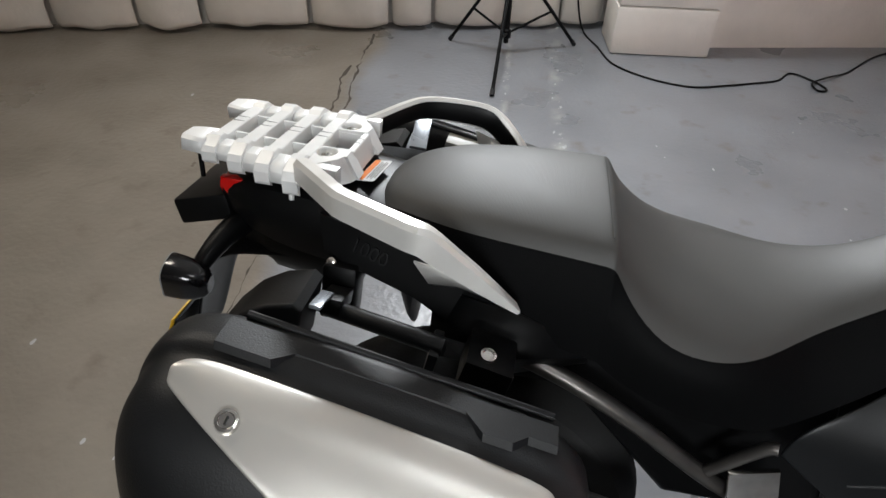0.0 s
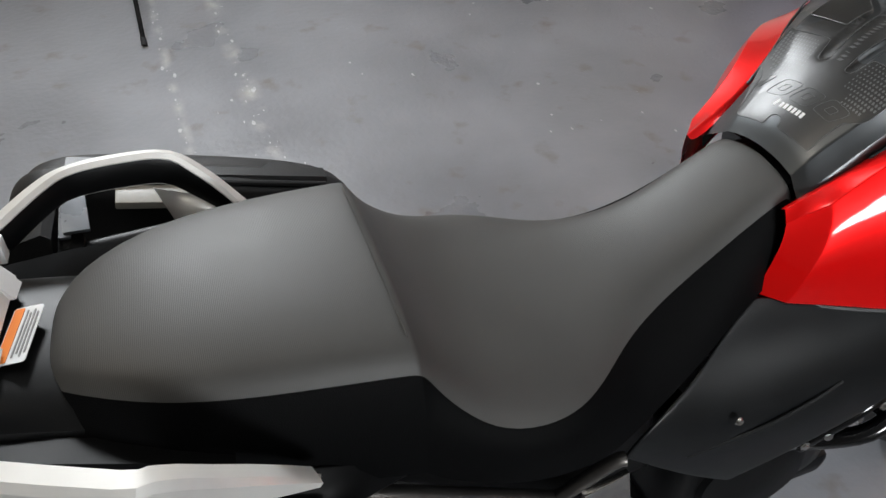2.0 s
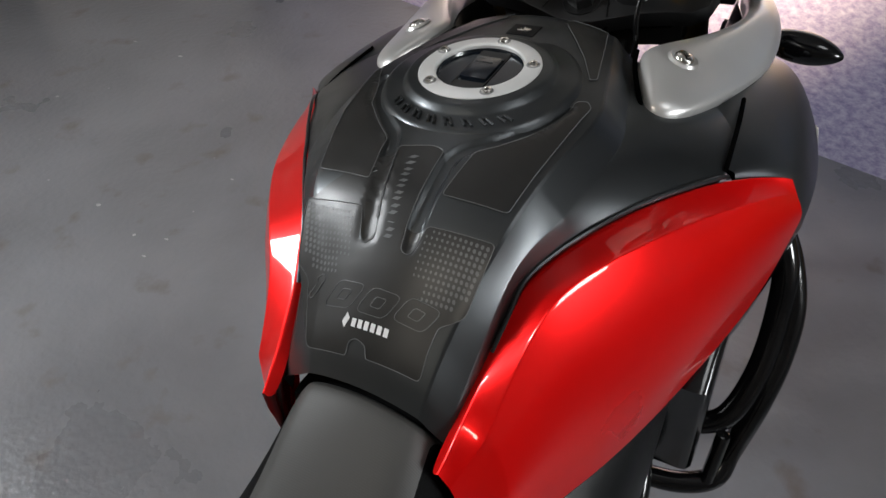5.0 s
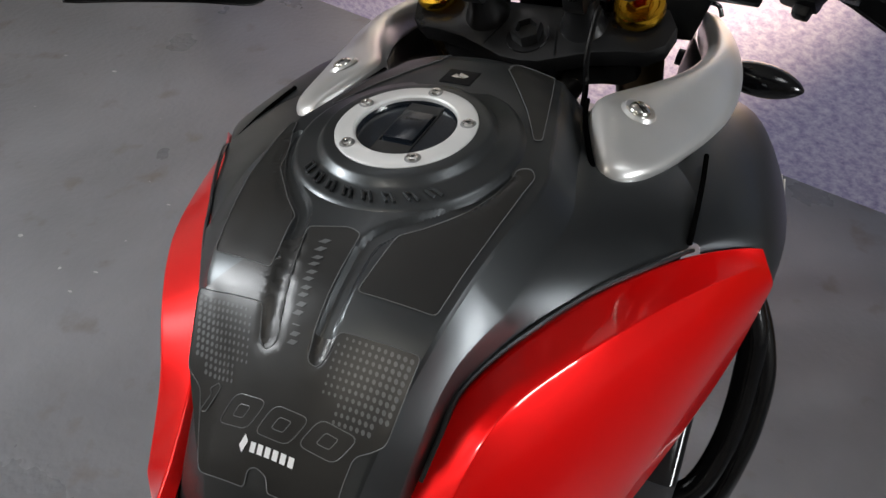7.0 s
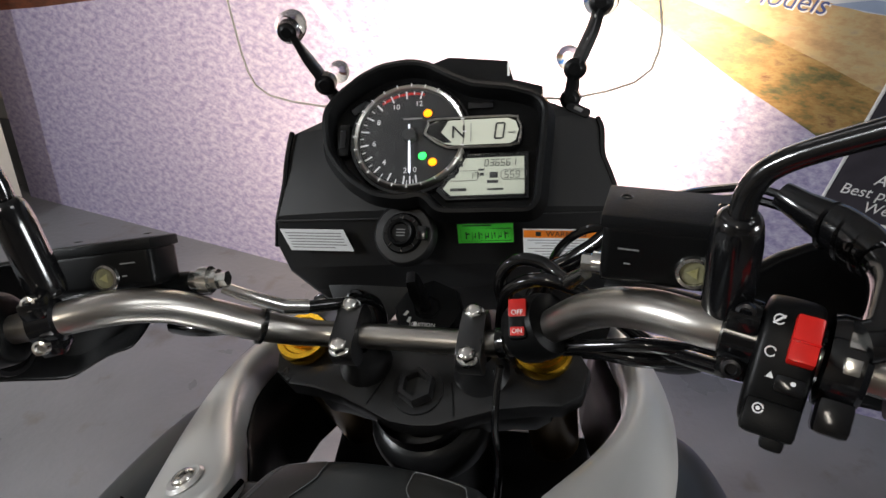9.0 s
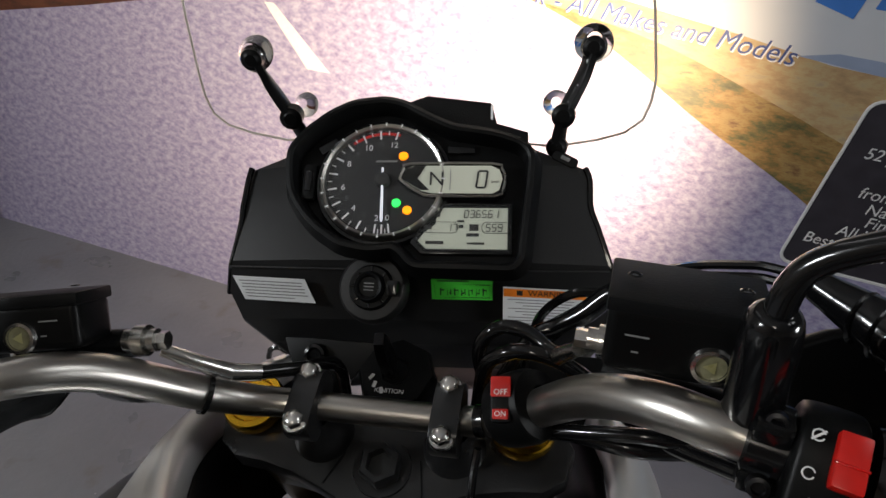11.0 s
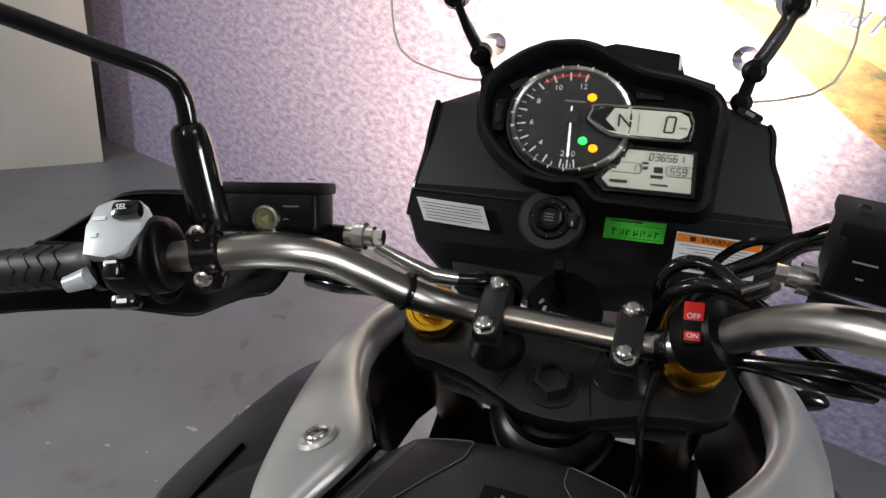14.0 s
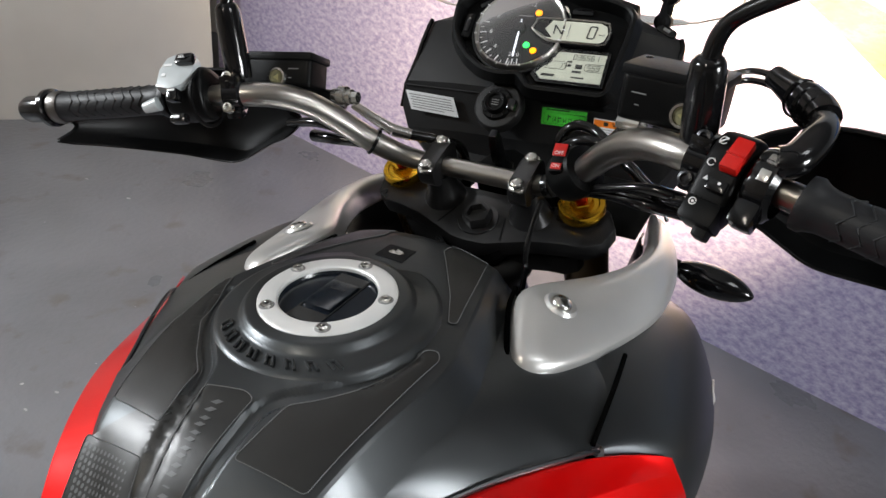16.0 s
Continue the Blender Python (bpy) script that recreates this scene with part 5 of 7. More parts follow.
def right_switch():
    M = by_rider(-.268)
    sec = [(-.044, .016), (-.03, .021), (-.006, .025), (.014, .026), (.027, .014), (.03, -.008), (.016, -.028), (-.016, -.03), (-.044, -.012), (-.05, .004)]
    sw = pod(sec, [(-.018, .9), (-.0155, 1.0), (-.002, 1.03), (.011, 1.02), (.0145, .9)], M, BLACK, "right_switchgear", "black switch housing with a red engine stop switch")
    K = M @ Matrix.Translation((.0048, .004, .0275)) @ pose(0, 0, 0, -14, 0, 0)
    k = part("stop_switch", block((.0138, .027, .01), K, 0.002), REDSWITCH, sw, "red engine stop rocker")
    part("rocker_notch", block((.0142, .0012, .002), K @ Matrix.Translation((0, -.002, .0048)), 0.0004), LENSRED, k)
    for yy in (.012, -.006):
        part("print_bar", tube([M @ Vector((-.0098 + .0027 * math.cos(a), yy + .0027 * math.sin(a), .0272)) for a in np.linspace(.4, 5.9, 12)], .00045, 5, 1), WHITEPRINT, sw)
    part("print_bar", block((.0075, .0011, .0005), M @ Matrix.Translation((-.0098, .012, .0276)) @ pose(0, 0, 0, 0, 0, 45), 0), WHITEPRINT, sw)
    h = part("hazard_switch", block((.015, .01, .008), M @ Matrix.Translation((.003, -.021, .0255)), 0.0025), GLOSS, sw)
    part("print_bar", prism([(-.002, -.0016), (.002, -.0016), (0, .0019)], .0004, M @ Matrix.Translation((-.007, -.018, .0275)), 0), WHITEPRINT, sw)
    part("print_bar", lathe([(0, .0004), (.0013, 0)], M @ Matrix.Translation((.0045, -.0195, .0297)), 10), WHITEPRINT, h)
    st = part("starter_button", block((.028, .02, .03), M @ Matrix.Translation((-.001, -.041, .008)), 0.004), BLACK, sw)
    part("print_bar", tube([M @ Vector((-.008 + .0026 * math.cos(a), -.037 + .0026 * math.sin(a), .0236)) for a in np.linspace(.2, 6.2, 12)], .00045, 5, 1), WHITEPRINT, st)
    part("print_bar", lathe([(0, .0004), (.0012, 0)], M @ Matrix.Translation((-.008, -.037, .0234)), 8), WHITEPRINT, st)
    part("switch_foot", block((.012, .012, .016), M @ Matrix.Translation((.004, -.052, .004)), .003), BLACK, sw)
    # throttle tube and its cables
    th = part("throttle_housing", lathe([(.018, .0155), (.026, .017), (.0275, .021), (.0275, .034), (.022, .038)], M @ Matrix.Rotation(radians(90), 4, "Y"), 28), GLOSS, bike, "black throttle housing")
    part("housing_foot", block((.018, .02, .022), M @ Matrix.Translation((.027, -.03, .012)), .004), GLOSS, th)
    for a in (24, -4):
        q = radians(a)
        part("steel_clip", block((.008, .009, .005), M @ Matrix.Translation((.028, .027 * math.sin(q), .027 * math.cos(q))) @ pose(0, 0, 0, -a, 0, 0), 0.001), CHROME, th)
    part("throttle_elbow", tube([M @ Vector((.03, .012, .022)), (1.492, -.306, 1.262), (1.512, -.315, 1.272), (1.535, -.318, 1.276), (1.552, -.314, 1.279)], [.012, .0125, .012, .011, .0105], 14, 5), GLOSS, th, "black throttle cable elbow")
    boot = part("cable_boot", tube([(1.548, -.317, 1.278), (1.56, -.311, 1.281), (1.573, -.301, 1.286), (1.588, -.285, 1.292), (1.598, -.274, 1.297)], [.0135, .0155, .0145, .0105, .0085], 14, 5), GLOSS, bike, "wrinkled black rubber cable boot")
    for k in range(3):
        part("boot_fold", lathe([(.0138, -.0012), (.0158, 0), (.0138, .0012)], axes((1.556 + .009 * k, -.313 + .0075 * k, 1.28 + .003 * k), (0, 0, 1), (.75, .6, .25)), 18), GLOSS, boot)
    for o in (0, .008):
        part("throttle_cable", tube([(1.596, -.276, 1.296 - o), (1.607, -.262, 1.2965 - o), (1.62, -.247, 1.292 - o), (1.655, -.212, 1.27 - o), (1.70, -.17, 1.225 - o), (1.72, -.09, 1.12)], 0.003, 8, 6), GLOSS, bike, "black throttle cable")


right_switch()


def mirror(s):
    p, d = bar_axis(s * .243)
    M = on_bar(s * .243)
    cl = part("mirror_clamp", lathe([(.0125, -.011), (.0165, -.009), (.0165, .009), (.0125, .011)], M @ Matrix.Rotation(radians(90), 4, "Y"), 24), GLOSS, bike, "gloss black lever and mirror clamp")
    for e in (-1, 1):
        B = M @ Matrix.Translation((0, -.02 * s * -1 * 0 - .012, .017 * e)) @ pose(0, 0, 0, 90, 0, 0)
        part("clamp_lug", block((.018, .02, .014), M @ Matrix.Translation((0, .004 * s, .0165 * e)), 0.003), GLOSS, cl)
        B = by_rider(s * .243, 20) @ Matrix.Translation((0, .0165 * e, .0145))
        part("bolt", lathe([(0.0, .0035), (.003, .0035), (.0035, .006), (.0055, .0055), (.006, 0)], B, 20), CHROME if s > 0 else DARKBOLT, cl)
    if s > 0:
        base, top = Vector((1.513, .25, 1.245)), Vector((1.519, .262, 1.318))
        stem = [top - Vector((.0, .0, .01)), (1.521, .264, 1.34), (1.515, .274, 1.357), (1.49, .303, 1.376), (1.455, .343, 1.402), (1.43, .372, 1.42)]
        head = Vector((1.395, .445, 1.447))
    else:
        base, top = Vector((1.527, -.236, 1.24)), Vector((1.512, -.234, 1.318))
        stem = [top - Vector((.0, .0, .01)), (1.51, -.237, 1.335), (1.506, -.249, 1.352), (1.49, -.283, 1.372), (1.455, -.343, 1.405), (1.43, -.38, 1.425)]
        head = Vector((1.395, -.455, 1.452))
    mi = part("mirror_stem", tube(stem, [.0075, .0068, .0065, .0065, .0065, .006], 16, 6), GLOSS, bike, "gloss black mirror stem")
    part("boot", tube([base, base.lerp(top, .15), base.lerp(top, .8), top, top + (top - base) * .06], [.0135, .0145, .0145, .0125, .008], 20, 3), GLOSS, mi, "black rubber boot")
    H = axes(head, (0.15, s * 1.0, 0.12), (-1, 0, 0.1))
    rows = []
    for z, k in ((0.0, 1.0), (.004, 1.03), (.018, .95), (.032, .6), (.036, .2)):
        rows.append([H @ Vector((x * k, y * k, -z)) for x, y in rounded(.15, .085, .035, 6)])
    bm = loft(rows, True)
    bm.faces.new(list(bm.verts)[-28:])
    hd = part("mirror_head", bm, GLOSS, bike, "black rear-view mirror head", smooth=60)
    part("mirror_glass", prism(rounded(.146, .081, .034, 6), .002, H @ Matrix.Translation((0, 0, -.001)), 0), surface("mirror_silver", (.8, .8, .8), .03, metal=1, vary=.01, scale=5), hd)


mirror(1)
mirror(-1)


def reservoir(s):
    """Clutch (left) or front brake (right) master cylinder."""
    if s > 0:
        M = axes((1.564, .229, 1.2415), (-0.2, 1, -.06), (.4, .0, 1))
        L, Hh, D = .086, .034, .042
    else:
        M = axes((1.57, -.205, 1.274), (0.1, 1, .06), (.02, .0, 1))
        L, Hh, D = .082, .042, .05
    body = part("brake_reservoir" if s < 0 else "clutch_reservoir", block((L, D, Hh), M, .006, segs=3), BLACK, bike, "black hydraulic reservoir with a sight glass")
    lid = part("lid", block((L + .003, D + .003, .009), M @ Matrix.Translation((0, 0, Hh / 2 + .001)), .0022, segs=2), MATTE, body)
    for e in (-1, 1):
        part("lid_screw", lathe([(0, .0004), (.0025, .0004), (.003, .0012), (.0042, .0006)], M @ Matrix.Translation((e * L * .36, 0, Hh / 2 + .0075)), 14), GLOSS, lid)
    sg = M @ Matrix.Translation((.012 * (1 if s > 0 else -1) * (1 if s > 0 else .9), D / 2 * (1 if s > 0 else 1), -.006)) @ pose(0, 0, 0, -90, 0, 0)
    # the face that looks back at the rider
    back = Vector((-1, 0, .2))
    yv = (M.to_3x3() @ Vector((0, 1, 0)))
    sy = 1 if yv.dot(back) > 0 else -1
    sg = M @ Matrix.Translation(((-.002 if s > 0 else -.016), sy * D / 2, -.006)) @ pose(0, 0, 0, -90 * sy, 0, 0)
    g = part("sight_ring", lathe([(.0082, .001), (.0084, .0032), (.0106, .003), (.0114, 0)], sg, 28), CHROME, body)
    part("sight_glass", lathe([(0, .0018), (.008, .0014)], sg, 28), SIGHT, g)
    part("float_mark", lathe([(0, .0022), (.0045, .0021)], sg, 3), surface('sight_float', (.3, .28, .12), .3, vary=.1, scale=90), g)
    part("print_bar", block((.013, .0006, .001), M @ Matrix.Translation((.024 if s < 0 else -.022, sy * D / 2, .004)), 0), GREYINK, body)
    part("print_bar", block((.004, .0008, .001), M @ Matrix.Translation((.024 if s < 0 else -.018, sy * D / 2, -.006)), 0), GREYINK, body)
    p, d = bar_axis(s * .2)
    part("master_cylinder", rod(Vector((1.56, s * .245, 1.222)), Vector((1.595, s * .168, 1.212 if s > 0 else 1.224)), .0125, .0105, 20), BLACK, bike, "black master cylinder")
    bj = Vector((1.584, .157, 1.222)) if s > 0 else Vector((1.614, -.161, 1.233))
    dr = Vector((0.12, -s, 0.05)).normalized()
    b = part("banjo_bolt", rod(bj - dr * .018, bj + dr * .006, .0085, segs=20), CHROME, bike, "zinc banjo bolt")
    part("hexagon", rod(bj + dr * .005, bj + dr * .014, .0068, segs=6), CHROME, b)
    part("banjo", rod(bj - dr * .01, bj - dr * .001, .0115, segs=20), CHROME, b)
    if s > 0:
        hose = [(1.585, .150, 1.214), (1.592, .128, 1.2), (1.602, .108, 1.186), (1.613, .09, 1.18), (1.634, .065, 1.172), (1.665, .05, 1.155), (1.69, .055, 1.1), (1.70, .06, 1.0)]
        part("hose_ferrule", tube(hose[:3], [.005, .006, .0072], 12, 4), CHROME, b)
        part("hose_ferrule", tube([Vector(hose[2]), Vector(hose[3]) ], [.0072, .0068], 12, 2), CHROME, b)
        part("clutch_hose", tube(hose[3:], .0058, 12, 6), GLOSS, bike, "black clutch hose")
    else:
        hose = [(1.619, -.15, 1.222), (1.636, -.137, 1.203), (1.648, -.126, 1.203), (1.657, -.112, 1.208), (1.66, -.094, 1.209), (1.66, -.08, 1.2), (1.66, -.074, 1.18), (1.665, -.08, 1.14), (1.67, -.08, 1.08)]
        part("hose_ferrule", tube(hose[:2], [.0055, .0072], 12, 4), CHROME, b)
        part("brake_hose", tube(hose[1:], .0058, 12, 6), GLOSS, bike, "black brake hose")
        part("wiring_loom", tube([(1.69, -.21, 1.235), (1.70, -.178, 1.224), (1.70, -.155, 1.203), (1.70, -.133, 1.188), (1.695, -.112, 1.178), (1.69, -.09, 1.14), (1.68, -.06, 1.09)], [.008, .009, .009, .008, .006, .006, .006], 10, 6), GLOSS, bike, "taped wiring loom")
        part("wiring_loom", tube([(1.70, -.215, 1.235), (1.715, -.177, 1.216), (1.72, -.145, 1.209), (1.72, -.122, 1.19), (1.715, -.112, 1.165), (1.70, -.1, 1.1)], .0042, 8, 6), GLOSS, bike, "thin black wiring sheath")
        part("wiring_loom", tube([(1.55, -.245, 1.19), (1.595, -.2, 1.175), (1.63, -.165, 1.182), (1.64, -.14, 1.194), (1.642, -.115, 1.2), (1.645, -.093, 1.193), (1.65, -.079, 1.172), (1.66, -.07, 1.1)], .0062, 10, 6), GLOSS, bike, "black wiring sheath")
    # lever
    lv = [(1.575, s * .262, 1.212), (1.572, s * .285, 1.205), (1.56, s * .33, 1.196), (1.54, s * .4, 1.186), (1.525, s * .46, 1.182)]
    lev = part("lever", tube(lv, [.010, .008, .007, .0065, .008], 12, 5), BLACK, bike, "black hand lever")
    part("lever_pivot", lathe([(0, .012), (.009, .012), (.01, .01), (.01, -.012), (0, -.012)], Matrix.Translation((1.575, s * .262, 1.212)), 20), CHROME, lev)


reservoir(1)
reservoir(-1)


def hand_guard(s):
    """A curved shell ahead of the grip with its lower mount."""
    rows = []
    up, ahead = (0.0, 0.0) if s > 0 else (.03, .015)
    for y, x, zt, zb in ((.235, 1.59, 1.19, 1.168), (.262, 1.60, 1.212, 1.158), (.30, 1.61, 1.23, 1.136), (.335, 1.608, 1.233, 1.114), (.352, 1.606, 1.233, 1.111), (.40, 1.595, 1.23, 1.114), (.415, 1.59, 1.224, 1.116), (.455, 1.56, 1.19, 1.124), (.49, 1.51, 1.178, 1.14), (.505, 1.455, 1.172, 1.155)):
        x, zt, zb = x + ahead, zt + up, zb + up
        rows.append([Vector((x - .018, s * y, zt - .004)), Vector((x - .004, s * y, zt)), Vector((x + .006, s * y, (zt * .65 + zb * .35))), Vector((x + .004, s * y, (zt * .3 + zb * .7))), Vector((x - .008, s * y, zb)), Vector((x - .04, s * (y - .004), zb - .004))])
    part("hand_guard", loft(rows), BLACK, bike, "gloss black hand guard", sub=1, solid=.004, smooth=32)
    part("guard_bracket", tube([(1.60, s * .225, 1.16), (1.59, s * .19, 1.165), (1.60, s * .15, 1.163), (1.604, s * .118, 1.158)], [.008, .007, .006, .006], 10, 5), GLOSS, bike, "black guard bracket")
    part("guard_bracket", tube([(1.585, s * .25, 1.176), (1.578, s * .2, 1.186), (1.586, s * .165, 1.178), (1.6, s * .13, 1.164)], [.006, .0055, .005, .005], 10, 5), GLOSS, bike, "black guard bracket")


hand_guard(1)
hand_guard(-1)


def small_controls():
    # heated grip or lamp switch on the bar, with its loom and ties
    M = on_bar(-.105)
    sw = part("accessory_switch", lathe([(.0, -.006), (.02, -.006), (.0255, -.002), (.0268, .006), (.0268, .022), (.0245, .03), (.0125, .034)], M @ Matrix.Translation((0, .001, .005)) @ Matrix.Rotation(radians(90), 4, "Y"), 36), BLACK, bike, "black accessory switch with red on and off marks")
    U = axes((1.594, -.1, 1.191), (0, -1, .1), (-.7, .25, .7))
    key = part("rocker", block((.0145, .031, .012), U, .003), BLACK, sw)
    part("off_mark", block((.014, .014, .002), U @ Matrix.Translation((0, .0085, .0062)), .001), REDSWITCH, key, "red off mark")
    part("on_mark", block((.011, .007, .002), U @ Matrix.Translation((0, -.010, .0062)), .001), REDSWITCH, key, "red on mark")
    words("lettering", "OFF", .0055, U @ Matrix.Translation((0, .0045, .0075)), WHITEPRINT, key, .0001)
    words("lettering", "ON", .0052, U @ Matrix.Translation((0, -.010, .0075)), WHITEPRINT, key, .0001)
    for y in (-.082, -.0865, .128):
        p, d = bar_axis(y)
        r = .0137 if abs(y) < .1 else .0165
        part("cable_tie", lathe([(r - .002, -.0018), (r, -.0018), (r, .0018), (r - .002, .0018)], on_bar(y) @ Matrix.Rotation(radians(90), 4, "Y"), 24), GLOSS, bike)
    part("switch_lead", tube([(1.60, -.082, 1.14), (1.592, -.079, 1.12), (1.578, -.078, 1.09), (1.568, -.082, 1.06), (1.56, -.075, 1.0), (1.57, -.06, .94)], .0032, 8, 6), GLOSS, bike, "thin black lead")
    # ignition lock with its key
    L = axes((1.70, .008, 1.125), FW, AX)
    ig = part("ignition_lock", lathe([(.0, .004), (.012, .004), (.014, .006), (.034, .004), (.037, -.004), (.036, -.05)], L, 8), BLACK, bike, "black ignition lock with printed positions")
    words("lettering", "IGNITION", .006, L @ Matrix.Translation((-.0215, .001, .0085)) @ pose(0, 0, 0, 0, 0, -90), WHITEPRINT, ig, .0001)
    for a in (150, 172, 196):
        q = radians(a - 40)
        part("print_bar", block((.006, .003, .0006), L @ Matrix.Translation((.022 * math.cos(q), .022 * math.sin(q), .0058)) @ pose(0, 0, 0, 0, 0, a), 0), WHITEPRINT, ig)
    part("key", prism([(-.006, 0), (-.012, .012), (-.012, .032), (-.006, .042), (.006, .042), (.011, .032), (.011, .012), (.005, 0)], .009, axes(Vector((1.70, .006, 1.128)), (FW * .9 + Vector((0, .12, 0))), (0, -1, .05)) @ Matrix.Diagonal((1, 1.35, 1, 1)), .0025), DARKBOLT, ig, "black key head")


small_controls()

# ---------------------------------------------------------------- instruments


def D(y, u, n=0.0):
    """A place on the instrument face: y to the left, u up the face, n out of it."""
    return Vector((1.787 - .1 * y + .7071 * u - .7071 * n, y, 1.277 + .7071 * u + .7071 * n))


def dash_frame(y, u, n=0.0):
    return axes(D(y, u, n), (.1, -1, 0), (-.7071, 0, .7071))


def fascia():
    # wings: rows from the top edge down, each a run from the left edge to the right
    R = [  # height on the face, depth, half width on the left and on the right
        (.056, -.062, .148, .1005), (.0555, -.034, .15, .101), (.046, -.031, .164, .128), (.034, -.028, .1845, .1515), (.02, -.026, .184, .1565), (-.008, -.025, .1825, .158), (-.03, -.026, .181, .166), (-.066, -.031, .184, .179), (-.07, -.036, .186, .181), (-.09, -.055, .192, .191),
        (-.112, -.077, .184, .185), (-.128, -.112, .164, .166), (-.136, -.145, .155, .155), (-.14, -.175, .15, .15)]
    rows = []
    for u, n, w, w2 in R:
        fold = float(np.interp(u, (-.128, -.07, .0), (.0, .0, .008)))
        k = float(np.interp(u, (-.07, .02), (.108, .117)))
        k = min(k, w - .02)
        rows.append([D(w, u, n - .05), D(w, u, n - .014), D(w - .004, u, n - .003 - fold), D(k, u, n + .003), D(0, u, n + .004), D(-.094, u, n + .003), D(-max(w2 - .004, .097), u, n - .003 - fold * .6), D(-max(w2, .1), u, n - .014), D(-max(w2, .1), u, n - .05)])
    f = part("instrument_fascia", loft(rows), FASCIA_BLACK, bike, "matt black instrument fascia", smooth=9)
    for s in (-1, 1):
        part("fascia_rim", tube([D(s * (w if s > 0 else w2) - s * .001, u, n - .009) for u, n, w, w2 in R[3:10]], .0032, 8, 3), GLOSS, f)
    for s, yy in ((-1, .131),):
        cup = part("fascia_clip", prism(rounded(.026, .011, .004, 4), .004, dash_frame(s * yy, .0425, -.0315) @ pose(0, 0, 0, 0, 0, 30 * s), .001), GLOSS, f)
        part("clip_slot", block((.009, .004, .001), dash_frame(s * yy, .0425, -.0312) @ pose(0, 0, 0, 0, 0, 30 * s), .0003), GREYINK, cup)
    part("fascia_fold", tube([D(.184, -.071, -.037), D(.05, -.0735, -.0325), D(-.05, -.0735, -.0325), D(-.178, -.071, -.037)], .0012, 6, 4), FASCIA_BLACK, f)
    # raised rim round the dial and the displays, drawn forward as a hood over the top
    O = [(.1165, .006), (.119, .028), (.107, .0455), (.086, .063), (.0665, .0735), (.0385, .0768), (.0205, .0725), (-.0025, .0595), (-.0265, .0482), (-.0677, .0415), (-.091, .0332), (-.1, .0225), (-.1002, 0), (-.0987, -.0345), (-.0975, -.0752), (-.0924, -.0817), (-.0074, -.0804), (.0041, -.0677), (.0129, -.0625), (.035, -.0655), (.06, -.0605), (.0835, -.0455), (.1, -.029), (.112, -.012)]
    o = dense_outline(filleted(O, .007))
    n_o = len(o)
    centre = [(Vector(o[(i + 1) % n_o]) - Vector(o[i - 1])).normalized() for i in range(n_o)]
    away = [Vector((-t.y, t.x)) for t in centre]
    rise = lambda u: .007 * float(np.interp(u, (-.01, .065), (0, 1)))
    rings = []
    for off, n, r in ((.006, -.06, 0), (.005, -.02, .3), (.003, .006, .8), (.0005, .0125, 1), (-.002, .014, 1), (-.0055, .0132, 1), (-.0075, .008, .9), (-.011, -.001, .15)):
        rings.append([D(y + a.x * off, u + a.y * off, n + rise(u) * r) for (y, u), a in zip(o, away)])
    bm = loft(rings, True)
    bm.faces.new(list(bm.verts)[-n_o:])
    cl = part("instrument_pod", bm, BLACK, bike, "black instrument cluster with dial and lit displays", smooth=35)
    # inner collar that carries the dial
    part("dial_collar", lathe([(.0588, .004), (.0605, .006), (.063, .0055), (.0655, -.002)], dash_frame(.032, 0, .0), 64), GLOSS, cl)
    part("visor", prism([(-.03, .092), (.0, .104), (.064, .095), (.07, .072), (.1, .062), (.1, .046), (.03, .046)], .03, dash_frame(0, 0, -.012), .004), MATTE, cl)
    b = part("select_button", block((.013, .036, .008), dash_frame(.1015, -.001, .004), .003), BLACK, cl)
    part("button_inset", block((.0065, .02, .003), dash_frame(.1015, -.001, .0078), .001), GLOSS, b)
    part("lens_inset", block((.02, .01, .003), dash_frame(.09, .038, .003) @ pose(0, 0, 0, 0, 0, 35), .001), GLOSS, cl)
    part("lens_inset", block((.026, .008, .003), dash_frame(-.036, .034, .002), .001), GLOSS, cl)
    # white block painted as the light that comes through the visor's slot
    part("visor_slot_light", block((.0022, .016, .001), dash_frame(-.0585, .083, -.0118), .0004), STICKER, cl)
    return f, cl


_, CLUSTER = fascia()


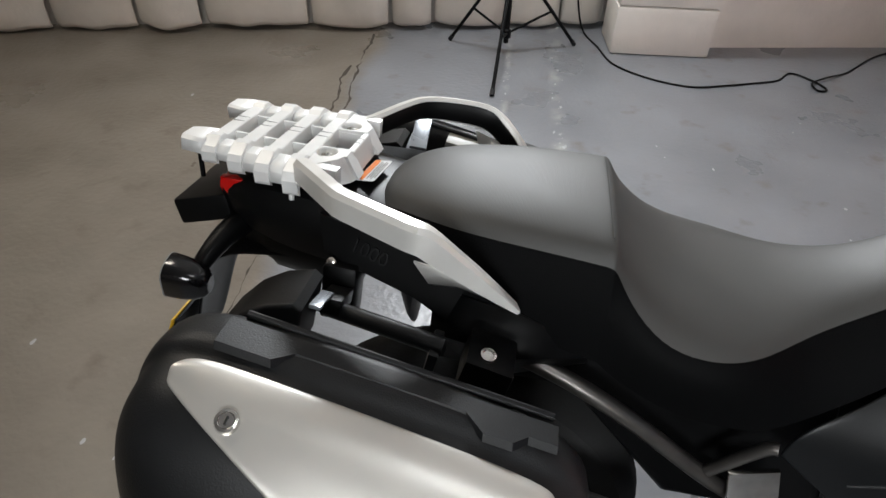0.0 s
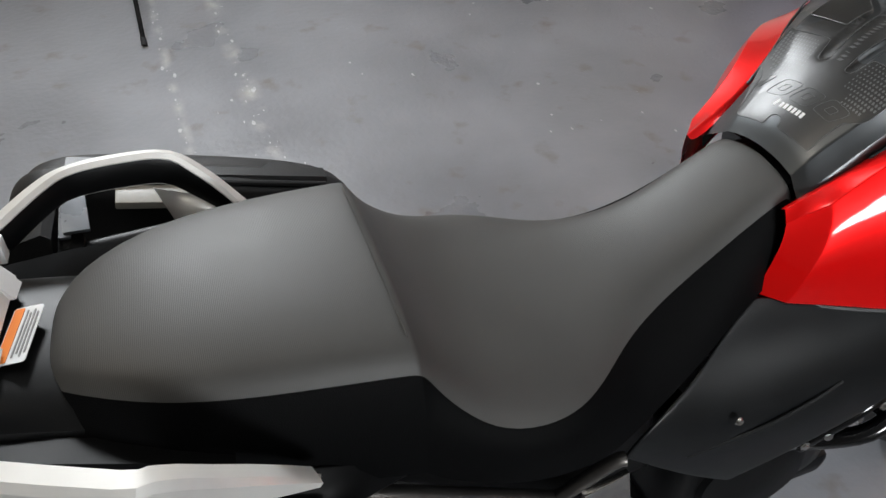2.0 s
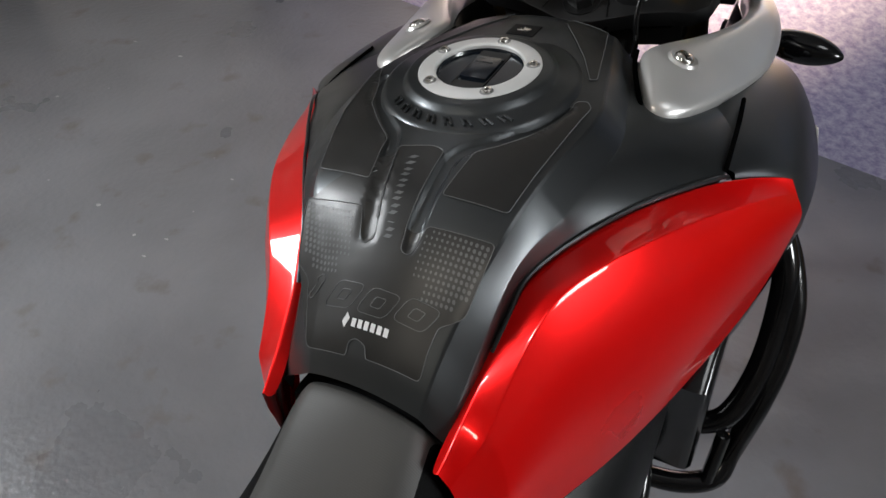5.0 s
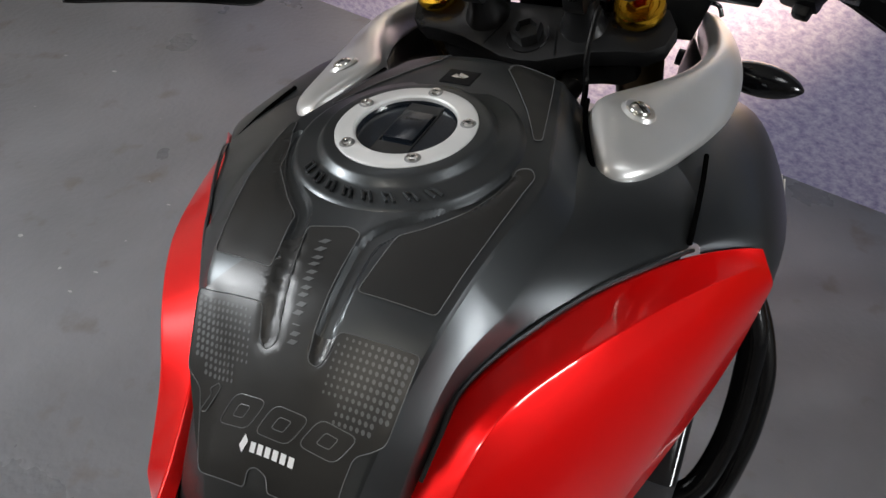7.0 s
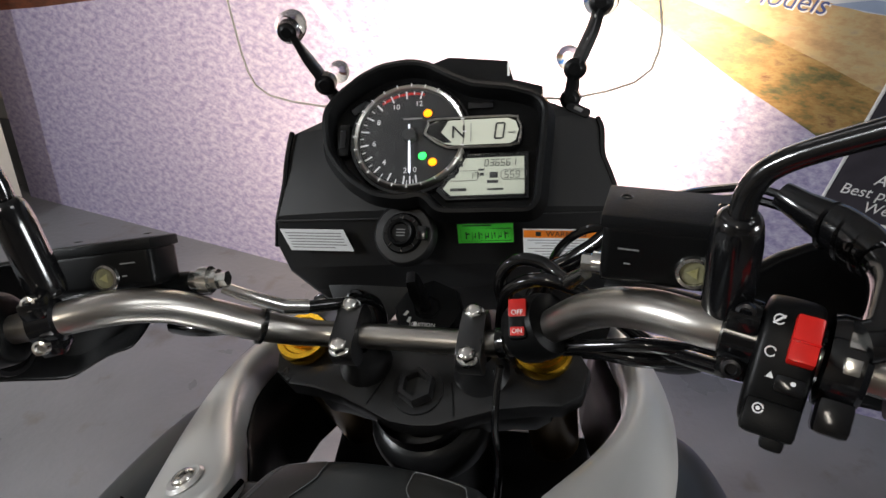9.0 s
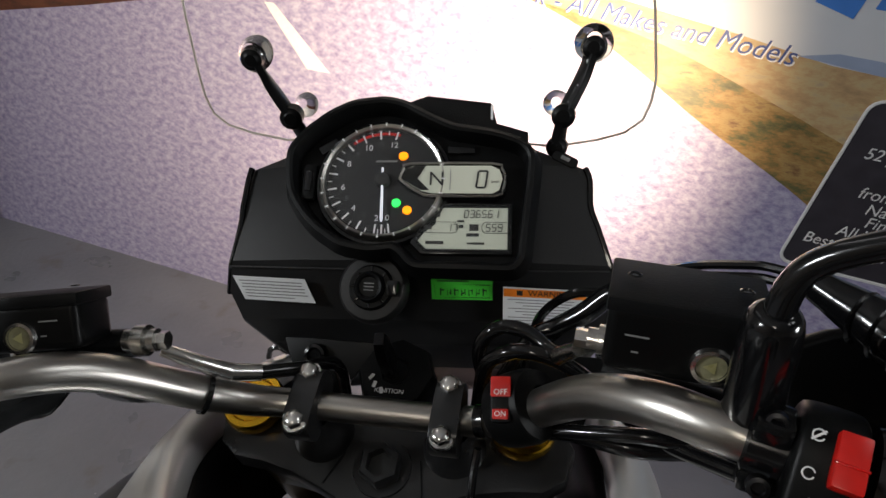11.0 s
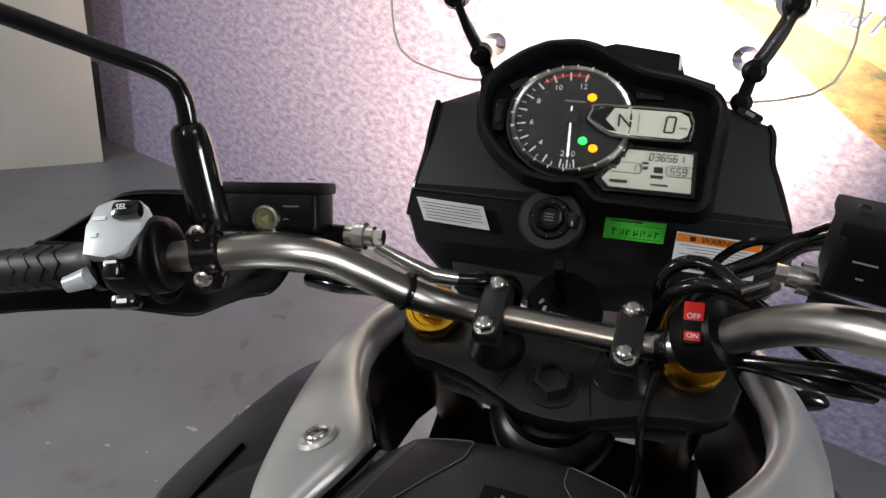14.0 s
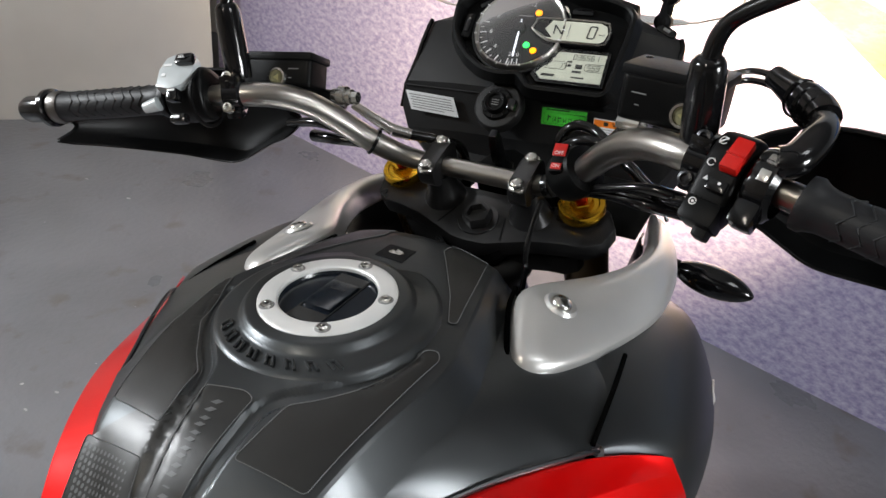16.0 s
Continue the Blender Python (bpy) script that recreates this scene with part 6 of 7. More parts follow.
def rev_counter():
    T = dash_frame(.032, 0, .006)
    dial = part("rev_counter", lathe([(0, 0), (.0535, 0)], T, 64), DIAL, CLUSTER, "black rev counter with white figures and a red zone")
    part("dial_rim", lathe([(.0535, -.001), (.054, .0045), (.0565, .006), (.0585, .003), (.059, -.004)], T, 64), STEEL, dial)
    # 0 at the foot of the dial, twelve at the top, clockwise
    ang = lambda v: radians(-80 - 7.5 * v if v < 2 else -95 - 18.7 * (v - 2))
    for k in range(25):
        v = k / 2
        a = ang(v)
        major = k % 2 == 0
        r0, r1 = (.0435, .0522) if major else (.048, .0522)
        bm = block((r1 - r0, .0016 if major else .0009, .0004), T @ Matrix.Rotation(a, 4, "Z") @ Matrix.Translation(((r0 + r1) / 2, 0, .0006)), 0)
        part("tick", bm, WHITEPRINT, dial)
    for v in (0, 2, 4, 6, 8, 10, 11, 12, 3, 5, 7, 9):
        a = ang(v)
        big = v in (0, 2, 4, 6, 8, 10, 12)
        words("figure", str(v), .0082 if big else .0068, T @ Matrix.Translation((.0376 * math.cos(a), .0376 * math.sin(a), .0006)), WHITEPRINT if big else PADLINE, dial, .0001)
    bm = bmesh.new()
    rows = [[T @ Vector((r * math.cos(ang(v)), r * math.sin(ang(v)), .0004)) for r in (.0478, .0505)] for v in np.linspace(9.3, 12.2, 18)]
    part("red_zone", loft(rows, bm=bm), REDSWITCH, dial)
    # wide marks round the rim
    for k in range(24):
        a = 2 * math.pi * k / 24
        part("rim_mark", block((.0035, .0012, .0008), T @ Matrix.Rotation(a, 4, "Z") @ Matrix.Translation((.0564, 0, .0058)), 0), WHITEPRINT, dial)
    N = T @ Matrix.Rotation(ang(0.95), 4, "Z")
    part("needle", prism([(-.0118, -.0008), (.041, -.0012), (.0425, 0), (.041, .0012), (-.0118, .0008)], .0012, N @ Matrix.Translation((0, 0, .005)), 0), NEEDLE, dial, "lit white needle")
    part("hub", lathe([(0, .006), (.006, .006), (.0075, .004), (.0075, 0)], T, 24), INK, dial)
    part("print_bar", block((.02, .0018, .0003), T @ Matrix.Translation((.002, .02, .0006)), 0), GREYINK, dial)
    for x, y, m, r in ((.0174, .0255, AMBER, .0045), (.0138, -.0222, GREENLAMP, .0042), (.0242, -.0293, AMBER, .0043)):
        part("warning_lamp", lathe([(0, .002), (r * .8, .0016), (r, 0)], T @ Matrix.Translation((x, y, .0006)), 20), m, dial, "lit warning lamp")
    part("lens", lathe([(0, .009), (.03, .0085), (.0535, .0065)], T, 48), LENS, dial, "clear dial lens").visible_shadow = False
    return dial


rev_counter()


def segments(s, size, m, material, parent, name="digit"):
    """Seven-segment digits."""
    seg = {"0": "abcdef", "1": "bc", "2": "abged", "3": "abgcd", "4": "fgbc", "5": "afgcd", "6": "afgedc", "7": "abc", "9": "abcdfg"}
    w, h, t = size * .5, size, size * .11
    box = {"a": (0, h / 2, w, t), "g": (0, 0, w, t), "d": (0, -h / 2, w, t), "f": (-w / 2, h / 4, t, h / 2), "b": (w / 2, h / 4, t, h / 2), "e": (-w / 2, -h / 4, t, h / 2), "c": (w / 2, -h / 4, t, h / 2)}
    for i, ch in enumerate(s):
        bm = bmesh.new()
        for q in seg.get(ch, ""):
            x, y, a, b = box[q]
            block((a * .92, b * .92, .0003), m @ Matrix(((1, .12, 0, 0), (0, 1, 0, 0), (0, 0, 1, 0), (0, 0, 0, 1))) @ Matrix.Translation((i * size * .78 + x, y, 0)), 0, bm)
        if len(bm.verts):
            part(name, bm, material, parent, smooth=0)


def displays():
    # upper display: a long pill that cuts into the dial
    o = [(.014, .0), (.017, .011), (.026, .0165), (.108, .0165), (.118, .012), (.122, .002), (.12, -.012), (.112, -.0185), (.048, -.0185), (.038, -.016), (.025, -.01)]
    o = [(x * .94 - .032, y) for x, y in o]
    B = dash_frame(0, 0, .0105)
    up = part("speed_display", prism(o, .012, B, .0025), GLOSS, CLUSTER, "backlit speed and gear display")
    inner = [(.02, .0), (.024, .009), (.03, .013), (.106, .013), (.114, .009), (.117, .0), (.114, -.011), (.108, -.0145), (.05, -.0145), (.04, -.0125), (.03, -.007)]
    part("lcd_panel", prism([(x * .94 - .032, y) for x, y in inner], .001, dash_frame(0, 0, .0115), 0), LCD, up)
    part("lcd_mask", prism([(.018 - .032, 0), (.023 - .032, .009), (.03 - .032, .0128), (.04 - .032, .0128), (.033 - .032, 0), (.044 - .032, -.0115), (.036 - .032, -.0115)], .0004, dash_frame(0, 0, .0119), 0), GLOSS, up)
    rim = [(x * .94 - .032, y) for x, y in [(.0175, .0), (.021, .0105), (.028, .0152), (.107, .0152), (.116, .0105), (.1195, .001), (.117, -.012), (.11, -.0168), (.05, -.0168), (.039, -.0145), (.028, -.0085)]]
    part("display_rim", tube([B @ Vector((x, y, .001)) for x, y in rim + rim[:1]], .0012, 6, 2), STEEL, up)
    f = dash_frame(0, 0, .0121)
    segments("0", .0165, f @ Matrix.Translation((.0595, -.001, 0)), INK, up)
    words("figure", "N", .0195, f @ Matrix.Translation((.0185, -.001, 0)), INK, up, .0001)
    words("lettering", "km/h", .0035, f @ Matrix.Translation((.0715, -.0035, 0)), INK, up, .0001)
    part("print_bar", block((.0006, .02, .0003), f @ Matrix.Translation((.031, -.0015, 0)), 0), GREYINK, up)
    # lower display
    o = [(.045, -.024), (.116, -.024), (.116, -.066), (.042, -.066), (.034, -.058), (.04, -.045), (.052, -.036)]
    B = dash_frame(0, 0, -.001)
    lo = part("trip_display", prism([(x - .032, y) for x, y in [(.04, -.021), (.119, -.021), (.119, -.07), (.038, -.07), (.028, -.06)]], .008, dash_frame(0, 0, .0046), .002), GLOSS, CLUSTER, "backlit trip display")
    part("lcd_panel", prism([(x - .032, y) for x, y in [(.052, -.0265), (.1145, -.0265), (.1145, -.0655), (.043, -.0655), (.0355, -.058), (.041, -.05), (.0505, -.042)]], .001, dash_frame(0, 0, .0056), 0), LCD, lo)
    f = dash_frame(0, 0, .0062)
    segments("036561", .0068, f @ Matrix.Translation((.046, -.0325, 0)), INK, lo)
    segments("17", .0062, f @ Matrix.Translation((.031, -.0455, 0)), INK, lo)
    segments("559", .0068, f @ Matrix.Translation((.0655, -.0455, 0)), INK, lo)
    for x, y, a, b in ((.053, -.0455, .008, .006), (.052, -.0525, .011, .003), (.02, -.0325, .005, .006), (.012, -.0455, .007, .004), (.05, -.0605, .006, .0016), (.041, -.0395, .006, .002), (.0575, -.0605, .01, .002), (.0185, -.06, .016, .003), (.0415, -.0445, .004, .003)):
        part("print_bar", block((a, b, .0003), f @ Matrix.Translation((x, y, 0)), 0), INK, lo)
    for x, w in ((.0235, .03), (.0725, .025)):
        ring = rounded(w, .0105, .004, 3, x + (.012 if w > .028 else 0) * 0, -.0455)
        part("lcd_box", tube([f @ Vector((a, b, 0)) for a, b in ring + ring[:1]], .0003, 4, 1), INK, lo)
    g = part("display_cover", prism([(x - .032, y) for x, y in [(.043, -.0235), (.117, -.0235), (.117, -.068), (.041, -.068), (.033, -.059)]], .0015, dash_frame(0, 0, .0085), 0), LENS, lo, "clear display cover")
    g.visible_shadow = False


displays()


def fascia_fittings():
    # power socket
    S = axes((1.728, .034, 1.197), (0, -1, 0), (-.8, 0, .55))
    so = part("power_socket", lathe([(.0, .010), (.009, .010), (.010, .013), (.0125, .014), (.0135, .012), (.0145, .006), (.019, .006), (.0205, .004), (.021, -.03)], S, 36), BLACK, bike, "black power socket with a hinged cap")
    part("boss", lathe([(.021, .002), (.029, .0015), (.0315, -.001), (.033, -.01)], S, 40), FASCIA_BLACK, so)
    for k in range(8):
        part("cap_rib", block((.0016, .005, .002), S @ Matrix.Rotation(radians(45 * k), 4, "Z") @ pose(0, .0165, .0062), .0004), GLOSS, so)
    part("hinge", block((.01, .014, .012), S @ Matrix.Translation((.022, .0, .006)), .002), GLOSS, so)
    for y in (-.003, 0.0, .003):
        part("print_bar", block((.009, .0009, .0004), S @ Matrix.Translation((0, y, .0102)), 0), GREYINK, so)

    def sticker(name, corners, material, label, th=.0008):
        """A thin label between four corners: top left, top right, low right, low left."""
        c = [Vector(p) for p in corners]
        x = (c[1] - c[0]).normalized()
        nrm = x.cross(c[0] - c[3]).normalized()
        bm = bmesh.new()
        a = [bm.verts.new(p + nrm * .0) for p in c]
        b = [bm.verts.new(p + nrm * th) for p in c]
        bm.faces.new(b)
        for k in range(4):
            bm.faces.new((a[k], a[(k + 1) % 4], b[(k + 1) % 4], b[k]))
        ob = part(name, bm, material, bike, label, smooth=0)

        def put(u, v, w, h, mat_, nm="print_bar"):
            q = []
            b3 = bmesh.new()
            for du, dv in ((-w / 2, -h / 2), (w / 2, -h / 2), (w / 2, h / 2), (-w / 2, h / 2)):
                uu, vv = u + du, v + dv
                p = c[0].lerp(c[1], uu) * (1 - vv) + c[3].lerp(c[2], uu) * vv
                q.append(b3.verts.new(p + nrm * (th + .0004)))
            b3.faces.new(q)
            return part(nm, b3, mat_, ob, smooth=0)

        def fr(u, v):
            p = c[0].lerp(c[1], u) * (1 - v) + c[3].lerp(c[2], u) * v
            return axes(p + nrm * (th + .0006), x, nrm)

        return ob, put, fr

    lift = Vector((-.004, 0, .001))
    ob, put, fr = sticker("notice_sticker", [Vector(p) + lift for p in ((1.7405, .176, 1.1945), (1.7475, .106, 1.1915), (1.748, .098, 1.166), (1.7415, .168, 1.169))], STICKER, "white notice sticker with small print")
    for k in range(6):
        put(.5 - (.1 if k == 5 else 0), .16 + .135 * k, .88 - (.2 if k == 5 else .04 * (k % 2)), .045, GREYINK)
    ob, put, fr = sticker("tag_sticker", [Vector(p) + lift for p in ((1.760, -.014, 1.1955), (1.766, -.0725, 1.1955), (1.766, -.0725, 1.172), (1.760, -.014, 1.172))], INK, "green security tag sticker")
    put(.5, .5, .97, .92, GREEN)
    for u, v, w, h in ((.5, .28, .9, .035), (.5, .86, .9, .035), (.065, .57, .02, .6), (.935, .57, .02, .6)):
        put(u, v, w, h, INK, "frame_print")
    for k in range(7):
        u = .16 + .113 * k
        put(u, .6, .022, .34, INK)
        put(u + .035, .66 if k % 2 else .52, .05, .07, INK)
        put(u + .05, .6, .016, .26, INK)
    put(.36, .12, .5, .07, INK)
    ob, put, fr = sticker("warning_sticker", [Vector(p) + lift * 2.6 for p in ((1.767, -.082, 1.189), (1.7745, -.158, 1.186), (1.7745, -.157, 1.146), (1.767, -.082, 1.148))], STICKER, "white warning sticker with an orange band")
    put(.5, .13, .98, .2, ORANGE, "orange_band")
    words("lettering", "WARNING", .0082, fr(.56, .13), INK, ob, .0001)
    put(.2, .13, .07, .12, INK)
    for k in range(9):
        put(.46 + .03 * (k % 3), .3 + .077 * k, .8 - .12 * (k % 3), .022, GREYINK)
    # bracket below the fascia
    br = part("fascia_bracket", prism([(-.03, 0), (.075, 0), (.03, -.06), (-.005, -.06)], .004, axes((1.76, .115, 1.115), (0, -1, 0), (-.8, 0, .5)), .001), BLACK, bike)
    part("bolt", lathe([(0, .002), (.006, .002), (.008, .005), (.011, .004), (.012, 0)], axes((1.748, .108, 1.103), (0, -1, 0), (-.8, 0, .5)), 20), GLOSS, br)
    br = part("fascia_bracket", prism([(-.06, 0), (.05, 0), (.03, -.07), (-.0, -.07)], .004, axes((1.76, -.13, 1.12), (0, -1, 0), (-.8, 0, .5)), .001), BLACK, bike)


fascia_fittings()


def windscreen():
    rows = []
    for z, w in ((1.283, .148), (1.2905, .19), (1.299, .218), (1.312, .234), (1.33, .2405), (1.352, .243), (1.417, .234), (1.5, .218), (1.58, .195), (1.64, .16), (1.665, .12)):
        edge = 1.9 - .3 * max(0, z - 1.35)
        rows.append([(edge + .9 * w * w * (1 - t * t), .03 + w * t, z) for t in np.linspace(-1, 1, 15)])
    ws = part("windscreen", loft(rows), SCREEN, bike, "clear acrylic windscreen", smooth=80)
    ws.visible_shadow = False
    o = [rows[k][0] for k in range(len(rows) - 1, -1, -1)] + list(rows[0][1:-1]) + [rows[k][-1] for k in range(len(rows))]
    part("screen_edge", tube(o, .0014, 6, 1), SCREENEDGE, ws, "polished sheet edge")
    for s in (-1, 1):
        base, top = Vector((1.868, s * .122, 1.292)), Vector((1.88, s * .152 - .0, 1.385))
        if s > 0:
            base, top = Vector((1.862, .138, 1.292)), Vector((1.842, .176, 1.382))
        bow = Vector((-.006, -s * .005, .0))
        pts = [base, base.lerp(top, .32) + bow, base.lerp(top, .4) + bow * .9, base.lerp(top, .72), top]
        a = part("screen_bracket", sweep([p + Vector((0, 0, 0)) for p in pts], [(-.0085, .003), (-.007, .0042), (.007, .0042), (.0085, .003), (.0085, -.003), (.007, -.0042), (-.007, -.0042), (-.0085, -.003)], 4), BLACK, bike, "black perforated screen bracket", smooth=40)
        way = (top - base).normalized()
        face = Vector((-1, 0, .25)).normalized()
        # the upper holes are white discs, painting the bright backdrop behind them
        for k in (.5, .62, .86):
            part("painted_hole", lathe([(0, 0), (.0021, 0)], axes(base.lerp(top, k) + face * .0075, (0, 1, 0), face), 12), STICKER if k > .55 else INK, a)
        for k, r in ((.0, .0105), (.34, .0115), (1.0, .0105)):
            part("knuckle", lathe([(0, .009), (r * .55, .009), (r * .7, .0075), (r, .0065), (r, -.007), (0, -.007)], axes(base.lerp(top, k) + (bow if 0 < k < 1 else bow * 0), way, face), 20), BLACK, a)
        for p in (top, base.lerp(top, .3) + Vector((.006, s * -.012, .008))):
            K = axes(p + Vector((.006, 0, .004)), (0, 1, 0), (-1, 0, .35))
            g = 1.0 if p is top else .7
            k = part("suction_pad", lathe([(r * g, h * g) for r, h in ((.0, .012), (.007, .012), (.01, .008), (.0165, .002), (.0185, -.003), (.0, -.004))], K, 28), clear("clear_rubber", (.95, .95, .95), .08), a, "clear screen fixing pad")


windscreen()


def front_end():
    """Headlamp, beak and front indicators."""
    rows = []
    for x, w, z0, z1 in ((1.84, .13, 1.0, 1.2), (1.93, .14, .96, 1.22), (2.0, .12, .95, 1.2), (2.06, .09, .96, 1.12), (2.1, .05, .98, 1.03)):
        rows.append([(x, w * math.cos(a), (z0 + z1) / 2 + (z1 - z0) / 2 * math.sin(a)) for a in (2 * math.pi * k / 12 for k in range(12))])
    part("headlamp_cowl", loft(rows, True), MATTE, bike, "dark headlamp cowl", sub=2, smooth=60)
    for s in (-1, 1):
        P = axes((1.925, s * .24, .925), (-.1, s * 1.0, -.12), (-.7, 0, .7))
        rows = []
        for t, k in ((-.055, .3), (-.045, .62), (-.02, .95), (.01, 1.0), (.035, .8), (.055, .42), (.062, .1)):
            rows.append([P @ Vector((t, .026 * k * math.cos(a), .026 * k * math.sin(a))) for a in (2 * math.pi * q / 14 for q in range(14))])
        i = part("front_indicator", loft(rows, True), GLOSS, bike, "black front indicator with a clear lens", sub=1, smooth=60)
        part("indicator_stalk", rod(P @ Vector((-.05, 0, 0)), P @ Vector((-.12, 0, 0)), .012), BLACK, i)


front_end()


# ---------------------------------------------------------------- tail, rack and panniers


def bored(outline, hole, r, depth, height, slope):
    """A lug with a sloping skirt and a round blind hole, its top at z = 0."""
    hx, hy = hole
    n = len(outline)
    turns = sorted({round(math.atan2(y - hy, x - hx), 5) for x, y in outline} | {round(-math.pi + 2 * math.pi * k / 36, 5) for k in range(36)})
    edge = []
    for a in turns:
        c, d = math.cos(a), math.sin(a)
        best = 1.0
        for k in range(n):
            (x0, y0), (x1, y1) = outline[k], outline[(k + 1) % n]
            den = c * (y1 - y0) - d * (x1 - x0)
            if abs(den) > 1e-9:
                t = ((x0 - hx) * (y1 - y0) - (y0 - hy) * (x1 - x0)) / den
                u = ((x0 - hx) * d - (y0 - hy) * c) / den
                if t > 0 and -1e-4 <= u <= 1.0001:
                    best = min(best, t)
        edge.append((hx + c * best, hy + d * best))
    ring = lambda q, z: [(hx + q * math.cos(a), hy + q * math.sin(a), z) for a in turns]
    inset = [(hx + (x - hx) * .965, hy + (y - hy) * .965, 0) for x, y in edge]
    rows = [[(x + (slope if x > .225 else 0), y, -height) for x, y in edge], [(x, y, -.0015) for x, y in edge], inset, ring(r + .0012, 0), ring(r, -.0012), ring(r * .93, -depth), ring(.002, -depth)]
    return loft([list(q) + [q[0]] for q in rows])


def luggage_rack():
    z = lambda x: .966 + .05 * (.21 - x)
    tilt = 2.9
    rib = lambda s: block((.178, .0045, .022), pose(.153, s * .034, z(.153) - .0145, 0, tilt), .0008)
    rack = part("luggage_rack", rib(-1), RACK, bike, "cast silver luggage rack with ribbed bars")
    part("rail", rib(1), RACK, rack)
    for k in range(4):
        x = .058 + .0427 * k
        w = (.09, .1, .11, .118)[k]
        drop = .026 + .003 * k
        half = [(0, 0), (w * .62, .0), (w * .7, .0045), (w * .83, .0045), (w * .92, -.0015), (w + .001, -.006), (w + .006, -drop * .5), (w + .004, -drop)]
        top = [Vector((0, y, z(x) + dz)) for y, dz in [(-a, c) for a, c in half[:0:-1]] + half]
        rows = []
        for p in top:
            t = .006 if abs(p.y) > w * .95 else .023
            inn = .985 if abs(p.y) <= w * .95 else .94
            rows.append([Vector((x - .0105, p.y, p.z - .0014)), Vector((x - .0092, p.y, p.z)), Vector((x + .0092, p.y, p.z)), Vector((x + .0105, p.y, p.z - .0014)), Vector((x + .0112, p.y * inn, p.z - t)), Vector((x - .0112, p.y * inn, p.z - t))])
        bm = loft(rows, True)
        vs = list(bm.verts)
        bm.faces.new(vs[:6][::-1])
        bm.faces.new(vs[-6:])
        part("cross_bar", bm, RACK, rack, smooth=18)
        for y in (-.004, .012):
            part("bar_groove", block((.0186, .0011, .0006), pose(x, y, z(x) + .0002, 0, tilt), 0), GREYINK, rack)
        # the sunk web between this bar and the next, its pocket and its recessed skirt
        if k < 3:
            x2, w2 = x + .02135, w + .003
            for s in (-1, 1):
                rows = [[(xx, s * y, z(xx) + dz) for y, dz in ((.035, -.019), (w2 * .58, -.019), (w2 * .6, -.011), (w2 * .63, -.006), (w2 * .68, -.0035), (w2 * .9, -.004), (w2 - .003, -.009), (w2, -.014), (w2 - .001, -drop + .002))] for xx in (x + .009, x2, x2 + .0125)]
                part("web", loft(rows), RACK, rack, solid=.004, smooth=30)
    for s in (-1, 1):
        rows = []
        for xx, y0, y1, d in ((.008, .052, .076, -.006), (.013, .047, .084, -.001), (.03, .042, .088, 0), (.05, .04, .09, 0)):
            rows.append([(xx, s * y, z(xx) + dz) for y, dz in ((y0 + .004, d - .02), (y0, d - .003), (y0 + .004, d), (y1 - .006, d), (y1, d - .004), (y1 + .002, d - .02))])
        bm = loft(rows)
        bm.faces.new([v for v in bm.verts if abs(v.co.x - .008) < 1e-5])
        part("prong", bm, RACK, rack, solid=.004, smooth=25)
        L = pose(0, 0, z(.2105))
        C = pose(.2105, s * .051, z(.2105) - .009)
        o = [(.19, .033), (.2415, .033), (.2425, .058), (.2385, .06), (.235, .07), (.207, .1), (.19, .106)]
        bm = bored([(x, s * y) for x, y in (o if s > 0 else o[::-1])], (.2105, s * .051), .0145, .009, .032, .016)
        bmesh.ops.transform(bm, matrix=L, verts=bm.verts)
        part("bolt_lug", bm, RACK, rack, smooth=25)
        bolt = part("bolt", lathe([(0, .0035), (.003, .0035), (.0035, .006), (.007, .0055), (.0085, .002), (.0105, .0012), (.0108, 0)], C, 24), CHROME, rack)
        part("socket", lathe([(0, .0046), (.003, .0046)], C, 6), INK, bolt)
        part("lug_shoulder", block((.05, .017, .026), pose(.218, s * .094, z(.218) - .0135, 0, tilt, s * 3), .0015), RACK, rack)
    ys = np.linspace(-.036, .036, 5)
    part("front_plate", loft([[(.2345, y, z(.2345) - .022) for y in ys], [(.2345, y, z(.2345) - .001) for y in ys], [(.2355, y, z(.2355)) for y in ys], [(.2425, y, z(.2425)) for y in ys], [(.244, y, z(.244) - .0015) for y in ys], [(.252, y, z(.25) - .03) for y in ys]]), RACK, rack, smooth=25)
    for y in (-.004, .012):
        part("bar_groove", block((.007, .0011, .0006), pose(.239, y, z(.239) + .0002, 0, tilt), 0), GREYINK, rack)
    turn = Matrix.Translation((.205, .007, 0)) @ Matrix.Rotation(radians(-2.6), 4, "Z") @ Matrix.Translation((-.205, 0, 0))
    rack.matrix_basis = turn


luggage_rack()


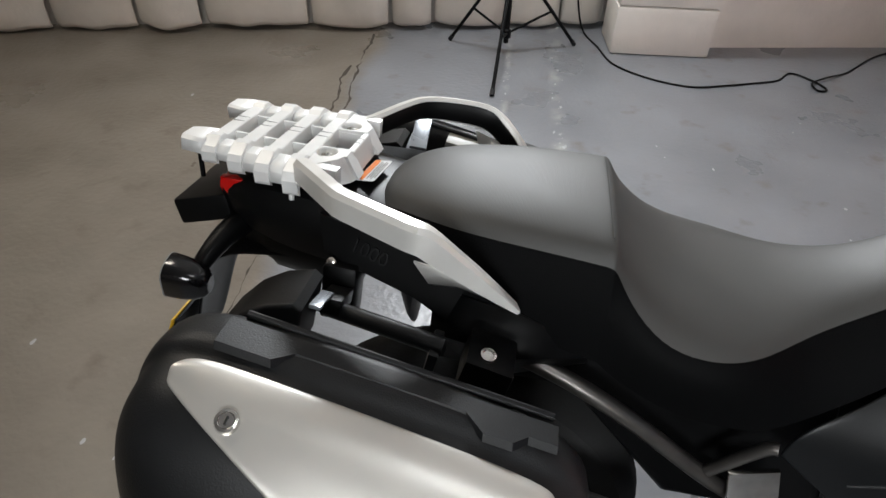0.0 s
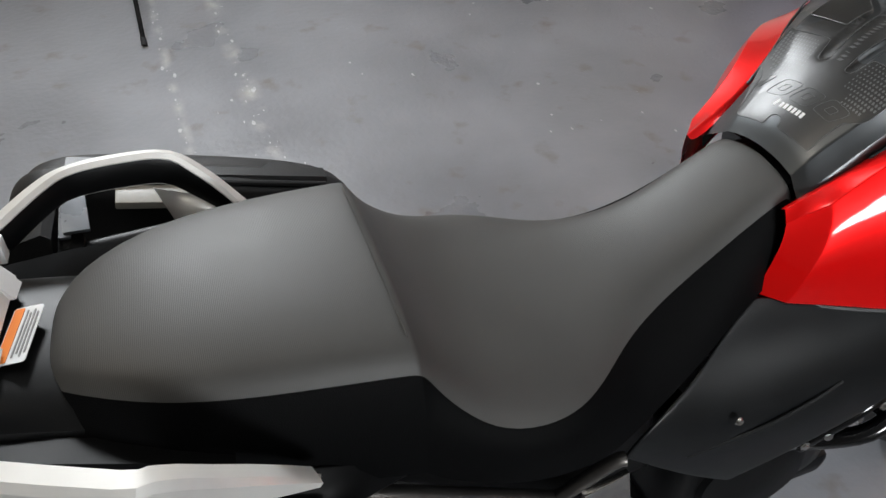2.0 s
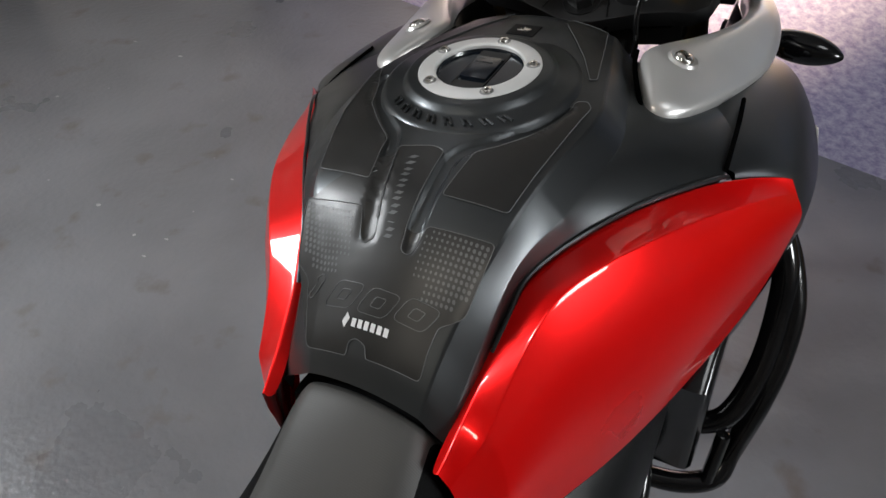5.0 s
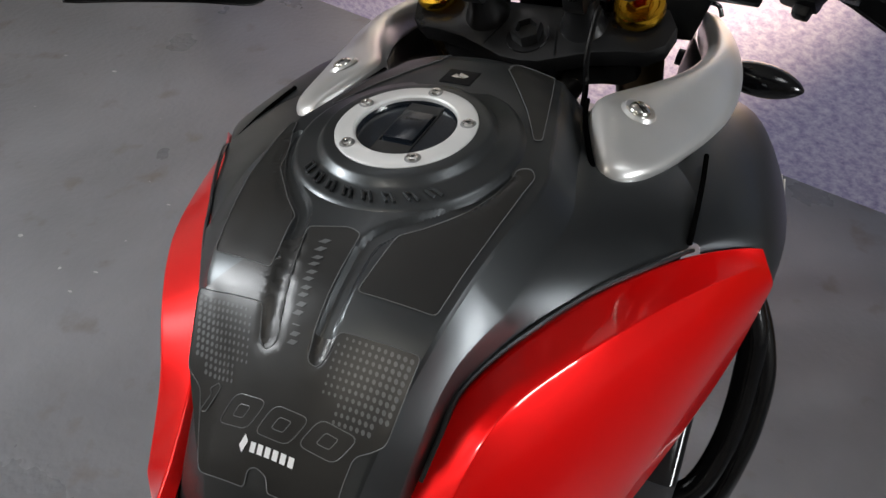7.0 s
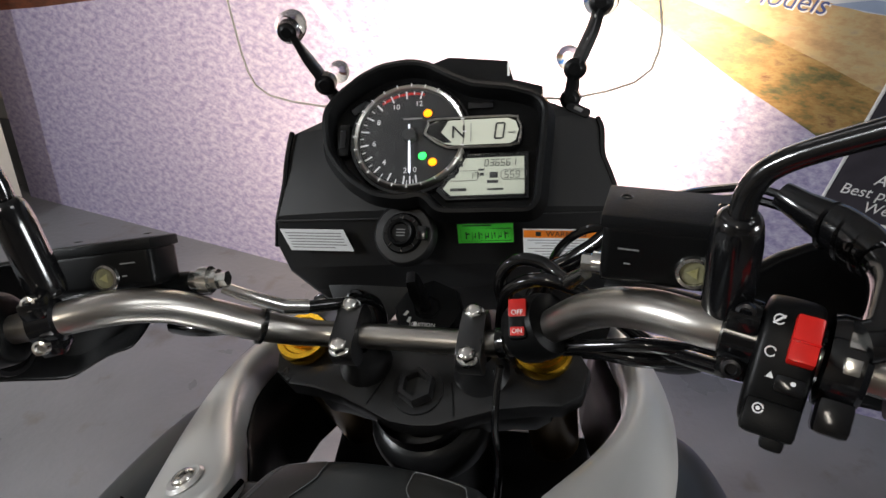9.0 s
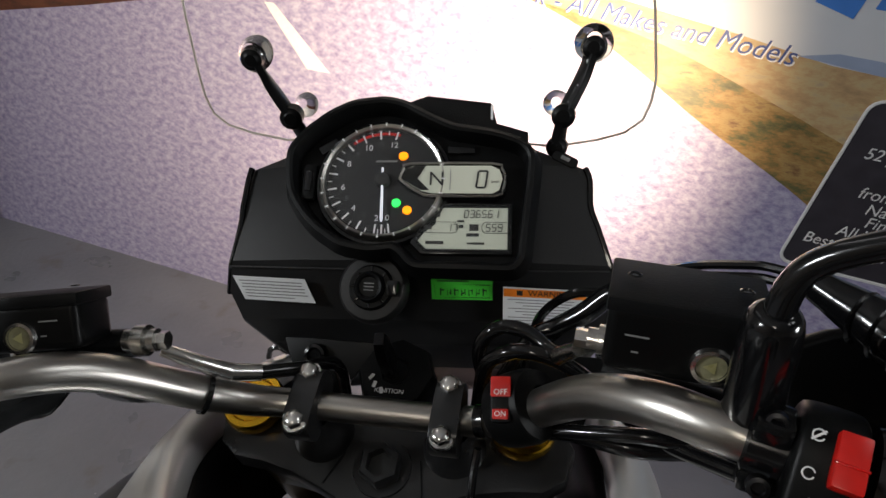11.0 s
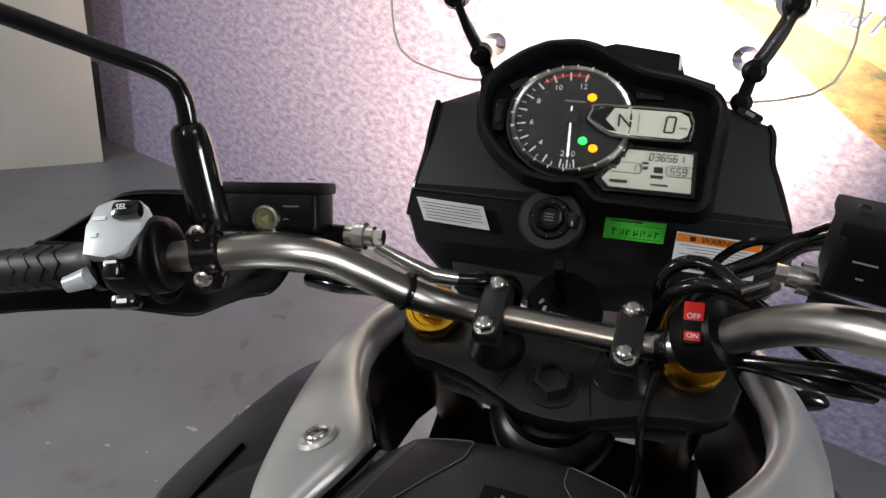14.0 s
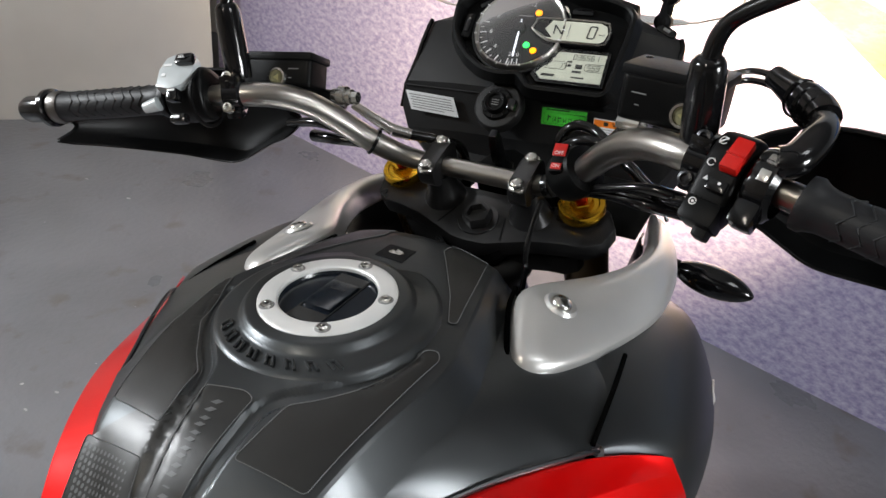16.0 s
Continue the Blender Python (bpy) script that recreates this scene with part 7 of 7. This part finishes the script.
def grab_rails():
    sec = [(-.0085, .013), (.006, .016), (.0105, .012), (.011, -.01), (.006, -.017), (-.0085, -.012)]
    pts = [(.192, -.1, .951), (.222, -.135, .957), (.262, -.186, .966), (.292, -.212, .967), (.345, -.228, .962), (.392, -.236, .952), (.425, -.226, .93), (.462, -.21, .895), (.498, -.191, .857)]
    thick = [1.2, 1.05, 1.05, 1.15, 1.25, 1.3, 1.15, .75, .2]
    # section of a black strip that paints the shade inside the hollow rail
    hollow_sec = [(.0114, .011), (.0128, .008), (.0128, -.012), (.0114, -.014)]
    l = part("grab_rail", sweep([(x + .013, -y - .016, z - .006) for x, y, z in pts], [(-a, c) for a, c in sec], 4, thick), RAIL, bike, "silver grab rail", smooth=35)
    part("rail_hollow_shade", sweep([(x + .013, -y - .016, z - .006) for x, y, z in pts[1:]], [(-a, c) for a, c in hollow_sec], 4, thick[1:]), BLACK, l, "black strip painting the shade in the rail's hollow")
    near = [(.196, -.112, .966), (.258, -.183, .973), (.270, -.195, .973), (.283, -.203, .972), (.362, -.234, .964), (.378, -.236, .961), (.392, -.232, .95), (.44, -.216, .908), (.492, -.197, .862)]
    deep = [1.0, 1.05, 1.06, 1.08, 1.16, 1.16, 1.12, .8, .2]
    sharp = [(-.009, .0105), (-.004, .016), (.0105, .0155), (.011, -.01), (.006, -.0155), (-.009, -.0125)]
    r = part("grab_rail", sweep(near, sharp, 2, deep), RAIL, bike, "silver grab rail", smooth=25)
    part("rail_hollow_shade", sweep(near[1:], hollow_sec, 2, deep[1:]), BLACK, r, "black strip painting the shade in the rail's hollow")
    bm = loft([[(.37, -.228, .93), (.42, -.218, .915), (.47, -.2, .878), (.497, -.189, .853)], [(.385, -.21, .892), (.42, -.2, .886), (.46, -.19, .868), (.485, -.184, .852)]])
    r, l = both("rail_web", bm, RAIL, solid=.003)
    l.location = (.013, -.016, -.006)


grab_rails()


def tail():
    rows = []
    for x, w, zt, zb in ((.06, .07, .918, .875), (.1, .1, .935, .85), (.18, .112, .94, .83), (.27, .118, .922, .82), (.34, .125, .90, .80), (.45, .145, .88, .77), (.56, .16, .85, .74)):
        rows.append([(x, -w * .85, zb), (x, -w, (zt + zb) / 2), (x, -w * .9, zt - .012), (x, -w * .6, zt), (x, 0, zt + .002), (x, w * .6, zt), (x, w * .9, zt - .012), (x, w, (zt + zb) / 2), (x, w * .85, zb)])
    bm = loft(rows)
    t = part("tail_cover", bm, BLACK, bike, "black tail cover", sub=1, smooth=50)
    for s in (-1, 1):
        top = [Vector((x, s * y, z)) for x, y, z in ((.222, .122, .914), (.29, .142, .906), (.36, .158, .894), (.43, .172, .874))]
        low = [Vector((x, s * y, z)) for x, y, z in ((.236, .148, .872), (.29, .16, .857), (.36, .172, .838), (.405, .18, .815))]
        sp = part("side_panel", loft([[a + Vector((0, -s * .035, -.012)) for a in top], top, low, [a + Vector((0, -s * .03, -.014)) for a in low]]), BLACK, t, "black tail side panel with raised figures", smooth=25)
        F = axes((top[1] * .5 + low[1] * .5) + Vector((.008, s * .003, .002)), (low[2] - low[0]) * -s, (-.1, s * .92, .4))
        words("side_figure", "1000", .027, F, MATTE, sp, .0012)
        part("frame_bolt", lathe([(0, .003), (.004, .003), (.006, .002), (.007, 0)], axes((.25, s * .162, .866), (1, 0, 0), (0, s, .3)), 16), CHROME, t)
    lamp = loft([[(.058, y, .918) for y in np.linspace(-.066, .066, 9)], [(.048, y * .97, .902) for y in np.linspace(-.066, .066, 9)], [(.064, y, .88) for y in np.linspace(-.066, .066, 9)]])
    tl = part("tail_lamp", lamp, LENSRED, bike, "red tail lamp lens", solid=.01, sub=1)
    for s in (-1, 1):
        wing = Matrix(((1, 0, 0, 0), (0, 0, s, s * .074), (0, 1, 0, 0), (0, 0, 0, 1)))
        part("lamp_wing", prism([(.062, .921), (.064, .906), (.084, .868), (.094, .866), (.096, .921)], .013, wing, .003), LENSRED, tl)
        for x, y, col in ((.036, .07, BLACK), (.178, .104, RACK)):
            part("rack_pin", rod((x, s * y, .952), (x, s * y, .918), .0035), col, t)
    # caution label behind the saddle
    L = axes((.266, -.009, .9307), (0, -1, 0), (-.12, 0, 1))
    lb = part("caution_label", prism(rounded(.072, .027, .003, 2), .0008, L @ pose(0, 0, 0, 0, 0, -8), 0), STICKER, bike, "white caution label with an orange strip")
    part("orange_strip", prism(rounded(.068, .009, .001, 1), .0006, L @ pose(0, 0, 0, 0, 0, -8) @ pose(0, -.0078, .0008), 0), ORANGE, lb)
    for k in range(4):
        part("print_bar", prism(rounded(.06 - .008 * (k % 2), .0016, .0005, 1), .0005, L @ pose(0, 0, 0, 0, 0, -8) @ pose(0, .0005 + .0033 * k, .0008), 0), GREYINK, lb)
    # rear mudguard, plate holder and indicators
    rows = []
    for x, w, z in ((.2, .085, .835), (.12, .085, .83), (.06, .08, .82), (.02, .07, .79), (.0, .065, .74), (-.02, .06, .66), (-.045, .055, .58)):
        rows.append([(x, -w, z - .02), (x, -w * .8, z), (x, 0, z + .006), (x, w * .8, z), (x, w, z - .02)])
    part("rear_mudguard", loft(rows), BLACK, bike, "black rear mudguard", sub=1, solid=.006)
    part("plate_lamp_box", block((.084, .15, .04), Matrix.Translation((.03, 0, .866)) @ pose(0, 0, 0, 0, -14, 0), .005), BLACK, bike)
    part("guard_body", tube([(.08, 0, .83), (.13, 0, .84), (.2, 0, .83), (.26, 0, .82)], [.06, .085, .088, .09], 20, 5), BLACK, bike)
    pl = part("number_plate", block((.003, .23, .115), Matrix.Translation((-.045, 0, .632)) @ pose(0, 0, 0, 0, 20, 0), .001), YELLOW, bike, "yellow number plate")
    part("plate_backing", block((.004, .222, .111), Matrix.Translation((-.0408, 0, .6305)) @ pose(0, 0, 0, 0, 20, 0), .001), BLACK, pl)
    for k in range(7):
        part("plate_bar", block((.002, .02, .04), Matrix.Translation((-.0475, -.084 + .028 * k, .633)) @ pose(0, 0, 0, 0, 20, 0), .0005), INK, pl)
    for s in (-1, 1):
        P = axes((.05, s * .17, .812), (.0, s, -.28), (-1, 0, .15))
        rows = []
        for d, k in ((-.032, .4), (-.027, .62), (-.014, .86), (.004, .97), (.02, 1.0), (.025, .985)):
            rows.append([P @ Vector((x * k, y * k, d)) for x, y in rounded(.048, .062, .018, 6)])
        m = len(rows[0])
        bm = loft(rows, True)
        vs = list(bm.verts)
        bm.faces.new(vs[:m][::-1])
        bm.faces.new(vs[-m:])
        i = part("rear_indicator", bm, GLOSS, bike, "black rear indicator with a smoked lens", smooth=35)
        rim = [P @ Vector((x * .985, y * .985, .0252)) for x, y in rounded(.048, .062, .018, 6)]
        part("lens_rim", tube(rim + rim[:1], .0009, 6, 1), GREYINK, i)
        part("indicator_stalk", tube([(.085, s * .06, .85), (.075, s * .1, .846), (.066, s * .135, .834), (.06, s * .152, .822)], [.02, .017, .014, .012], 12, 4), BLACK, i)


tail()


def pannier(s):
    zt = lambda x: .905 - .225 * (x - .18)
    rows = []
    for x, k, dz in ((.105, .45, -.17), (.118, .72, -.09), (.14, .88, -.035), (.18, .97, -.004), (.26, 1.0, .004), (.36, 1.0, .006), (.46, .98, .002), (.53, .93, -.008), (.575, .84, -.03), (.60, .7, -.075)):
        t = zt(x) + dz
        c = -.41
        prof = [(-.315, t - .36), (-.306, t - .18), (-.31, t - .02), (-.32, t - .004), (-.345, t), (-.375, t), (-.385, t - .012), (-.405, t - .014), (-.44, t - .02), (-.475, t - .05), (-.51, t - .12), (-.53, t - .22), (-.515, t - .34), (-.47, t - .38)]
        rows.append([(x + .3 * max(0.0, t - z - .06) * max(0.0, 1 - (x - .1) / .25), -s * (c + (y - c) * k), z - (1 - k) * .3 * ((t - z) / .38 - .35)) for y, z in prof])
    bm = loft(rows, True)
    vs = list(bm.verts)
    bm.faces.new(vs[:14][::-1])
    bm.faces.new(vs[-14:])
    p = part("pannier", bm, CASE, bike, "black and silver side pannier" if s < 0 else "black side pannier", sub=2, smooth=60)
    if s > 0:
        p.location = (.062, -.006, -.01)
    if s < 0:
        rows = []
        for x, y0, y1, d0, d1 in ((.178, -.412, -.43, .017, .022), (.19, -.4, -.438, .012, .026), (.215, -.395, -.452, .011, .032), (.27, -.396, -.478, .01, .05), (.34, -.398, -.503, .01, .085), (.42, -.40, -.515, .011, .105), (.50, -.402, -.522, .014, .118), (.555, -.405, -.52, .02, .125)):
            row = []
            for q in (0, .12, .3, .55, .8, 1):
                y = y0 + (y1 - y0) * q
                z = zt(x) - (d0 + (d1 - d0) * q**1.6) + .006 * math.sin(math.pi * min(1, q * 1.3)) + .007
                row.append((x, -s * y, z))
            rows.append(row)
        part("silver_lid_panel", loft(rows), CASEMETAL, p, "satin silver lid panel", solid=.006, sub=2, smooth=50)
        K = axes((.245, -s * -.447, zt(.245) - .02), (1, 0, -.22), (0, s * .5, .86))
        k = part("lock", lathe([(0, .003), (.007, .003), (.008, .0045), (.0105, .004), (.0115, .0015), (.0125, -.004)], K, 28), CHROME, p, "round lock barrel")
        part("keyhole", block((.002, .008, .001), K @ Matrix.Translation((0, 0, .0045)), 0), INK, k)
    # raised top plate with a stepped outer edge, and a rib along the inner side
    edge = lambda x: float(np.interp(x, (.19, .262, .28, .455, .475, .505, .52, .56), (-.385, -.385, -.367, -.367, -.387, -.387, -.372, -.372)))
    xs = sorted(list(np.linspace(.205, .55, 40)) + [.262, .28, .455, .475, .505, .52])
    rows = [[(x, -s * y, zt(x) + .003 + h) for y, h in ((-.338, -.004), (-.342, .003), (edge(x) + .003, .003), (edge(x), -.006))] for x in xs]
    part("top_plate", loft(rows), CASE, p, smooth=30)
    part("inner_rib", tube([(x, s * .327, zt(x) + .001) for x in np.linspace(.215, .545, 8)], .005, 8, 2), CASE, p)
    part("carrier_bracket", block((.045, .05, .075), axes((.262, s * .155, .826), (1, 0, -.05), (0, -s * .2, 1)), .006), BLACK, bike, "black carrier bracket bolted to the tail")
    part("tail_skirt", loft([[(x, s * (.15 + .035 * (x - .3) / .3), .86 - .12 * (x - .3)) , (x, s * (.168 + .035 * (x - .3) / .3), .80 - .1 * (x - .3)), (x, s * .15, .74 - .1 * (x - .3))] for x in (.385, .44, .5)] + [[(.59, s * .17, .80), (.59, s * .172, .785), (.59, s * .165, .77)]]), BLACK, bike, solid=.005)
    o = [(.12, .79), (.148, .828), (.18, .86), (.212, .878), (.247, .886), (.256, .878), (.24, .80)]
    part("carrier_shoulder", prism(o if s < 0 else o, .075, Matrix(((1, 0, 0, 0), (0, 0, -1 if s < 0 else 1, s * (.285 if s < 0 else .285)), (0, 1, 0, 0), (0, 0, 0, 1))), .006, segs=3), CASE, bike, "moulded black carrier shoulder")
    # carrier
    part("carrier_rail", rod((.262, s * .222, .842), (.415, s * .252, .832), .0115), CASE, bike, "black pannier carrier rail")
    part("carrier_strut", block((.014, .052, .005), axes((.267, s * .25, .872), (1, 0, -.12), (0, -s * .28, 1)), .001), BRACKET, bike, "pale grey carrier strut")
    part("carrier_strut", block((.03, .06, .02), axes((.27, s * .21, .845), (1, 0, -.1), (0, -s * .35, 1)), .003), BLACK, bike)
    part("carrier_rib", block((.012, .05, .03), axes((.402, s * .246, .818), (1, 0, -.2), (0, 0, 1)), .002), CASE, bike)
    if s > 0:
        part("carrier_plate", block((.03, .085, .006), axes((.28, .262, .886), (1, .1, -.1), (0, -.3, 1)), .0015), BRACKET, bike, "pale grey plate inside the grab rail")
        part("carrier_slat", block((.1, .04, .012), axes((.372, .302, .856), (1, 0, -.2), (0, -.15, 1)), .002), STEELBOX, bike, "pale slat beside the pannier")
    part("carrier_foot", block((.06, .07, .05), axes((.465, s * .235, .80), (1, 0, -.25), (0, 0, 1)), .006), BLACK, bike)
    part("carrier_lock", lathe([(0, .003), (.006, .003), (.007, .005), (.0095, .0045), (.0105, 0)], axes((.466, s * .25, .827), (1, 0, -.2), (0, s * .2, 1)), 24), CHROME, bike, "carrier lock")


pannier(-1)
pannier(1)

# ---------------------------------------------------------------- frame, engine, wheels


def lower_bike():
    # side covers below the saddle and the red panels
    for s in (-1, 1):
        U = [((1.033, .122, .845), (1.24, .205, .838), (1.33, .225, .80)), ((.98, .142, .815), (1.15, .215, .79), (1.27, .225, .735)), ((.935, .168, .775), (1.07, .215, .72), (1.2, .222, .67)), ((.86, .19, .735), (.98, .205, .66), (1.08, .21, .60)), ((.855, .18, .68), (.96, .19, .60), (1.05, .19, .54))]
        rows = [[(x, s * y + (2 * middle(x) - .03 if s > 0 else 0), z) for x, y, z in r] for r in U]
        rows = [[Vector(q) for q in r] for r in rows]
        rows = [[r[0], r[0].lerp(r[1], .06), *r[1:-1], r[-1].lerp(r[-2], .06), r[-1]] for r in rows]
        hold = lambda a, b: [p.lerp(q, .06) for p, q in zip(a, b)]
        rows = [rows[0], hold(rows[0], rows[1]), *rows[1:-1], hold(rows[-1], rows[-2]), rows[-1]]
        part("frame_cover", loft(rows), COVER, bike, "textured black frame cover", sub=2, solid=.006, smooth=60)
        if s < 0:
            part("cover_edge", tube([(.94, -.192, .66), (1.03, -.208, .70), (1.09, -.212, .73), (1.13, -.21, .75)], .0035, 8, 4), COVER, bike)
        part("frame_rail", tube([(1.0, s * .11, .78), (1.12, s * .14, .74), (1.25, s * .15, .80), (1.45, s * .1, .93), (1.56, s * .05, 1.0)], .028, 12, 5), FRAME, bike, "grey alloy frame spar")
        part("subframe_tube", tube([(.46, s * .15, .77), (.56, s * .168, .745), (.66, s * .175, .695), (.78, s * .165, .605), (.86, s * .15, .55)], .0125, 14, 5), FRAME, bike, "grey subframe tube")
        part("peg_hanger", tube([(.78, s * .17, .62), (.83, s * .185, .69), (.845, s * .19, .70)], .009, 10, 4), FRAME, bike)
        part("hanger_plate", prism([(0, 0), (.06, .02), (.08, -.06), (.02, -.1)], .008, axes((.80, s * .19, .64), (1, 0, 0), (0, s, 0)), .002), CHROME, bike)
        # crash bars
        bar = part("crash_bar", tube([(1.372, s * .19, .646), (1.39, s * .25, .655), (1.405, s * .285, .675), (1.44, s * .303, .73), (1.475, s * .305, .80), (1.495, s * .295, .87), (1.53, s * .255, .93), (1.66, s * .18, .96)], .0145, 16, 6), GLOSS, bike, "gloss black crash bar")
        part("lower_hoop", tube([(1.336, s * .19, .58), (1.35, s * .25, .573), (1.372, s * .29, .58), (1.40, s * .3, .61), (1.43, s * .315, .69), (1.465, s * .322, .755), (1.495, s * .315, .82), (1.525, s * .28, .89), (1.58, s * .21, .93)], .0145, 16, 6), GLOSS, bar)
        part("brace", rod((1.362, s * .283, .585), (1.385, s * .287, .66), .009), GLOSS, bar)
        part("clamp_plate", block((.03, .012, .11), Matrix.Translation((1.35, s * .19, .615)) @ pose(0, 0, 0, 0, 20, 0), .003), GLOSS, bar)
        for p in ((1.372, s * .2, .655), (1.337, s * .2, .585)):
            part("bolt", lathe([(0, .006), (.006, .006), (.008, .004), (.008, 0)], axes(p, (1, 0, 0), (0, s, 0)), 6), CHROME, bar)
        if s < 0:
            part("cover_bolt", lathe([(0, .003), (.004, .003), (.006, 0)], axes((.985, s * .206, .73), (1, 0, 0), (0, s, .2)), 16), CHROME, bike)
        part("frame_number_plate", block((.105, .002, .026), Matrix.Translation((1.268, s * .207, .725)) @ pose(0, 0, 0, 0, -48, 0), .0006), STICKER, bike, "worn pale plate with small print")
        for k in range(5):
            part("plate_print", block((.014, .0015, .012), Matrix.Translation((1.238 + .0145 * k, s * .209, .695 + .0155 * k)) @ pose(0, 0, 0, 0, -48, 0), 0), GREYINK, bike)
    # black filler, added to darken the view of the floor below the saddle
    part("under_seat_filler", prism([(.5, .74), (.6, .66), (.75, .5), (.98, .5), (.93, .77)], .24, Matrix(((1, 0, 0, 0), (0, 0, -1, -.12), (0, 1, 0, 0), (0, 0, 0, 1))), .02, segs=3), BLACK, bike, "added black filler under the saddle")
    for y0 in (-.262, .065):
        part("radiator_cowl", prism([(1.30, .83), (1.34, .62), (1.42, .62), (1.52, .72), (1.56, .85), (1.5, .92), (1.40, .88)], .197, Matrix(((1, 0, 0, 0), (0, 0, -1, y0), (0, 1, 0, 0), (0, 0, 0, 1))), .015, segs=3), GLOSS, bike, "black radiator cowl")
    eng = part("engine", block((.34, .30, .26), pose(1.18, 0, .47), .05, segs=3), BLACK, bike, "black vee twin engine")
    part("cylinder", block((.16, .2, .3), Matrix.Translation((1.3, 0, .66)) @ pose(0, 0, 0, 0, 45, 0), .02), BLACK, eng)
    part("cylinder", block((.16, .2, .3), Matrix.Translation((1.08, 0, .68)) @ pose(0, 0, 0, 0, -40, 0), .02), BLACK, eng)
    for s in (-1, 1):
        part("engine_cover", lathe([(0, .05), (.07, .048), (.1, .03), (.11, 0)], axes((1.16, s * .13, .45), (1, 0, 0), (0, s, 0)), 32), MATTE, eng)
    rnd = random.Random(5)
    for k in range(16):
        x, z = 1.12 + .2 * rnd.random(), .60 + .14 * rnd.random()
        part("bolt", lathe([(0, .006), (.005, .006), (.007, .004), (.007, 0)], axes((x, -.17 - .02 * rnd.random(), z), (1, 0, 0), (0, -1, .3)), 8), CHROME, eng)
    for k in range(4):
        y = -.15 - .012 * k
        part("hose", tube([(1.05 + .04 * k, y, .56), (1.13 + .03 * k, y - .02, .62 + .01 * k), (1.22 + .02 * k, y - .01, .68), (1.34, y + .03, .72)], .008 + .002 * (k % 2), 10, 5), GLOSS, eng)
    for k, (x, y, z) in enumerate(((1.235, -.2, .62), (1.262, -.205, .645), (1.19, -.2, .6), (1.29, -.195, .66), (1.16, -.195, .585), (1.31, -.2, .61), (1.25, -.19, .56))):
        c = part("bracket", block((.034 + .006 * (k % 3), .02, .03), Matrix.Translation((x, y + .012, z)) @ pose(0, 0, 0, 0, 25 * k, 0), .004), GLOSS, eng)
        part("bolt", lathe([(0, .008), (.006, .008), (.008, .006), (.008, 0)], axes((x, y, z), (1, 0, .3 * k), (0, -1, .3)), 6), CHROME, c)
    part("coolant_hose", tube([(1.2, -.16, .52), (1.27, -.21, .58), (1.34, -.2, .64), (1.42, -.17, .70), (1.5, -.13, .72)], .014, 14, 6), GLOSS, eng)
    # black blocks, added to hide the bright floor between engine and crash bars
    for s in (-1, 1):
        part("floor_blocker", block((.2, .11, .36), Matrix.Translation((1.5, s * .13, .74)) @ pose(0, 0, 0, 0, 12, 0), .03, segs=3), BLACK, bike)
    part("radiator", block((.04, .34, .26), Matrix.Translation((1.56, 0, .75)) @ pose(0, 0, 0, 0, 15, 0), .004), BLACK, bike, "black radiator")
    part("belly_pan", block((.42, .26, .06), pose(1.2, 0, .31), .02), BLACK, bike)
    part("silencer", tube([(.96, -.17, .42), (.8, -.19, .45), (.62, -.215, .50), (.42, -.225, .53)], [.03, .045, .06, .058], 20, 5), FRAME, bike, "steel silencer")
    part("swingarm", tube([(.96, .12, .42), (.7, .13, .36), (.42, .13, .315)], .028, 12, 4), FRAME, bike)
    part("swingarm", tube([(.96, -.12, .42), (.7, -.13, .36), (.42, -.13, .315)], .028, 12, 4), FRAME, bike)
    part("shock", tube([(.86, 0, .45), (.92, 0, .72)], .035, 16, 2), BLACK, bike, "black shock absorber")
    part("under_tray", block((.55, .2, .12), pose(.72, 0, .72), .03), BLACK, bike)
    part("side_stand", tube([(.98, .16, .36), (.98, .25, .2), (.975, .322, .052)], .013, 10, 4), GLOSS, bike, "black side stand")
    part("stand_foot", block((.07, .05, .008), Matrix.Translation((.975, .33, .0495)) @ pose(0, 0, 0, 8, 0, 0), .002), GLOSS, bike)


lower_bike()


def wheel(x, r, w, rim, label):
    wh = tagged(part("wheel", lathe([(r - .075, -w * .42), (r - .03, -w * .5), (r - .008, -w * .3), (r, 0), (r - .008, w * .3), (r - .03, w * .5), (r - .075, w * .42)], axes((x, 0, r - .006), (1, 0, 0), (0, 1, 0)), 64), TYRE, bike, label))
    M = axes((x, 0, r - .006), (1, 0, 0), (0, 1, 0))
    part("rim", lathe([(r - .07, -w * .42), (r - .085, -w * .38), (r - .1, 0), (r - .085, w * .38), (r - .07, w * .42)], M, 48), BLACK, wh)
    part("hub", lathe([(.0, -.06), (.045, -.06), (.05, 0), (.045, .06), (0, .06)], M, 32), BLACK, wh)
    for k in range(10):
        a = 2 * math.pi * k / 10
        part("spoke", rod(M @ Vector((.045 * math.cos(a), .045 * math.sin(a), .02 * (-1) ** k)), M @ Vector(((r - .09) * math.cos(a + .12), (r - .09) * math.sin(a + .12), 0)), .011, .008, 10), BLACK, wh)
    for s in (-1, 1) if rim else (-1,):
        part("brake_disc", lathe([(.09, s * .075), (.15, s * .075), (.15, s * .08), (.09, s * .08)], M, 48), STEEL, wh)


wheel(.43, .325, .15, False, "rear wheel with a road tyre")
wheel(1.985, .325, .11, True, "front wheel with a road tyre")
